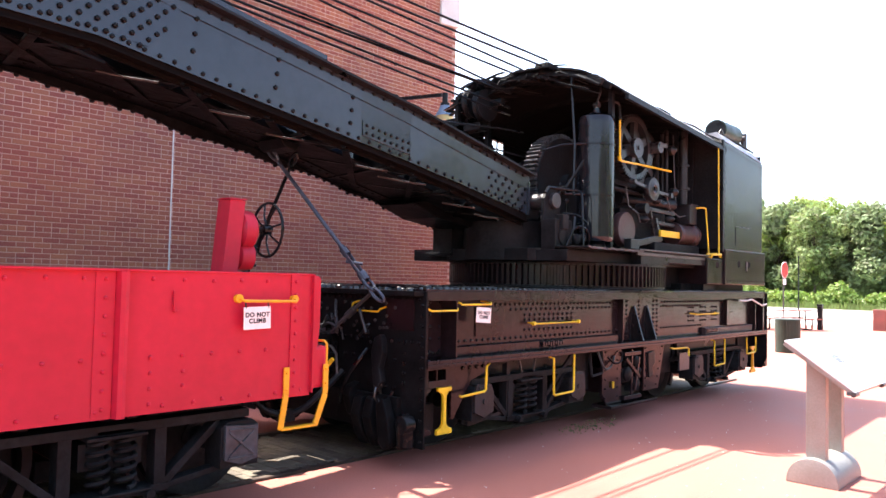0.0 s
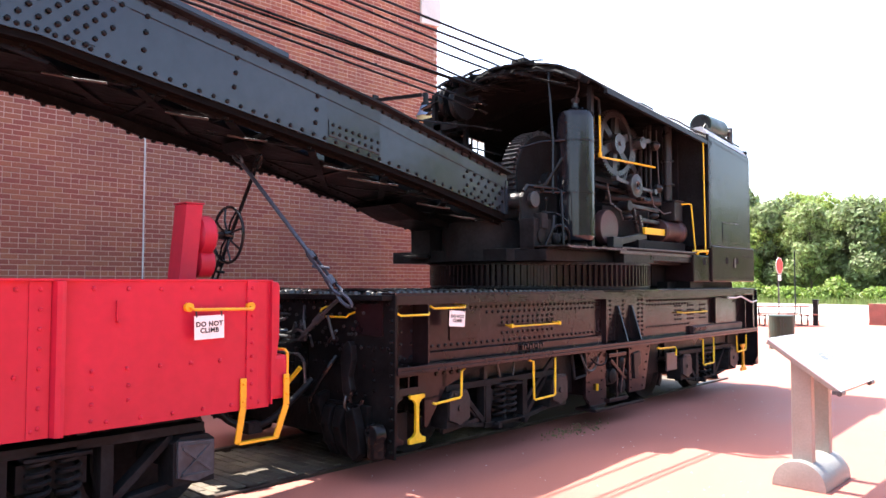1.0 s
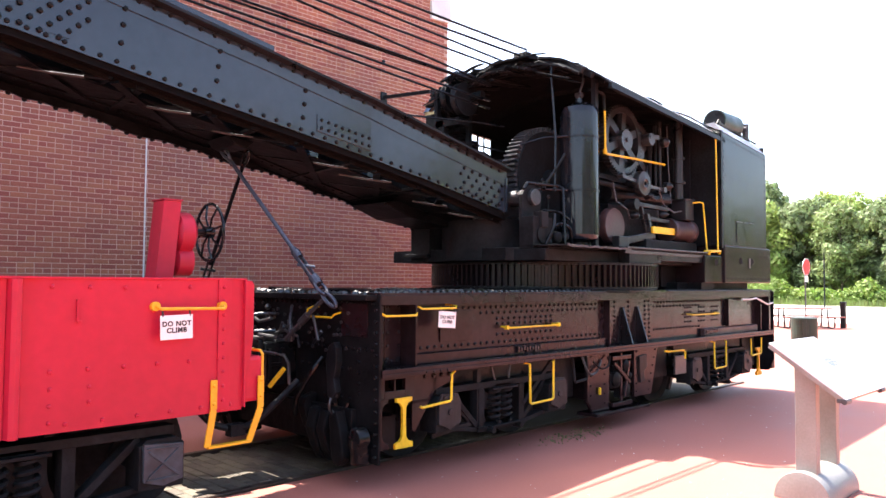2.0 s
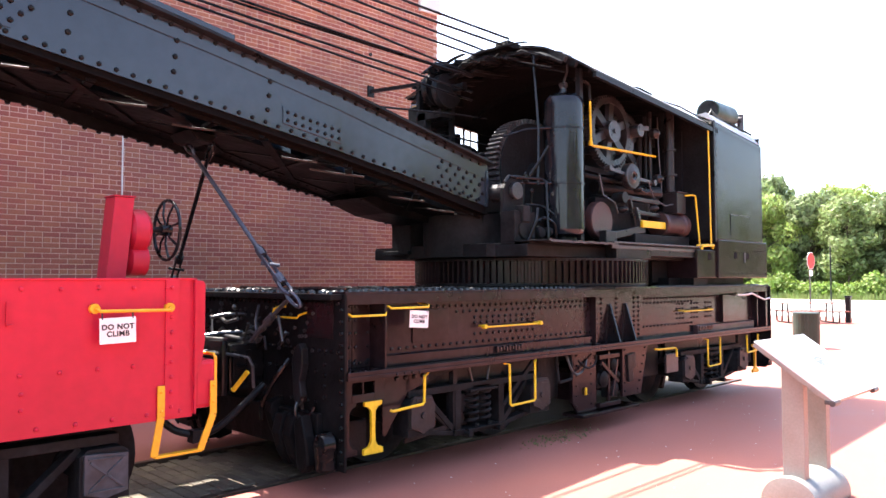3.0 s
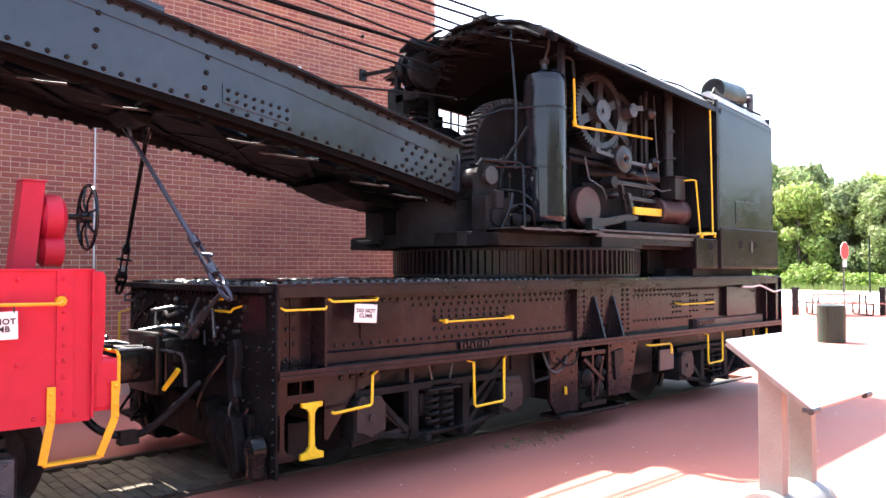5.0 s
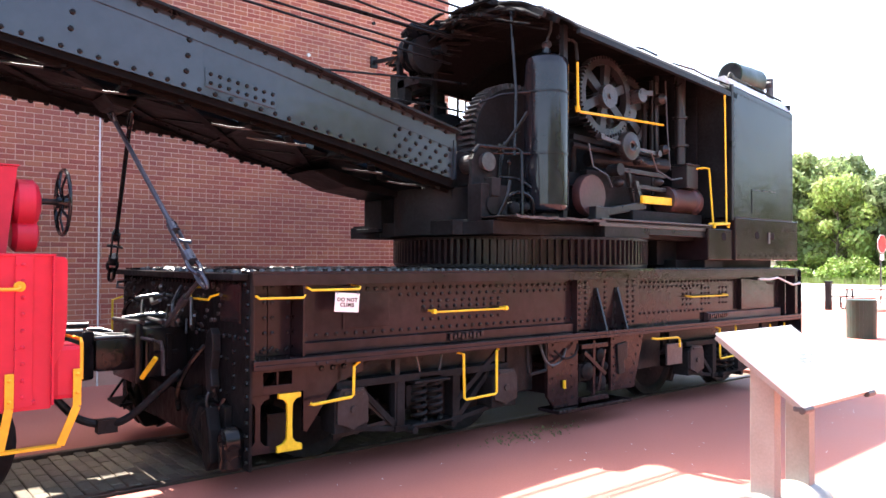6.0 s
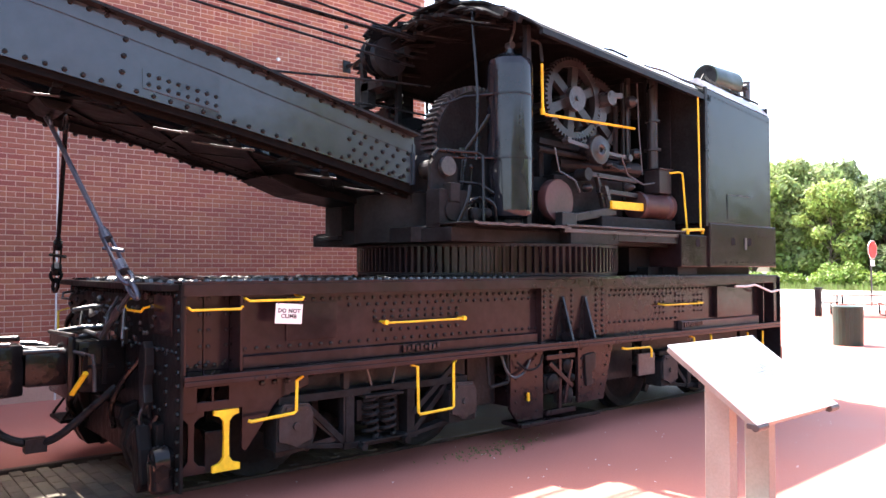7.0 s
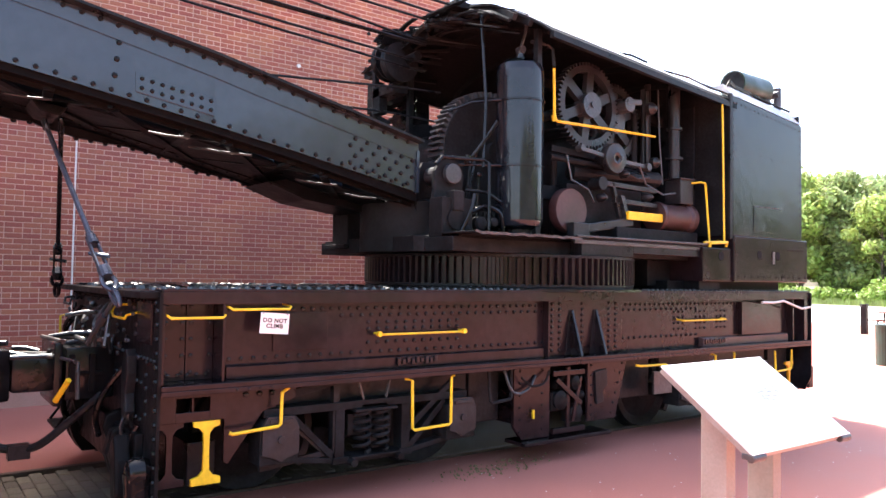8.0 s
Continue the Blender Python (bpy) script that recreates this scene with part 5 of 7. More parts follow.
for y, z, r in ((4.55, 2.56, 0.05), (5.30, 2.62, 0.045), (5.42, 3.02, 0.06), (5.35, 3.62, 0.07), (4.9, 2.84, 0.045)):
    part("oil_cup", Solid().lathe([(r * 0.5, -0.44), (r, -0.42), (r, -0.36), (r * 0.6, -0.33), (r * 0.3, -0.31)], (0, y, z), "x", 14), IRON, house, smooth=True)
for pts in ([(-0.36, 4.0, 2.95), (-0.34, 4.05, 2.7), (-0.34, 4.3, 2.62), (-0.36, 4.4, 2.5)], [(-0.34, 5.1, 2.95), (-0.33, 5.2, 2.75), (-0.33, 5.5, 2.66), (-0.35, 5.75, 2.7)], [(-0.5, 5.62, 3.9), (-0.48, 5.63, 3.3), (-0.46, 5.66, 2.8)]):
    part("oil_pipe", Solid().tube(pts, 0.010, 6), STEEL, house, smooth=True)
part("crank_disc", Solid().lathe([(0.02, -0.40), (0.22, -0.40), (0.23, -0.42), (0.23, -0.50), (0.05, -0.52)], (0, 4.12, 2.40), "x", 28), MAROON, house, "brown crank disc", smooth=True)
part("connecting_rod", Solid().bar((-0.36, 4.15, 2.20), (-0.36, 5.0, 2.33), 0.05, 0.09).box(-0.40, 4.05, 2.13, -0.30, 4.28, 2.27), IRON, house, bevel=0.01)
part("guide_bar", Solid().bar((-0.40, 4.5, 2.72), (-0.40, 5.45, 2.70), 0.05, 0.05).bar((-0.40, 4.75, 2.55), (-0.40, 5.5, 2.53), 0.05, 0.05).bar((-0.40, 4.72, 2.74), (-0.40, 4.85, 2.36), 0.05, 0.04), IRON, house, bevel=0.006)
part("bearing_cap", Solid().cyl((-0.45, 4.48, 2.70), (-0.30, 4.48, 2.70), 0.07, 16).cyl((-0.7, 4.4, 2.85), (-0.5, 5.6, 2.85), 0.09, 14), DARK, house)
part("yellow_guard", Solid().box(-0.335, 4.88, 2.345, -0.30, 5.68, 2.435), YELLOW, house, "yellow painted guard plate", bevel=0.006)
part("guard_bracket", Solid().prism([(4.80, 2.60), (4.86, 2.60), (4.92, 2.44), (4.98, 2.44), (4.98, 2.33), (4.9, 2.33), (4.86, 2.46)], "x", -0.38, -0.34), STEEL, house)
part("steam_cylinder", Solid().lathe([(0.06, 5.45), (0.16, 5.46), (0.17, 5.50), (0.15, 5.54), (0.15, 5.95), (0.175, 5.98), (0.175, 6.06), (0.10, 6.09)], (-0.42, 0, 2.42), "y", 28), MAROON, house, "brown steam cylinder with wet gloss", smooth=True)
part("cylinder_bed", Solid().box(-0.65, 4.7, 2.09, -0.30, 6.1, 2.26).box(-0.8, 4.2, 2.09, -0.55, 5.4, 2.7), GRIME, house, bevel=0.01)
part("valve_chest", Solid().box(-0.52, 5.78, 2.58, -0.30, 6.02, 2.86).box(-0.54, 5.76, 2.86, -0.28, 6.04, 2.88), IRON, house, bevel=0.01)
part("steam_pipe", Solid().cyl((-0.45, 5.86, 2.88), (-0.45, 5.86, 3.98), 0.065, 18).cyl((-0.45, 5.86, 3.10), (-0.45, 5.86, 3.13), 0.10, 18).cyl((-0.45, 5.86, 3.45), (-0.45, 5.86, 3.48), 0.09, 18).cyl((-0.6, 5.5, 2.5), (-0.6, 5.5, 3.9), 0.04, 12), IRON, house, smooth=True)
s = Solid()
for y, z0, z1, x in ((4.2, 2.1, 3.0, -0.75), (4.75, 2.3, 3.2, -0.68), (5.35, 2.5, 3.6, -0.62), (5.5, 2.9, 3.95, -0.55)):
    s.cyl((x, y, z0), (x, y, z1), 0.035, 12)
s.bar((-0.6, 4.0, 3.05), (-0.6, 5.6, 2.98), 0.06, 0.06).cyl((-0.8, 4.7, 2.99), (-0.4, 4.7, 2.99), 0.06)
s.bar((-0.7, 3.9, 2.6), (-0.7, 5.7, 2.6), 0.08, 0.14).bar((-0.9, 3.8, 3.85), (-0.9, 6.2, 3.65), 0.08, 0.1)
part("engine_frame", s, GRIME, house)
part("chain_line", Solid().tube([(-0.5, 5.42, 3.85), (-0.5, 5.43, 3.2), (-0.5, 5.45, 2.75)], 0.02, 6).tube([(-0.45, 4.85, 2.9), (-0.44, 5.2, 2.82), (-0.44, 5.4, 2.86)], 0.012), IRON, house)
# yellow rails at the doorway
part("door_rail", Solid().tube([(-0.09, 6.22, 3.82), (-0.07, 6.24, 3.76), (-0.07, 6.28, 2.16), (-0.07, 6.27, 2.13)], 0.0115), YELLOW, house, "tall yellow doorway rail", smooth=True)
part("door_rail", Solid().tube([(-0.30, 5.98, 2.83), (-0.22, 6.05, 2.84), (-0.20, 6.10, 2.83), (-0.20, 6.11, 2.78), (-0.16, 6.12, 2.2), (-0.15, 6.12, 2.10)], 0.012), YELLOW, house, "short yellow rail loop", smooth=True)
part("step_rail", Solid().tube([(-0.06, 5.98, 2.085), (-0.045, 5.98, 2.13), (-0.045, 6.30, 2.15), (-0.06, 6.30, 2.10)], 0.016).tube([(-0.12, 5.97, 2.14), (-0.12, 6.30, 2.16)], 0.014), YELLOW, house, "yellow step rail", smooth=True)
# boom foot brackets
for x0, x1 in ((-0.98, -0.62), (-2.38, -2.02)):
    s = Solid()
    s.prism([(2.62, 1.95), (2.55, 2.40), (2.56, 2.68), (2.64, 2.80), (2.80, 2.80), (2.90, 2.66), (2.88, 2.45), (3.05, 2.2), (3.1, 1.95)], "x", x0, x0 + 0.05)
    s.prism([(2.62, 1.95), (2.55, 2.40), (2.56, 2.68), (2.64, 2.80), (2.80, 2.80), (2.90, 2.66), (2.88, 2.45), (3.05, 2.2), (3.1, 1.95)], "x", x1 - 0.05, x1)
    part("boom_bracket", s, GRIME, house, bevel=0.012)
    part("bracket_pin", Solid().cyl((x0 - 0.03, 2.74, 2.66), (x1 + 0.05, 2.74, 2.66), 0.095, 20), STEEL, house, bevel=0.008)
part("front_bed", Solid().lathe([(0.4, 1.93), (0.62, 1.94), (0.62, 2.42), (0.55, 2.45), (0.3, 2.46)], (-1.42, 2.95, 0), "z", 40), GRIME, house, smooth=True)
part("front_apron", Solid().prism([(-2.0, 2.42), (-0.75, 2.42), (-0.62, 2.6), (-0.62, 3.2), (-2.3, 3.2), (-2.3, 2.6)], "z", 1.93, 2.08), GRIME, house, bevel=0.01)
part("front_bracket", Solid().box(-0.62, 2.5, 2.06, -0.42, 2.85, 2.42).cyl((-0.62, 2.66, 2.22), (-0.40, 2.66, 2.22), 0.10, 20).box(-0.5, 2.6, 2.3, -0.38, 2.72, 2.48), GRIME, house, bevel=0.01)
part("far_bracket", Solid().box(-2.30, 2.40, 2.03, -1.96, 2.65, 2.42).box(-2.42, 2.36, 1.985, -1.96, 2.68, 2.03), GRIME, house, bevel=0.008)
part("stay_rod", Solid().tube([(-0.66, 2.72, 2.82), (-0.45, 3.0, 2.80), (-0.40, 3.02, 2.77), (-0.34, 2.98, 2.15), (-0.34, 2.98, 2.1)], 0.016).tube([(-0.62, 2.95, 2.80), (-0.55, 3.12, 3.05), (-0.50, 3.2, 3.2)], 0.02).cyl((-0.62, 2.94, 2.78), (-0.62, 2.94, 2.86), 0.035), GLOSS, house, smooth=True)
for x, y, lean, top in ((-0.75, 2.98, 0.10, 2.86), (-0.85, 3.06, 0.16, 2.92), (-0.70, 3.12, 0.02, 2.70)):
    lv = part("control_lever", Solid().tube([(x, y, 2.10), (x, y + lean * 0.5, (2.1 + top) / 2), (x, y + lean, top)], 0.014, 8), GLOSS, house, smooth=True)
    part("lever_knob", Solid().lathe([(0.005, -0.03), (0.024, -0.02), (0.03, 0.0), (0.02, 0.025), (0.005, 0.03)], (x, y + lean, top), "z", 12), GLOSS, lv, smooth=True)
for pts, r in (([(-0.45, 2.86, 2.30), (-0.42, 3.0, 2.36), (-0.40, 3.16, 2.30), (-0.42, 3.22, 2.12)], 0.022), ([(-0.60, 2.9, 2.52), (-0.48, 3.05, 2.5), (-0.44, 3.2, 2.42)], 0.016), ([(-0.40, 2.70, 2.10), (-0.36, 2.78, 2.30), (-0.38, 2.84, 2.46)], 0.018)):
    part("feed_pipe", Solid().tube(flowing(pts), r, 8), GLOSS, house, smooth=True)
for y, z, r in ((2.95, 2.20, 0.07), (3.1, 2.22, 0.05), (2.78, 2.14, 0.04)):
    part("flange_cap", Solid().lathe([(r * 0.4, 0.03), (r * 0.8, 0.02), (r, 0.0), (r, -0.06)], (-0.42, y, z), "x", 16), GRIME, house, smooth=True)
part("bracket_cap", Solid().tube([(-0.62, 2.57, 2.74), (-0.62, 2.64, 2.815), (-0.62, 2.80, 2.82), (-0.62, 2.96, 2.82)], 0.022, 8), GLOSS, house, smooth=True)
# hoist drum with its great gear; lighter steel teeth imitate sunlight on them
part("great_gear", Solid().prism(gear(3.55, 2.98, 0.66, 64, 0.055), "x", -1.22, -1.02), STEEL, house, "great toothed hoist gear")
part("gear_face", Solid().cyl((-1.02, 3.55, 2.98), (-1.0, 3.55, 2.98), 0.60, 40).cyl((-1.0, 3.55, 2.98), (-0.9, 3.55, 2.98), 0.12, 20), SOOT, house)
part("hoist_drum", Solid().lathe([(0.5, -2.2), (0.5, -2.15), (0.34, -2.12), (0.34, -1.24), (0.5, -1.21)], (0, 3.55, 2.98), "x", 32), DARK, house, smooth=True)
part("winch_head", Solid().lathe([(0.05, 3.64), (0.10, 3.66), (0.12, 3.71), (0.09, 3.76), (0.12, 3.81), (0.08, 3.88), (0.02, 3.90)], (-2.46, 3.44, 0), "z", 18).box(-2.62, 3.34, 3.44, -2.28, 3.60, 3.64).cyl((-2.75, 3.40, 3.60), (-2.2, 3.40, 3.57), 0.04, 12).cyl((-2.46, 3.42, 2.09), (-2.46, 3.42, 3.45), 0.07, 12), BLACK, house, smooth=True)
# lamp drum and fittings on the roof
lz = 4.20
dr = Solid().lathe([(0.165, 7.08), (0.18, 7.07), (0.18, 7.10), (0.18, 7.72), (0.15, 7.77), (0.05, 7.80)], (-0.47, 0, lz), "y", 28)
drum = part("roof_drum", dr, GREEN, house, "dark green cylindrical headlight drum", smooth=True)
part("drum_glass", Solid().cyl((-0.47, 7.073, lz), (-0.47, 7.078, lz), 0.16, 24), DARK, drum)
part("drum_end", Solid().cyl((-0.47, 7.79, lz), (-0.47, 7.88, lz), 0.06, 14).cyl((-0.50, 7.80, lz - 0.05), (-0.30, 7.86, lz - 0.03), 0.05, 12).cyl((-0.33, 7.88, 3.78), (-0.33, 7.88, lz + 0.05), 0.05, 12), STEEL, drum, smooth=True)
part("drum_cradle", Solid().box(-0.59, 7.16, 3.84, -0.31, 7.22, lz - 0.13).box(-0.59, 7.62, 3.80, -0.31, 7.68, lz - 0.13).bar((-0.30, 6.6, 4.0), (-0.30, 7.9, 3.93), 0.04, 0.04), STEEL, drum)
for pts, r in (([(-0.5, 4.9, roof_z(-0.5, 4.9) + 0.02), (-0.42, 5.05, roof_z(-0.42, 5.05) + 0.045), (-0.36, 5.25, roof_z(-0.36, 5.25) + 0.03)], 0.014), ([(-0.4, 5.6, roof_z(-0.4, 5.6) + 0.02), (-0.35, 6.0, roof_z(-0.35, 6.0) + 0.05), (-0.33, 6.2, roof_z(-0.33, 6.2) + 0.04), (-0.3, 6.5, roof_z(-0.3, 6.5) + 0.05), (-0.28, 6.9, 4.06)], 0.012),
               ([(-0.16, 6.45, 3.99), (-0.14, 6.5, 4.08), (-0.2, 6.7, 4.06), (-0.2, 7.3, 3.99), (-0.18, 7.9, 3.92)], 0.016)):
    part("roof_wire", Solid().tube(pts, r, 6), DARK, house, smooth=True)
part("roof_pipe", Solid().tube([(-0.35, 5.7, roof_z(-0.35, 5.7) + 0.03), (-0.3, 5.9, roof_z(-0.3, 5.9) + 0.05), (-0.25, 6.3, roof_z(-0.25, 6.3) + 0.03), (-0.22, 6.6, roof_z(-0.22, 6.6) + 0.06), (-0.2, 7.5, 3.93)], 0.012), STEEL, house, smooth=True)

# ---- boom ----
boom = thing("crane_boom", (-1.5, 2.9, 2.7), "long riveted blue black steel crane boom lowered over the red car", "crane boom")
# stations along the boom: y, bottom, top, half width
STAT = [(-7.6, 4.05, 4.62, 0.30), (-5.4, 3.70, 4.42, 0.40), (-3.2, 3.40, 4.05, 0.48), (-2.5, 3.37, 3.93, 0.48), (-1.5, 3.215, 3.765, 0.45), (0.0, 2.955, 3.468, 0.51), (0.6, 2.833, 3.332, 0.585), (1.3, 2.69, 3.158, 0.62), (2.50, 2.41, 2.86, 0.68)]


def station(y):
    for a, b in zip(STAT, STAT[1:]):
        if y <= b[0]:
            k = (y - a[0]) / (b[0] - a[0])
            return [a[i] + k * (b[i] - a[i]) for i in range(4)]
    return list(STAT[-1])


def along(sol, ys, section):
    """Sweeps a cross-section, given by y as corners (x, z), along the boom."""
    rows = [[(x, y, z) for x, z in section(y)] for y in ys]
    n = len(rows[0])
    verts = [p for r in rows for p in r]
    faces = [(j * n + i, j * n + (i + 1) % n, (j + 1) * n + (i + 1) % n, (j + 1) * n + i) for j in range(len(rows) - 1) for i in range(n)]
    faces += [tuple(range(n))[::-1], tuple(range((len(rows) - 1) * n, len(rows) * n))]
    return sol.put(verts, faces)


def web_lift(y):
    """How far the web plate stops above the foot of its angle."""
    return 0.045 + 0.032 * max(0.0, (y - 1.0) / 1.5)


YS = [-7.6, -6.5, -5.4, -4.3, -3.2, -2.5, -2.0, -1.5, -1.0, -0.5, 0.0, 0.3, 0.6, 0.95, 1.3, 1.9, 2.50]
for sgn in (1, -1):
    def web(y, sgn=sgn):
        _, lo, hi, w = station(y)
        x = -1.5 + sgn * w
        lo = lo + web_lift(y)
        return [(x, lo), (x, hi), (x - 0.02 * sgn, hi), (x - 0.02 * sgn, lo)]
    part("web_plate", along(Solid(), YS, web), BLUEBLACK, boom, "smooth blue black web plate")
    def leg(y, sgn=sgn):
        _, lo, hi, w = station(y)
        x = -1.5 + sgn * w
        low = hi - 0.045 - 0.035 * min(1.0, max(0.0, (y + 0.4) / 1.2))
        return [(x + 0.0015 * sgn, low), (x + 0.012 * sgn, low), (x + 0.014 * sgn, hi + 0.08), (x + 0.0015 * sgn, hi + 0.08)]
    part("chord_leg", along(Solid(), YS, leg), BLUEBLACK, boom)
    def chord(y, sgn=sgn):
        _, lo, hi, w = station(y)
        x = -1.5 + sgn * w
        return [(x + 0.11 * sgn, hi + 0.082), (x + 0.11 * sgn, hi + 0.105), (x - 0.2 * sgn, hi + 0.105), (x - 0.2 * sgn, hi + 0.082)]
    part("top_chord", along(Solid(), YS, chord), DARK, boom, "dark riveted top chord")
    def cap(y, sgn=sgn):
        _, lo, hi, w = station(y)
        x = -1.5 + sgn * w
        return [(x - 0.22 * sgn, hi + 0.107), (x + 0.11 * sgn, hi + 0.107), (x + 0.11 * sgn, hi + 0.15), (x - 0.22 * sgn, hi + 0.15)]
    part("cap_plate", along(Solid(), [y for y in YS if y < -0.4], cap), BLUEBLACK, boom)
    def flange(y, sgn=sgn):
        _, lo, hi, w = station(y)
        x = -1.5 + sgn * w
        return [(x - 0.16 * sgn, lo - 0.016), (x + 0.004 * sgn, lo - 0.016), (x + 0.004 * sgn, lo - 0.001), (x - 0.16 * sgn, lo - 0.001)]
    part("bottom_flange", along(Solid(), YS, flange), DIRT, boom)
    def angle_leg(y, sgn=sgn):
        _, lo, hi, w = station(y)
        x = -1.5 + sgn * (w - 0.022)
        return [(x, lo), (x, lo + web_lift(y) + 0.03), (x - 0.012 * sgn, lo + web_lift(y) + 0.03), (x - 0.012 * sgn, lo)]
    part("bottom_angle", along(Solid(), YS, angle_leg), DIRT, boom, "dirty dark bottom angle")
    # second, lower inner plate that hangs below the web
    def inner(y, sgn=sgn):
        _, lo, hi, w = station(y)
        x = -1.5 + sgn * (w - 0.10)
        return [(x, lo - 0.05), (x, lo + 0.2), (x - 0.02 * sgn, lo + 0.2), (x - 0.02 * sgn, lo - 0.05)]
    part("inner_plate", along(Solid(), YS, inner), DIRT, boom)
rv = Solid()
def on_web(y, k):
    """A point on the near web at the share k of its height."""
    _, lo, hi, w = station(y)
    lo = lo + web_lift(y)
    return (-1.5 + w, y, lo + k * (hi - lo))
y = -7.4
while y < 2.45:
    rv.rivet(on_web(y, 0.07), X, 0.021)
    _, lo, hi, w = station(y)
    rv.rivet((-1.5 + w + 0.014, y + 0.03, hi + 0.048), X, 0.022)
    y += 0.125
def above_foot(y, h):
    """A point on the near web at a height over the foot of its angle."""
    _, lo, hi, w = station(y)
    return (-1.5 + w, y, lo + h)
for y0, up in ((-0.965, (0.224, 0.350, 0.484)), (-0.13, (0.190, 0.317, 0.446)), (-1.75, (0.232, 0.377, 0.508))):
    for h in up:
        rv.rivet(above_foot(y0 + 0.09 * (h - 0.2), h), X, 0.024)
for i in range(6):
    for j, h in enumerate((0.125, 0.20, 0.28, 0.355)):
        rv.rivet(above_foot(1.80 + i * 0.118 + 0.05 * (j % 2), h), X, 0.022)
for i in range(8):
    for h in (0.155, 0.228):
        q = above_foot(0.06 + i * 0.073, h)
        rv.rivet((q[0] + 0.011, q[1], q[2]), X, 0.019)
for i in range(15):
    for j in range(7):
        y0 = -3.75 + i * 0.13 + 0.065 * (j % 2)
        if y0 < -1.92 - 0.05 * (6 - j) * 0.5:
            rv.rivet((on_web(y0, 0.1 + j * 0.135)[0] + 0.009, *on_web(y0, 0.1 + j * 0.135)[1:]), X, 0.023)
part("rivets", rv, RIVETS, boom, kind="stuff", smooth=True)
def patch(y0, y1, k0, k1, t, y0b=None, y1b=None):
    a, b, c, d = on_web(y0, k1), on_web(y1, k1), on_web(y1b or y1, k0), on_web(y0b or y0, k0)
    vs = [a, b, c, d]
    return Solid().put([(p[0] - 0.001, p[1], p[2]) for p in vs] + [(p[0] + t, p[1], p[2]) for p in vs], [(0, 1, 2, 3), (7, 6, 5, 4), (0, 4, 5, 1), (1, 5, 6, 2), (2, 6, 7, 3), (3, 7, 4, 0)])
part("splice_plate", patch(0.013, 0.62, 0.15, 0.475, 0.012, 0.017, 0.60), BLUEBLACK, boom, bevel=0.003)
part("splice_plate", patch(-4.0, -1.85, 0.13, 0.95, 0.01, -4.0, -2.12), BLUEBLACK, boom)
part("end_angle", Solid().bar(on_web(2.49, -0.02), on_web(2.49, 1.02), 0.03, 0.05, (1, 0, 0)), BLUEBLACK, boom)
# underside lacing and diaphragms, in the paint darkened to look shaded
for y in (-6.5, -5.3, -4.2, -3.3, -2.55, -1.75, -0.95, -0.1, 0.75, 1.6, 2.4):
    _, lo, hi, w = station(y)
    part("diaphragm", Solid().box(-1.5 - w + 0.11, y - 0.012, lo - 0.02, -1.5 + w - 0.11, y + 0.012, hi - 0.02), UNDERSHADE, boom)
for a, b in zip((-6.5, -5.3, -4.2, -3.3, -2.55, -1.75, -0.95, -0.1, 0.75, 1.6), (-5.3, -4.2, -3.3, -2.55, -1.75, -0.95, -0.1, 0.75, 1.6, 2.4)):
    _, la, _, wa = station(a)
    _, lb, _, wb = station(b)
    part("lacing_bar", Solid().bar((-1.5 - wa + 0.1, a, la - 0.03), (-1.5 + wb - 0.1, b, lb - 0.03), 0.07, 0.02), UNDERSHADE, boom)
    part("lacing_bar", Solid().bar((-1.5 + wa - 0.1, a, la - 0.052), (-1.5 - wb + 0.1, b, lb - 0.052), 0.07, 0.02), UNDERSHADE, boom)
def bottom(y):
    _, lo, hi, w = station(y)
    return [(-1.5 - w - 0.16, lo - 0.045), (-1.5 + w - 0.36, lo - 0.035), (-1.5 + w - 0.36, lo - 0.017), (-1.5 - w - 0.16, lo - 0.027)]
part("bottom_plate", along(Solid(), YS, bottom), UNDERSHADE, boom, "blue black underside plate, shade put into its colour")
rng = random.Random(8)
FY = [-7.5 + 0.12 * k for k in range(84)]
ragged = {}
depth = 0.08
for k, y in enumerate(FY):
    depth = min(0.15, max(0.06, depth + rng.uniform(-0.025, 0.025)))
    ragged[y] = depth
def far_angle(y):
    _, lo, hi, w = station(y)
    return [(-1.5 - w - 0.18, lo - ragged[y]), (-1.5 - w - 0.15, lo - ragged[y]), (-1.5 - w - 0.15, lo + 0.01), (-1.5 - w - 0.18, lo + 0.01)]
part("far_angle", along(Solid(), FY, far_angle), UNDERSHADE, boom, "ragged dark far flange")
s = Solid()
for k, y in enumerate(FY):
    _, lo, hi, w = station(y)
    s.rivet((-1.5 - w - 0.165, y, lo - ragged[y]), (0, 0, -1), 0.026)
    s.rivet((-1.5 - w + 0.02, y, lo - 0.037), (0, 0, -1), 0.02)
part("underside_rivets", s, UNDERSHADE, boom, kind="stuff", smooth=True)
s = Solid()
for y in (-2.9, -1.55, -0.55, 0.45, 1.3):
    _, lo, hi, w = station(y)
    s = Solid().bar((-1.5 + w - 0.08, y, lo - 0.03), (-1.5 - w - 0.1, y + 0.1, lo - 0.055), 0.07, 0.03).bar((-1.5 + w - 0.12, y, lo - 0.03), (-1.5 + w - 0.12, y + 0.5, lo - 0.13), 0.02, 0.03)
    part("underside_strap", s, UNDERSHADE, boom, bevel=0.004)
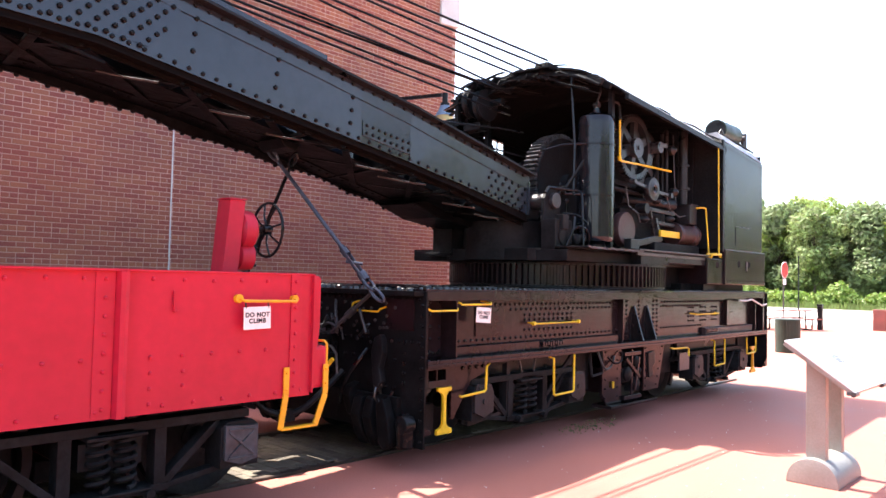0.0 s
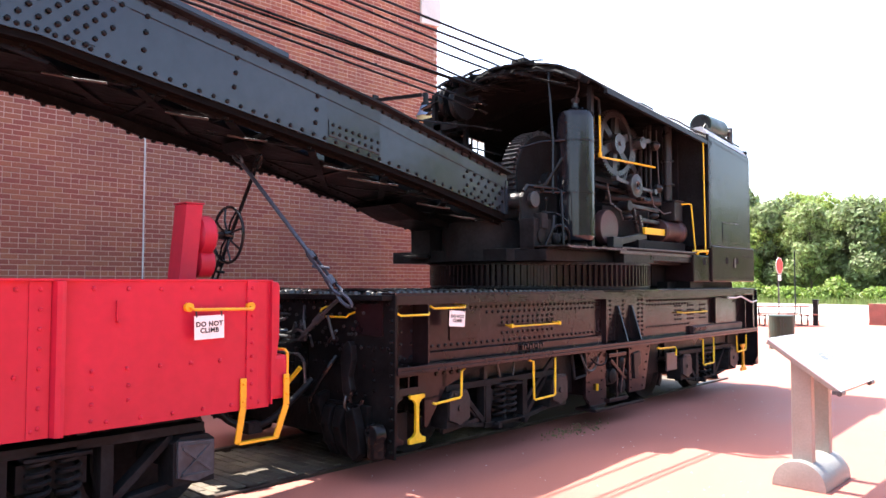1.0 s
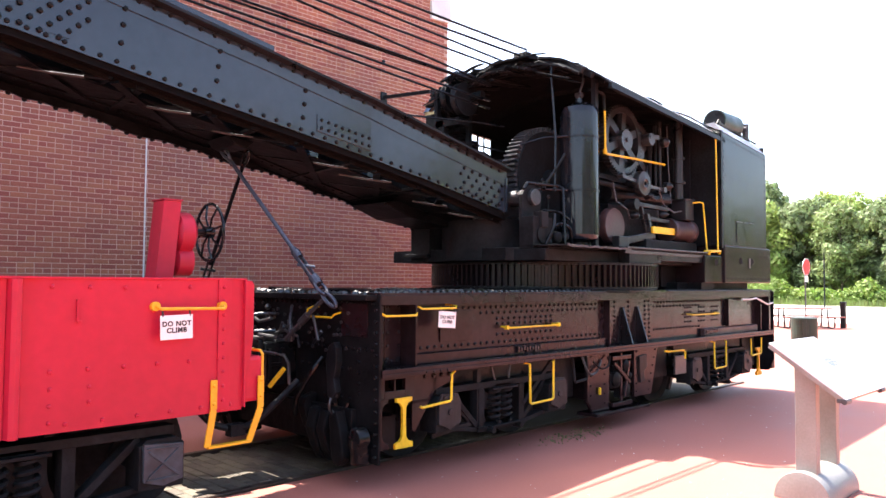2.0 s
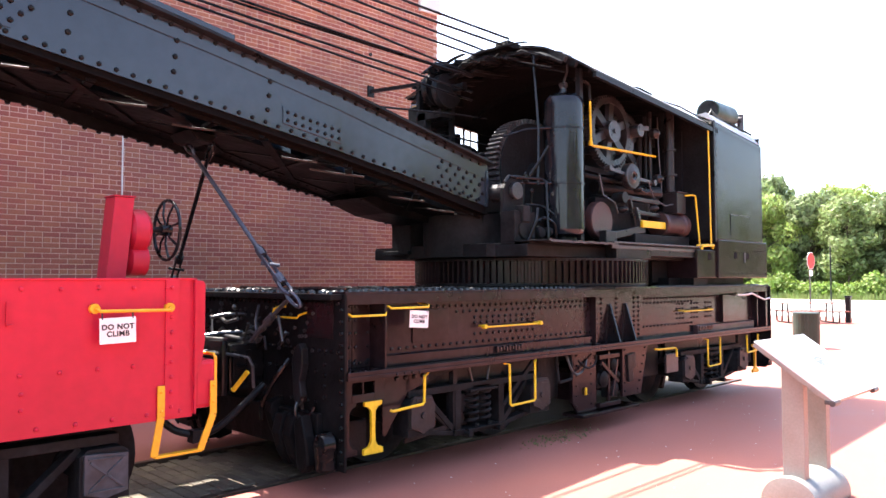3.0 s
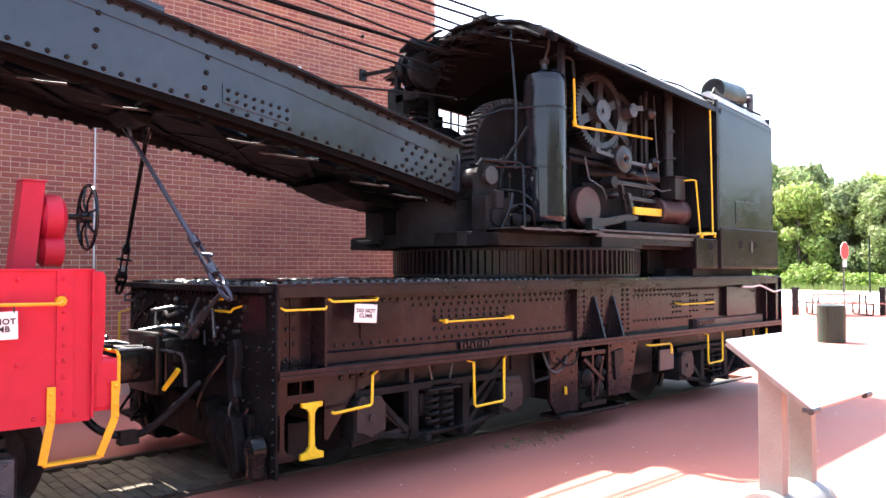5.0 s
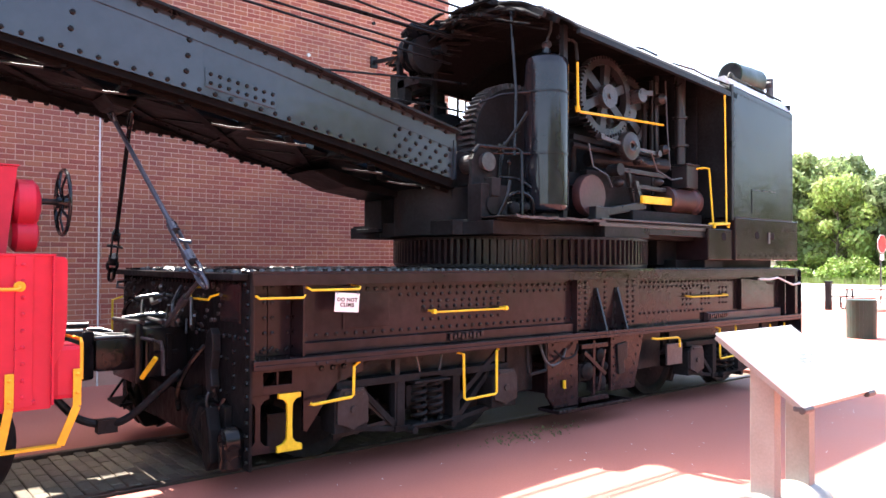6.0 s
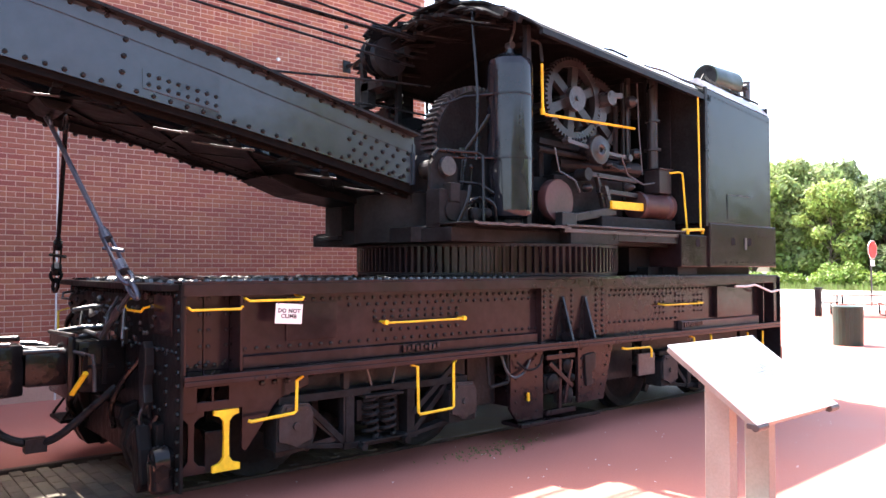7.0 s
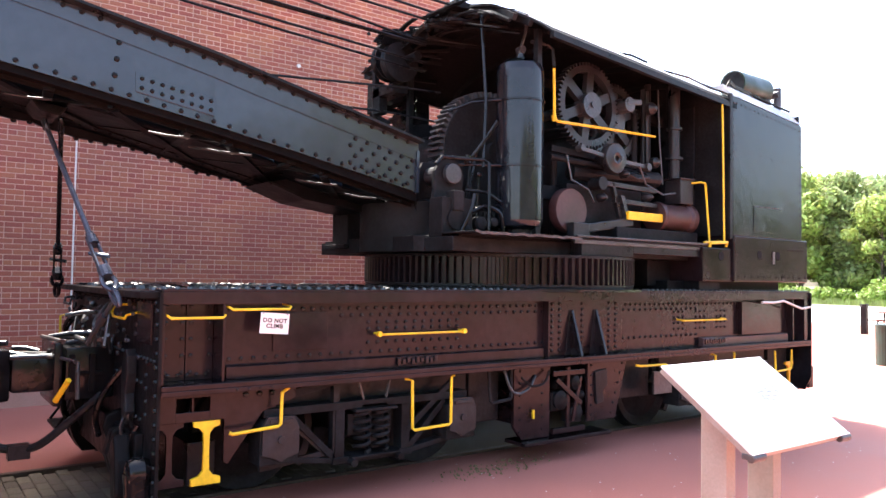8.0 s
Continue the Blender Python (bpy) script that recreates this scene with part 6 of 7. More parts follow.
# Short rods added in the underside slot to imitate glints on the lacing.
for y0, y1, dx in ((-2.35, -1.95, 0.24), (-1.35, -1.15, 0.2), (-0.75, -0.55, 0.25), (0.25, 0.42, 0.2), (0.5, 1.0, 0.22), (1.5, 1.75, 0.24), (2.0, 2.1, 0.2)):
    _, la, _, wa = station(y0)
    _, lb, _, wb = station(y1)
    m = Vector((-1.5 + (wa + wb) / 2 - dx - 0.05, (y0 + y1) / 2, (la + lb) / 2 - 0.08))
    d = Vector((0.55, 0.80, -0.12)) * (0.12 + 0.3 * (y1 - y0))
    part("lacing_glint", Solid().tube([m - d, m - Vector((0, 0, 0.008)), m + d], 0.011, 8), GLINT, boom, smooth=True)
part("hanger_shoe", Solid().prism([(1.55, 2.60), (2.45, 2.40), (2.40, 2.34), (1.75, 2.42), (1.35, 2.56)], "x", -2.2, -1.6), UNDERSHADE, boom, bevel=0.01)
part("hanger_lug", Solid().prism([(-0.62, 3.0), (-0.36, 2.97), (-0.42, 2.90), (-0.55, 2.92)], "x", -1.86, -1.45), UNDERSHADE, boom, bevel=0.01)
# Pale steel lumps added on the far chord for its sunlit glints.
for y, h in ((0.60, 0.25), (1.60, 0.22), (1.75, 0.20), (1.90, 0.25)):
    _, lo, hi, w = station(y)
    k = Solid().lathe([(0.02, 0.0), (0.03, 0.03), (0.022, 0.06), (0.03, 0.09), (0.01, 0.11)], (-1.5 - w - 0.02, y, hi + 0.10), "z", 10).tube([(-1.5 - w - 0.02, y - 0.08, hi + 0.12), (-1.5 - w, y, hi + h - 0.04), (-1.5 - w - 0.02, y + 0.07, hi + 0.12)], 0.012, 6)
    part("chord_glint", k, GLINTSTEEL, boom, "small bright lump added as a glint", smooth=True)
part("head_sheave", Solid().lathe([(0.1, -0.2), (0.38, -0.18), (0.32, -0.1), (0.38, 0.0), (0.32, 0.1), (0.38, 0.18), (0.1, 0.2)], (-1.5, -7.6, 4.45), "x", 32), DARK, boom, smooth=True)


# ---- hold-down rods from boom to deck ----
def link(s, c, d, side, r=0.013, long=0.07, wide=0.04):
    d, side = Vector(d).normalized(), Vector(side).normalized()
    s.tube([Vector(c) + d * long * math.cos(a) + side * wide * math.sin(a) for a in [2 * math.pi * k / 14 for k in range(14)]], r, 6, True)


def tie_rod(top, bottom, label, paint):
    t, b = Vector(top), Vector(bottom)
    d = b - t
    rod = thing("tie_rod", b, label, "tie rod", "rods that hold the boom down")
    s = Solid().cyl(t + d * 0.06, t + d * 0.74, 0.019, 12)
    part("rod", s, paint, rod)
    s = Solid()
    link(s, t + d * 0.03, d, (1, 0, 0), 0.016, 0.085, 0.05)
    part("eye", s, paint, rod, smooth=True)
    s = Solid().cyl(t + d * 0.72, t + d * 0.76, 0.04, 12).cyl(t + d * 0.70, t + d * 0.74, 0.03, 8)
    for o in (-0.028, 0.028):
        s.bar(t + d * 0.74 + Vector((0, o, 0)), t + d * 0.90 + Vector((0, o, 0)), 0.016, 0.03)
    s.cyl(t + d * 0.88, t + d * 0.93, 0.045, 12)
    s.cyl(t + d * 0.82 + Vector((-0.06, -0.05, 0.02)), t + d * 0.82 + Vector((0.05, 0.06, 0)), 0.016, 8)
    part("turnbuckle", s, paint, rod, bevel=0.004)
    s = Solid()
    link(s, t + d * 0.95, d, (0, 1, 0), 0.017, 0.075, 0.045)
    link(s, t + d * 1.02, d, (1, 0.2, 0), 0.017, 0.085, 0.05)
    part("shackle", s, paint, rod, smooth=True)


STEELBLUE = material("worn blue grey steel", (0.060, 0.065, 0.085), 0.33, metal=0.4, vary=0.25, grain=40, stain=6, bump=0.15)
tie_rod((-1.80, -0.49, 2.93), (-0.50, -0.20, 1.56), "worn blue grey steel tie rod with turnbuckle and shackle", STEELBLUE)
tie_rod((-1.50, -0.40, 2.86), (-2.75, -0.20, 1.55), "black steel tie rod with turnbuckle and shackle", GLOSS)

# ---- hoisting cables ----
# x, height at the sheaves, height at the boom's knee, height at the boom's tip
for x, z_house, z_knee, z_tip in ((-1.0, 4.53, 4.62, 4.78), (-1.02, 4.44, 4.51, 4.74), (-1.4, 4.48, 4.73, 5.08), (-1.5, 4.43, 4.60, 4.86), (-1.6, 4.22, 4.68, 5.32),
                                  (-1.6, 4.19, 4.335, 4.74), (-1.58, 4.19, 4.375, 4.76), (-1.6, 4.00, 4.275, 4.80), (-1.6, 3.90, 4.225, 4.78)):
    pts = []
    for k in range(13):
        y = 3.1 - 4.6 * min(1.0, k / 8) - 6.0 * max(0.0, (k - 8) / 4)
        u, v = (3.1 - y) / 4.6, (-1.5 - y) / 6.0
        z = z_house + (z_knee - z_house) * u - 0.03 * u * (1 - u) if k <= 8 else z_knee + (z_tip - z_knee) * v
        pts.append((x, y, z))
    tagged(part("cable", Solid().tube(pts, 0.014, 6), DARK, smooth=True), "taut dark steel hoisting cable above the boom", "cable", "hoisting cables")
for pts in ([(-1.45, 0.9, 3.42), (-1.45, 1.3, 3.52), (-1.45, 2.75, 3.64), (-1.45, 3.2, 3.66)], [(-1.45, 1.3, 3.32), (-1.45, 2.6, 3.36), (-1.45, 3.2, 3.34)]):
    tagged(part("cable", Solid().tube(pts, 0.013, 6), DARK, smooth=True), "short steel cable from boom to hoist drum", "cable", "drum cables")

# ---- warning signs ----
def warning_sign(y, z, x, w, h, lean, label):
    t = thing("warning_sign", (x, y, z - h / 2), label, "sign", "do not climb signs")
    t.matrix_basis = pose(x, y, z - h / 2, lean, 0, 0)
    plate = part("plate", Solid().box(x - 0.002, y - w / 2, z - h / 2, x + 0.002, y + w / 2, z + h / 2), WHITE, None, bevel=0.0008)
    plate.parent, plate.matrix_parent_inverse = t, Matrix.Translation((-x, -y, -(z - h / 2)))
    text = lettering("lettering", "DO NOT\nCLIMB", h * 0.285, pose(0.0032, 0, h / 2, 90, 0, 90), INK, t)
    text.matrix_parent_inverse = Matrix.Identity(4)
    for side in (-0.42, 0.42):
        tie = part("cable_tie", Solid().bar((0.0, w * side, h * 0.94), (-0.004, w * side, h + 0.03), 0.008, 0.008, (1, 0, 0)), INK)
        tie.parent, tie.matrix_parent_inverse = t, Matrix.Identity(4)


warning_sign(-1.777, 1.388, 0.068, 0.215, 0.155, 1.5, "white warning sign with black letters hung on a red car's rail")
warning_sign(0.765, 1.352, -0.028, 0.215, 0.145, -4, "white warning sign with black letters hung on a brown car's rail")

# ---- information panel ----
ip = thing("information_panel", (2.47, 2.42, 0), "silver pedestal information panel with a white sloping face", "information panel")
prof = [(2.265, 0.0)] + [(2.475 + 0.21 * math.cos(radians(a)), 0.02 + 0.205 * math.sin(radians(a))) for a in range(180, -1, -10)] + [(2.685, 0.0)]
part("base", Solid().prism(prof, "y", 2.16, 2.86), ALU, ip, smooth=True, bevel=0.006)
for y in (2.25, 2.71):
    part("post", Solid().prism([(2.40, 0.17), (2.56, 0.17), (2.56, 1.10 - 0.06), (2.40, 1.20 - 0.06)], "y", y, y + 0.085), ALU, ip, bevel=0.006)
nrm = Vector((0.37, 0, 0.55)).normalized()
a, b = Vector((2.295, 0, 1.222)), Vector((2.835, 0, 0.848))
def slab(lo, hi, y0, y1, u0=0.0, u1=1.0):
    p, r = a.lerp(b, u0), a.lerp(b, u1)
    q = [p + nrm * lo, r + nrm * lo, r + nrm * hi, p + nrm * hi]
    return Solid().prism([(v.x, v.z) for v in q], "y", y0, y1)
part("tray", slab(-0.045, -0.012, 2.055, 3.02), ALU, ip, "brushed silver tray", bevel=0.004)
face = part("face", slab(-0.011, 0.0, 2.045, 3.03, -0.01, 1.01), PANELFACE, ip, "white face with pale faded print", bevel=0.002)
for y0, y1, u0, u1 in ((2.06, 3.015, 0.004, 0.016), (2.06, 3.015, 0.984, 0.996), (2.05, 2.058, 0.004, 0.996), (3.017, 3.025, 0.004, 0.996)):
    part("rim_line", slab(0.0005, 0.0015, y0, y1, u0, u1), GREY, face)
s = Solid()
rng = random.Random(3)
for k in range(46):
    u, y = 0.34 + 0.20 * rng.random(), 2.56 + 0.28 * rng.random()
    ln = rng.uniform(0.02, 0.07)
    p = slab(0.001, 0.0016 + 0.00002 * k, y, y + ln, u, u + rng.uniform(0.008, 0.04))
    s.put(p.v, p.f)
part("print", s, GREY, face, "pale grey faded drawing")
for y0, y1 in ((2.04, 2.16), (2.93, 3.04)):
    part("clip", Solid().cyl((2.825, y0, 0.822), (2.825, y1, 0.822), 0.022, 12).box(2.77, y0 + 0.01, 0.81, 2.82, y1 - 0.01, 0.84), STEEL, ip, bevel=0.006)

# ---- wall lamp, conduit and fixings on the brick wall ----
wl = thing("wall_lamp", (WX, 4.77, 5.0), "gooseneck barn lamp with blue grey enamel shade on brick wall", "wall lamp")
part("back_plate", Solid().box(WX, 4.70, 4.95, WX + 0.03, 4.84, 5.15), DARK, wl, bevel=0.006)
part("arm", Solid().bar((WX + 0.02, 4.77, 5.05), (-4.60, 4.92, 5.00), 0.05, 0.06), DARK, wl)
lx, ly, lz2 = -4.52, 4.93, 4.62
part("stem", Solid().cyl((lx, ly, 4.82), (lx, ly, 5.02), 0.05, 14).cyl((lx, ly, 4.78), (lx, ly, 4.84), 0.085, 16), DARK, wl)
part("shade", Solid().lathe([(0.07, 4.80), (0.09, 4.79), (0.12, 4.70), (0.17, 4.62), (0.18, 4.60), (0.17, 4.60), (0.11, 4.70), (0.06, 4.78)], (lx, ly, 0), "z", 24), ENAMEL, wl, smooth=True)
part("bulb_glass", Solid().lathe([(0.05, 4.50), (0.14, 4.52), (0.155, 4.60), (0.11, 4.68)], (lx, ly, 0), "z", 20), CREAM, wl, "cream glass bowl", smooth=True)
tagged(part("conduit", Solid().cyl((WX + 0.012, 0.42, 0.0), (WX + 0.012, 0.42, 4.6), 0.012, 8), STONE), "thin pale conduit running up the brick wall", "conduit")
for y, z in ((4.76, 5.72), (3.52, 4.95)):
    tagged(part("wall_anchor", Solid().cyl((WX, y, z), (WX + 0.03, y, z), 0.03, 10), DARK if y > 4 else STONE), "small round anchor set in the brick wall", "wall anchor")

# ---- plaza furniture ----
tc = thing("trash_can", (-2.1, 15.45, 0), "dark green round slatted trash can in the sun", "trash can")
part("liner", Solid().lathe([(0.24, 0.03), (0.26, 0.04), (0.27, 0.80), (0.25, 0.80)], (-2.1, 15.45, 0), "z", 24), GREEN, tc)
part("rim", Solid().lathe([(0.28, 0.80), (0.31, 0.80), (0.31, 0.85), (0.28, 0.86)], (-2.1, 15.45, 0), "z", 28), GREEN, tc)
part("foot_ring", Solid().lathe([(0.27, 0.0), (0.30, 0.0), (0.30, 0.05), (0.27, 0.05)], (-2.1, 15.45, 0), "z", 28), GREEN, tc)
for k in range(26):
    a0 = 2 * math.pi * k / 26
    c, sn = math.cos(a0), math.sin(a0)
    part("slat", Solid().bar((-2.1 + 0.29 * c, 15.45 + 0.29 * sn, 0.04), (-2.1 + 0.30 * c, 15.45 + 0.30 * sn, 0.82), 0.0705, 0.012, (-c, -sn, 0)), GREEN, tc)


def picnic_table():
    t = thing("picnic_table", (0, 0, 0), "red brown picnic table with attached benches on steel legs", "picnic table")
    for k in range(5):
        part("plank", Solid().box(-0.9, -0.36 + k * 0.145, 0.73, 0.9, -0.225 + k * 0.145, 0.77), WOODRED, t, bevel=0.006)
    for sgn in (-1, 1):
        for k in range(2):
            part("bench_plank", Solid().box(-0.9, sgn * 0.72 - 0.14 + k * 0.145, 0.43, 0.9, sgn * 0.72 - 0.005 + k * 0.145, 0.47), WOODRED, t, bevel=0.006)
    for x in (-0.62, 0.62):
        lg = Solid().tube([(x, -0.75, 0.42), (x, -0.72, 0.06), (x, -0.6, 0.03), (x, 0.6, 0.03), (x, 0.72, 0.06), (x, 0.75, 0.42)], 0.025)
        lg.tube([(x, -0.2, 0.72), (x, -0.28, 0.04)], 0.025).tube([(x, 0.2, 0.72), (x, 0.28, 0.04)], 0.025).bar((x, -0.78, 0.41), (x, 0.78, 0.41), 0.04, 0.03)
        part("leg_frame", lg, DARK, t, smooth=True)
    return t


pt = picnic_table()
pt.matrix_basis = pose(-5.85, 26.15, 0, 0, 0, 45)
pt.scale = (1.35, 1.0, 1.0)
for x, y in ((-6.95, 25.05), (-4.75, 27.25)):
    bl = thing("bollard", (x, y, 0), "dark square bollard post with a cap", "bollard", "plaza bollards")
    part("shaft", Solid().box(x - 0.09, y - 0.09, 0, x + 0.09, y + 0.09, 0.95), DARK, bl, bevel=0.01)
    part("cap", Solid().box(x - 0.11, y - 0.11, 0.951, x + 0.11, y + 0.11, 1.02), DARK, bl, bevel=0.02)
pl = thing("planter", (-2.7, 29.6, 0), "square red brown planter box with low plants", "planter")
part("box", Solid().box(-3.3, 29.0, 0, -2.1, 30.2, 0.85), WOODRED, pl, bevel=0.02)
part("soil", Solid().box(-3.2, 29.1, 0.851, -2.2, 30.1, 0.87), EARTH, pl)

st = thing("stop_sign", (-7.24, 30.5, 0), "red octagonal stop sign on a thin post", "stop sign")
part("post", Solid().bar((-7.24, 30.5, -0.05), (-7.24, 30.52, 2.80), 0.05, 0.05, (1, 0, 0)), STEEL, st)
octo = [(-7.24 + 0.40 * math.cos(radians(22.5 + 45 * k)), 2.44 + 0.40 * math.sin(radians(22.5 + 45 * k))) for k in range(8)]
part("plate", Solid().prism(octo, "y", 30.45, 30.462), WHITE, st)
part("face", Solid().prism([(-7.24 + (p + 7.24) * 0.93, 2.44 + (r - 2.44) * 0.93) for p, r in octo], "y", 30.444, 30.449), SIGNRED, st)
part("sub_plate", Solid().box(-7.40, 30.45, 1.78, -7.08, 30.462, 2.03), WHITE, st)
st.matrix_basis = pose(-7.24, 30.5, 0, 0, 0, 86)
tagged(part("utility_post", Solid().cyl((-13.9, 53.6, -0.05), (-13.9, 53.6, 4.0), 0.05, 8), DARK), "thin dark metal post by the road", "post")
hy = thing("fire_hydrant", (-29.5, 56, 0), "small red fire hydrant in the grass", "fire hydrant")
part("barrel", Solid().lathe([(0.2, -0.06), (0.2, 0.05), (0.14, 0.06), (0.14, 0.6), (0.18, 0.62), (0.12, 0.78), (0.03, 0.85)], (-29.5, 56, 0), "z", 16), SIGNRED, hy, smooth=True)
part("outlet", Solid().cyl((-29.75, 56, 0.48), (-29.25, 56, 0.48), 0.07, 10), SIGNRED, hy)


# ---- trees, bushes and grass ----
def leaves(count, lobes, size, seed, zmin=0.3):
    """Many small bent leaf clumps spread through a set of lobes (centre, radii)."""
    g = np.random.default_rng(seed)
    v, f = [], []
    weight = np.array([r[0] * r[1] * r[2] for _, r in lobes]) ** 0.7
    pick = g.choice(len(lobes), count, p=weight / weight.sum())
    for k in pick:
        c, r = lobes[k]
        d = g.normal(size=3)
        d /= np.linalg.norm(d)
        p = np.array(c) + d * np.array(r) * g.uniform(0.55, 1.08)
        if p[2] < zmin:
            continue
        n = d + g.normal(scale=0.6, size=3)
        n /= np.linalg.norm(n)
        t = np.cross(n, g.normal(size=3))
        t /= np.linalg.norm(t) + 1e-6
        b = np.cross(n, t)
        s = size * g.uniform(0.5, 1.35)
        o = len(v)
        v += [tuple(p - t * s), tuple(p - b * s * 0.5 + n * s * 0.15), tuple(p + t * s), tuple(p + b * s * 0.5 + n * s * 0.15)]
        f.append((o, o + 1, o + 2, o + 3))
    sol = Solid()
    sol.v, sol.f = v, f
    return sol


def flat_part(name, sol, mat, parent, label="", kind=""):
    me = bpy.data.meshes.new(name)
    me.from_pydata(sol.v, [], sol.f)
    me.materials.append(mat)
    ob = new(name, me)
    if parent:
        ob.parent = parent
        ob.matrix_parent_inverse = parent.matrix_basis.inverted()
    return tagged(ob, label=label, kind=kind)


def tree(height, spread, seed, mat, count):
    g = random.Random(seed)
    t = thing("tree", (0, 0, 0), "leafy green roadside tree with an uneven crown", "tree", "trees beyond the road")
    trunk = Solid()
    pts = [Vector((0, 0, -0.1)), Vector((0.05, 0.03, height * 0.2)), Vector((-0.06, 0.05, height * 0.45)), Vector((0.05, -0.04, height * 0.8))]
    for k in range(3):
        trunk.cyl(pts[k], pts[k + 1], 0.16 - 0.04 * k, 8, 0.12 - 0.04 * k)
    lobes = []
    for k in range(26):
        a0, z = g.uniform(0, 6.283), height * (0.16 + 0.78 * (k + 0.5) / 26)
        out = spread * (0.35 + 0.65 * math.sin(math.pi * min(1, 0.22 + (z / height) * 0.78))) * g.uniform(0.3, 0.85)
        c = (out * math.cos(a0), out * math.sin(a0), z)
        r = spread * g.uniform(0.18, 0.44)
        lobes.append((c, (r, r, r * g.uniform(0.6, 0.95))))
        trunk.cyl((0, 0, max(0.5, z - height * 0.14)), c, 0.05, 6, 0.02)
    lobes.append(((0, 0, height * 0.93), (spread * 0.3, spread * 0.3, height * 0.08)))
    part("trunk", trunk, BARK, t)
    flat_part("crown", leaves(count, lobes, 0.21, seed), mat, t)
    return t


kinds = [tree(9.3, 3.2, 21, LEAF, 8200), tree(8.0, 3.0, 22, LEAFDARK, 7600), tree(8.6, 3.4, 23, LEAFBRIGHT, 8200)]
# Trees from x = 14 on are unseen, added to darken the crane's reflections.
places = [(-16.5, 66), (-20.3, 68.5), (-24.0, 66.5), (-28.0, 69.0), (-12.5, 67.5), (-31.5, 67.0), (-35.5, 69.5), (-8.0, 68.0), (-3.0, 67.0), (-40.0, 68.0), (-46, 67), (-18.4, 73), (-22.2, 74), (-26.0, 74), (-14.2, 74), (-30.0, 74), (-10, 75), (-33.5, 75), (-6, 75), (-51, 70), (2, 69), (8, 68),
          (-14.6, 69.5), (-18.2, 70), (-22.4, 71), (-26.2, 70.5), (-10.4, 70), (14, 67), (20, 69), (26, 66), (32, 68), (38, 67), (44, 69), (50, 66), (56, 68), (62, 67), (68, 69),
          (37, 60), (39, 54), (36, 48), (38, 42), (40, 36), (37, 30), (39, 24), (36, 18), (38, 12), (40, 6), (37, 0), (39, -6), (36, -12), (38, -18), (40, -25)]
heights = (9.3, 8.0, 8.6)
for k, (x, y) in enumerate(places):
    src = kinds[k % 3]
    m = pose(x, y, -0.06, 0, 0, 77 * k)
    tall = (9.2 + 0.32 * max(0.0, -x - 21)) * (0.96, 1.04, 0.90, 1.06, 0.98)[k % 5] * (1.0 if y < 72 else 1.05)
    # The unseen row behind the camera is taller, to reach higher in reflections.
    if x > 30 and y < 62:
        tall *= 1.25
    sc = min(12.5, tall) / heights[k % 3]
    if k < 3:
        src.matrix_basis = m
        src.scale = (sc, sc, sc)
    else:
        copy_thing(src, m).scale = (sc, sc, sc)


def bush(w, h, seed, mat, count):
    g = random.Random(seed)
    t = thing("bush", (0, 0, 0), "bright yellow green bush in the sun", "bush", "bushes along the road")
    lobes = [((g.uniform(-w, w) * 0.7, g.uniform(-w, w) * 0.4, h * g.uniform(0.2, 0.62)), (w * 0.42, w * 0.4, h * 0.38)) for _ in range(9)]
    stem = Solid()
    for c, _ in lobes:
        stem.cyl((0, 0, -0.05), c, 0.03, 5, 0.01)
    part("stem", stem, BARK, t)
    flat_part("foliage", leaves(count, lobes, 0.16, seed, 0.02), mat, t)
    return t


bk = [bush(2.2, 2.3, 31, BUSHLEAF, 2600), bush(1.6, 1.5, 32, BUSHLEAF, 1800)]
for k, (x, y) in enumerate([(-18.6, 58.8), (-15.8, 58.2), (-21.6, 59.6), (-24.6, 59.0), (-12.6, 58.6), (-28.0, 59.8), (-32, 59.2), (-9.5, 58.8), (-36, 60), (-5.5, 59)]):
    m = pose(x, y, -0.06, 0, 0, 61 * k)
    if k < 2:
        bk[k].matrix_basis = m
    else:
        copy_thing(bk[k % 2], m)
g = np.random.default_rng(5)
sol = Solid()
for k in range(9000):
    x, y = g.uniform(-48, 6), 54.3 + 9 * g.random() ** 1.5
    hgt, lean = g.uniform(0.2, 0.7), g.normal(scale=0.12, size=2)
    o = len(sol.v)
    sol.v += [(x - 0.07, y, -0.06), (x + 0.07, y + 0.02, -0.06), (x + lean[0], y + lean[1], hgt)]
    sol.f.append((o, o + 1, o + 2))
tagged(flat_part("grass", sol, GRASS, None), "tall sunlit roadside grass", "grass", kind="stuff")
sol = Solid()
for k in range(110):
    x, y = -0.19 + g.normal(scale=0.10), 2.95 + g.normal(scale=0.38)
    o = len(sol.v)
    s2 = g.uniform(0.006, 0.014)
    sol.v += [(x - s2, y, 0.001), (x + s2, y + s2, 0.001), (x + g.normal(scale=0.01), y, g.uniform(0.008, 0.03))]
    sol.f.append((o, o + 1, o + 2))
tagged(flat_part("weeds", sol, MOSS, None), "low green weeds in the paving beside the track", "weeds", kind="stuff")

sol = Solid()
for k in range(150):
    x, y = g.uniform(-0.5, 2.6), g.uniform(-1.5, 7.5)
    o = len(sol.v)
    a0, s2 = g.uniform(0, 6.28), g.uniform(0.004, 0.013)
    sol.v += [(x + s2 * math.cos(a0), y + s2 * math.sin(a0), 0.002), (x - s2 * math.sin(a0), y + s2 * math.cos(a0), 0.006), (x - s2 * math.cos(a0), y - s2 * math.sin(a0), 0.002), (x + s2 * 0.5 * math.sin(a0), y - s2 * 0.5 * math.cos(a0), 0.005)]
    sol.f.append((o, o + 1, o + 2, o + 3))
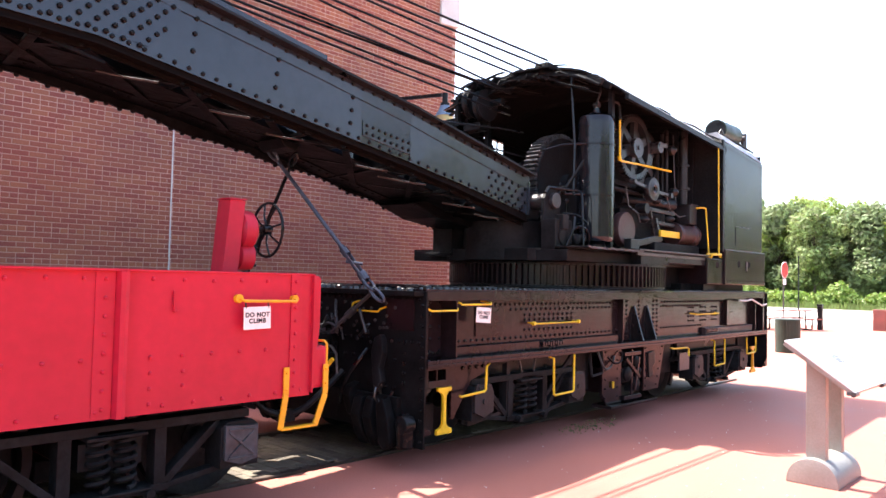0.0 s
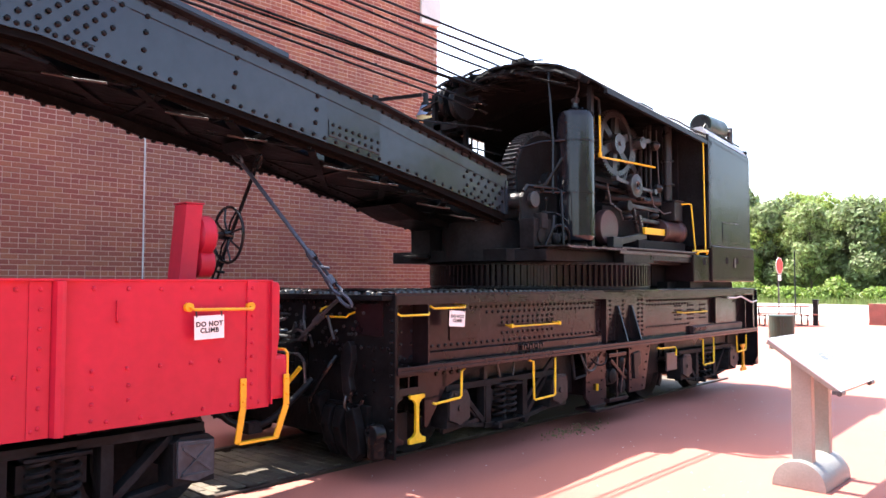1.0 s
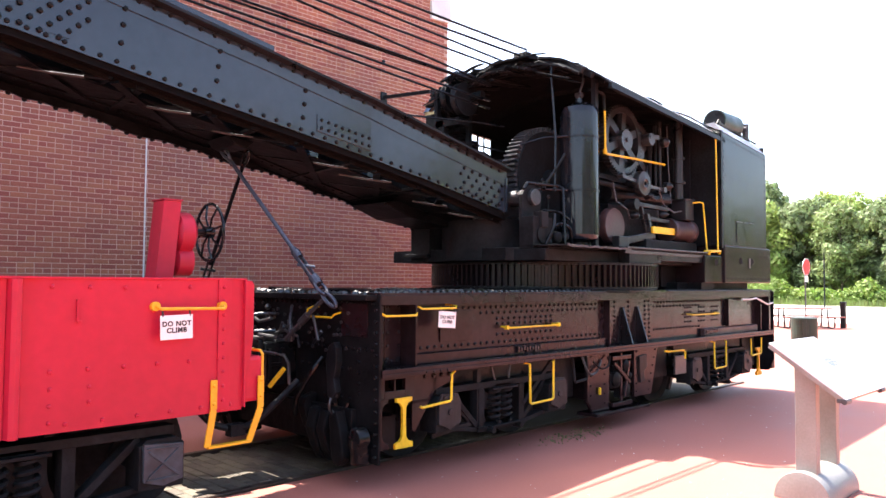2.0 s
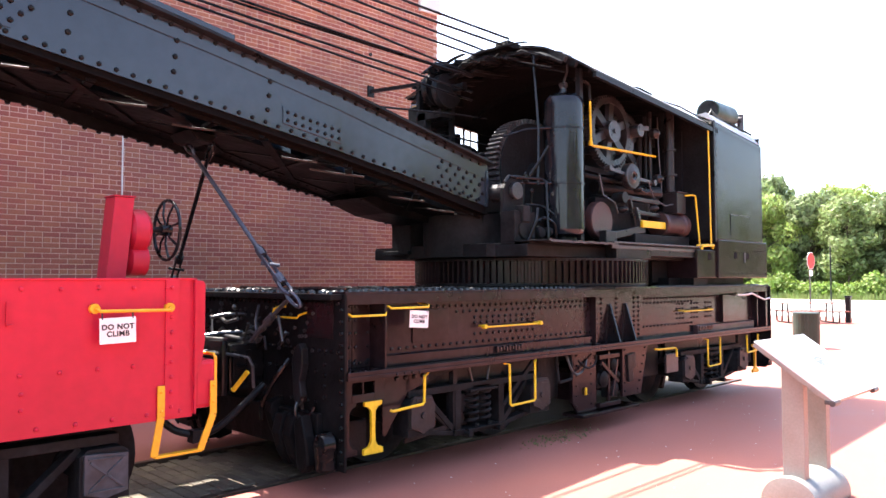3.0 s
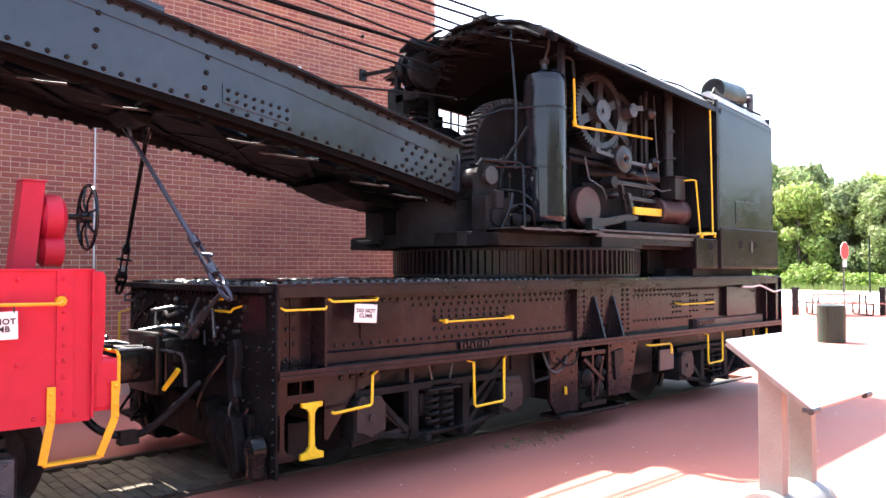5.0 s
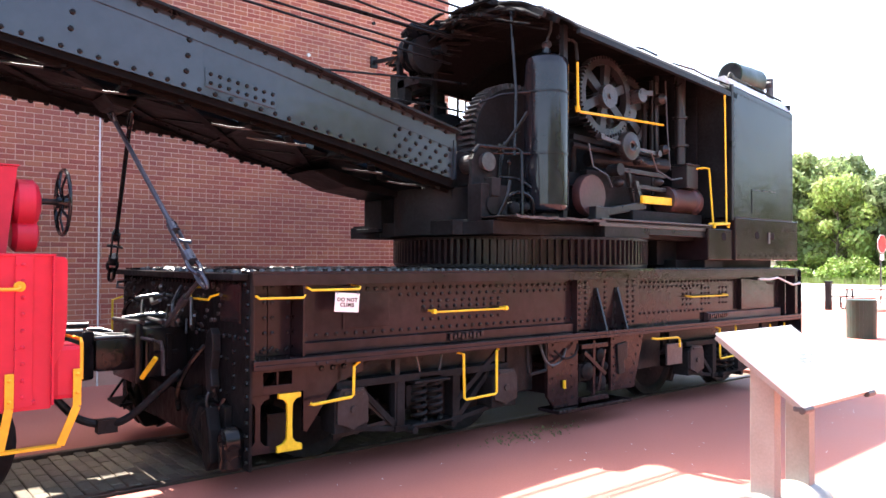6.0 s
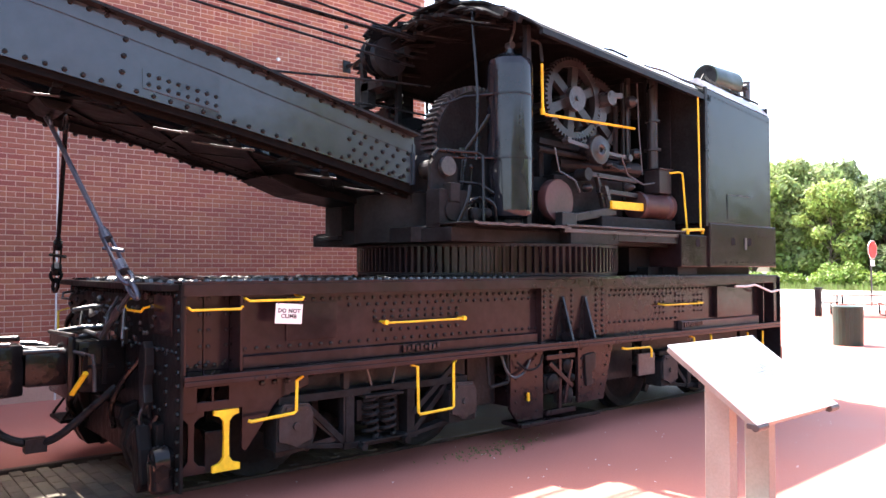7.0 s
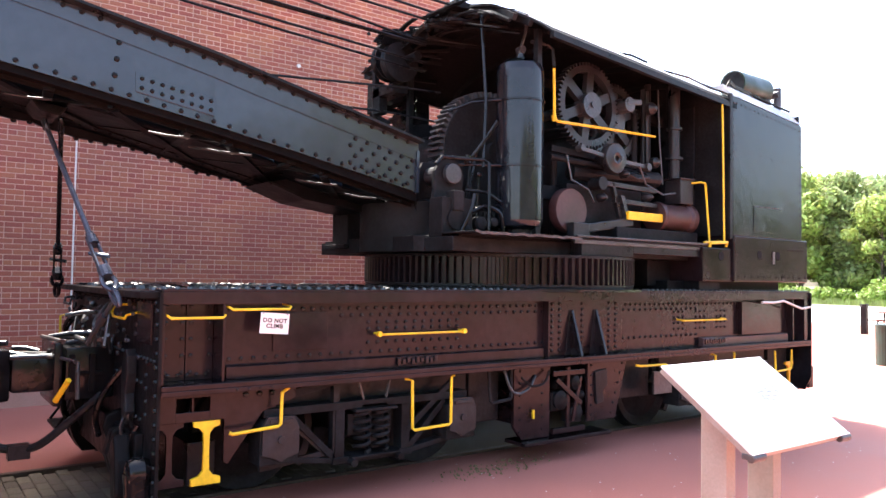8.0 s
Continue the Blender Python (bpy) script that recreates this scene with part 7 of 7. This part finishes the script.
tagged(flat_part("litter", sol, STONE, None), "small pale leaf crumbs scattered on the paving", "litter", kind="stuff")

# ---- bricks, pavers ----
def brick_mesh(name, w, h, d, mat, c=0.004):
    me = bpy.data.meshes.new(name)
    vs = [(-d, -w / 2, -h / 2), (-d, w / 2, -h / 2), (-d, w / 2, h / 2), (-d, -w / 2, h / 2), (-c, -w / 2, -h / 2), (-c, w / 2, -h / 2), (-c, w / 2, h / 2), (-c, -w / 2, h / 2),
          (0, -w / 2 + c, -h / 2 + c), (0, w / 2 - c, -h / 2 + c), (0, w / 2 - c, h / 2 - c), (0, -w / 2 + c, h / 2 - c)]
    fs = [(0, 1, 5, 4), (1, 2, 6, 5), (2, 3, 7, 6), (3, 0, 4, 7), (4, 5, 9, 8), (5, 6, 10, 9), (6, 7, 11, 10), (7, 4, 8, 11), (8, 9, 10, 11)]
    me.from_pydata(vs, [], fs)
    me.materials.append(mat)
    return me


COURSE, LONG, SHORT = 0.0677, 0.2032, 0.1016
full, half = brick_mesh("brick", LONG - 0.011, COURSE - 0.012, 0.014, BRICK1), brick_mesh("brick_header", SHORT - 0.011, COURSE - 0.012, 0.014, BRICK1)
fv = {True: np.array([v.co[:] for v in full.vertices]), False: np.array([v.co[:] for v in half.vertices])}
ff = [tuple(p.vertices) for p in full.polygons]
rest_v, rest_f, count = [], [], 0
g = np.random.default_rng(9)
rows = int(WTOP / COURSE)
for r in range(rows):
    z = (r + 0.5) * COURSE
    header = r % 6 == 2
    step_w = SHORT if header else LONG
    y = WY - step_w / 2 - (0 if header else (LONG / 2 if r % 2 else 0))
    while y > -4.5:
        p = np.array((WX + g.uniform(-0.0015, 0.0015), y, z))
        if 1.70 < z < 2.6 and -0.3 < y < 4.0 and count < 300 and not header:
            ob = new("brick", full)
            ob.parent, ob.location = wall_side, p
            count += 1
        elif z > 0.2:
            o = len(rest_v)
            rest_v += [tuple(q) for q in fv[not header] + p]
            rest_f += [tuple(o + i for i in q) for q in ff]
        y -= step_w
me = bpy.data.meshes.new("bricks")
me.from_pydata(rest_v, [], rest_f)
me.materials.append(BRICK)
ob = new("bricks", me)
ob.parent = wall_side
tagged(ob, kind="stuff")

pm = bpy.data.meshes.new("paver")
w, h, d, c = 0.195, 0.095, 0.06, 0.006
vs = [(-w / 2, -h / 2, -d), (w / 2, -h / 2, -d), (w / 2, h / 2, -d), (-w / 2, h / 2, -d), (-w / 2, -h / 2, -c), (w / 2, -h / 2, -c), (w / 2, h / 2, -c), (-w / 2, h / 2, -c),
      (-w / 2 + c, -h / 2 + c, 0), (w / 2 - c, -h / 2 + c, 0), (w / 2 - c, h / 2 - c, 0), (-w / 2 + c, h / 2 - c, 0)]
pm.from_pydata(vs, [], [(0, 1, 5, 4), (1, 2, 6, 5), (2, 3, 7, 6), (3, 0, 4, 7), (4, 5, 9, 8), (5, 6, 10, 9), (6, 7, 11, 10), (7, 4, 8, 11), (8, 9, 10, 11)])
pm.materials.append(PAVER)
pv = np.array(vs)
rest_v, rest_f, count = [], [], 0
pf = [tuple(p.vertices) for p in pm.polygons]
PAVER2 = material("weathered brown pavers", (0.125, 0.102, 0.074), 0.85, vary=0.22, grain=60, stain=2, bump=0.5, random_by="island")
for i in range(-32, 30):
    for j in range(7):
        y = i * 0.1005
        x = -2.13 + 0.2005 * (j + (0.5 if i % 2 else 0.0))
        if x > -0.88:
            continue
        z = -0.004 + g.uniform(-0.004, 0.003)
        if -2.6 < y < 1.2 and count < 300:
            ob = new("paver", pm)
            ob.parent, ob.location = bed, (x, y, z)
            count += 1
        else:
            o = len(rest_v)
            rest_v += [tuple(q) for q in pv + np.array((x, y, z))]
            rest_f += [tuple(o + k for k in q) for q in pf]
me = bpy.data.meshes.new("pavers")
me.from_pydata(rest_v, [], rest_f)
me.materials.append(PAVER2)
ob = new("pavers", me)
ob.parent = bed
tagged(ob, kind="stuff")
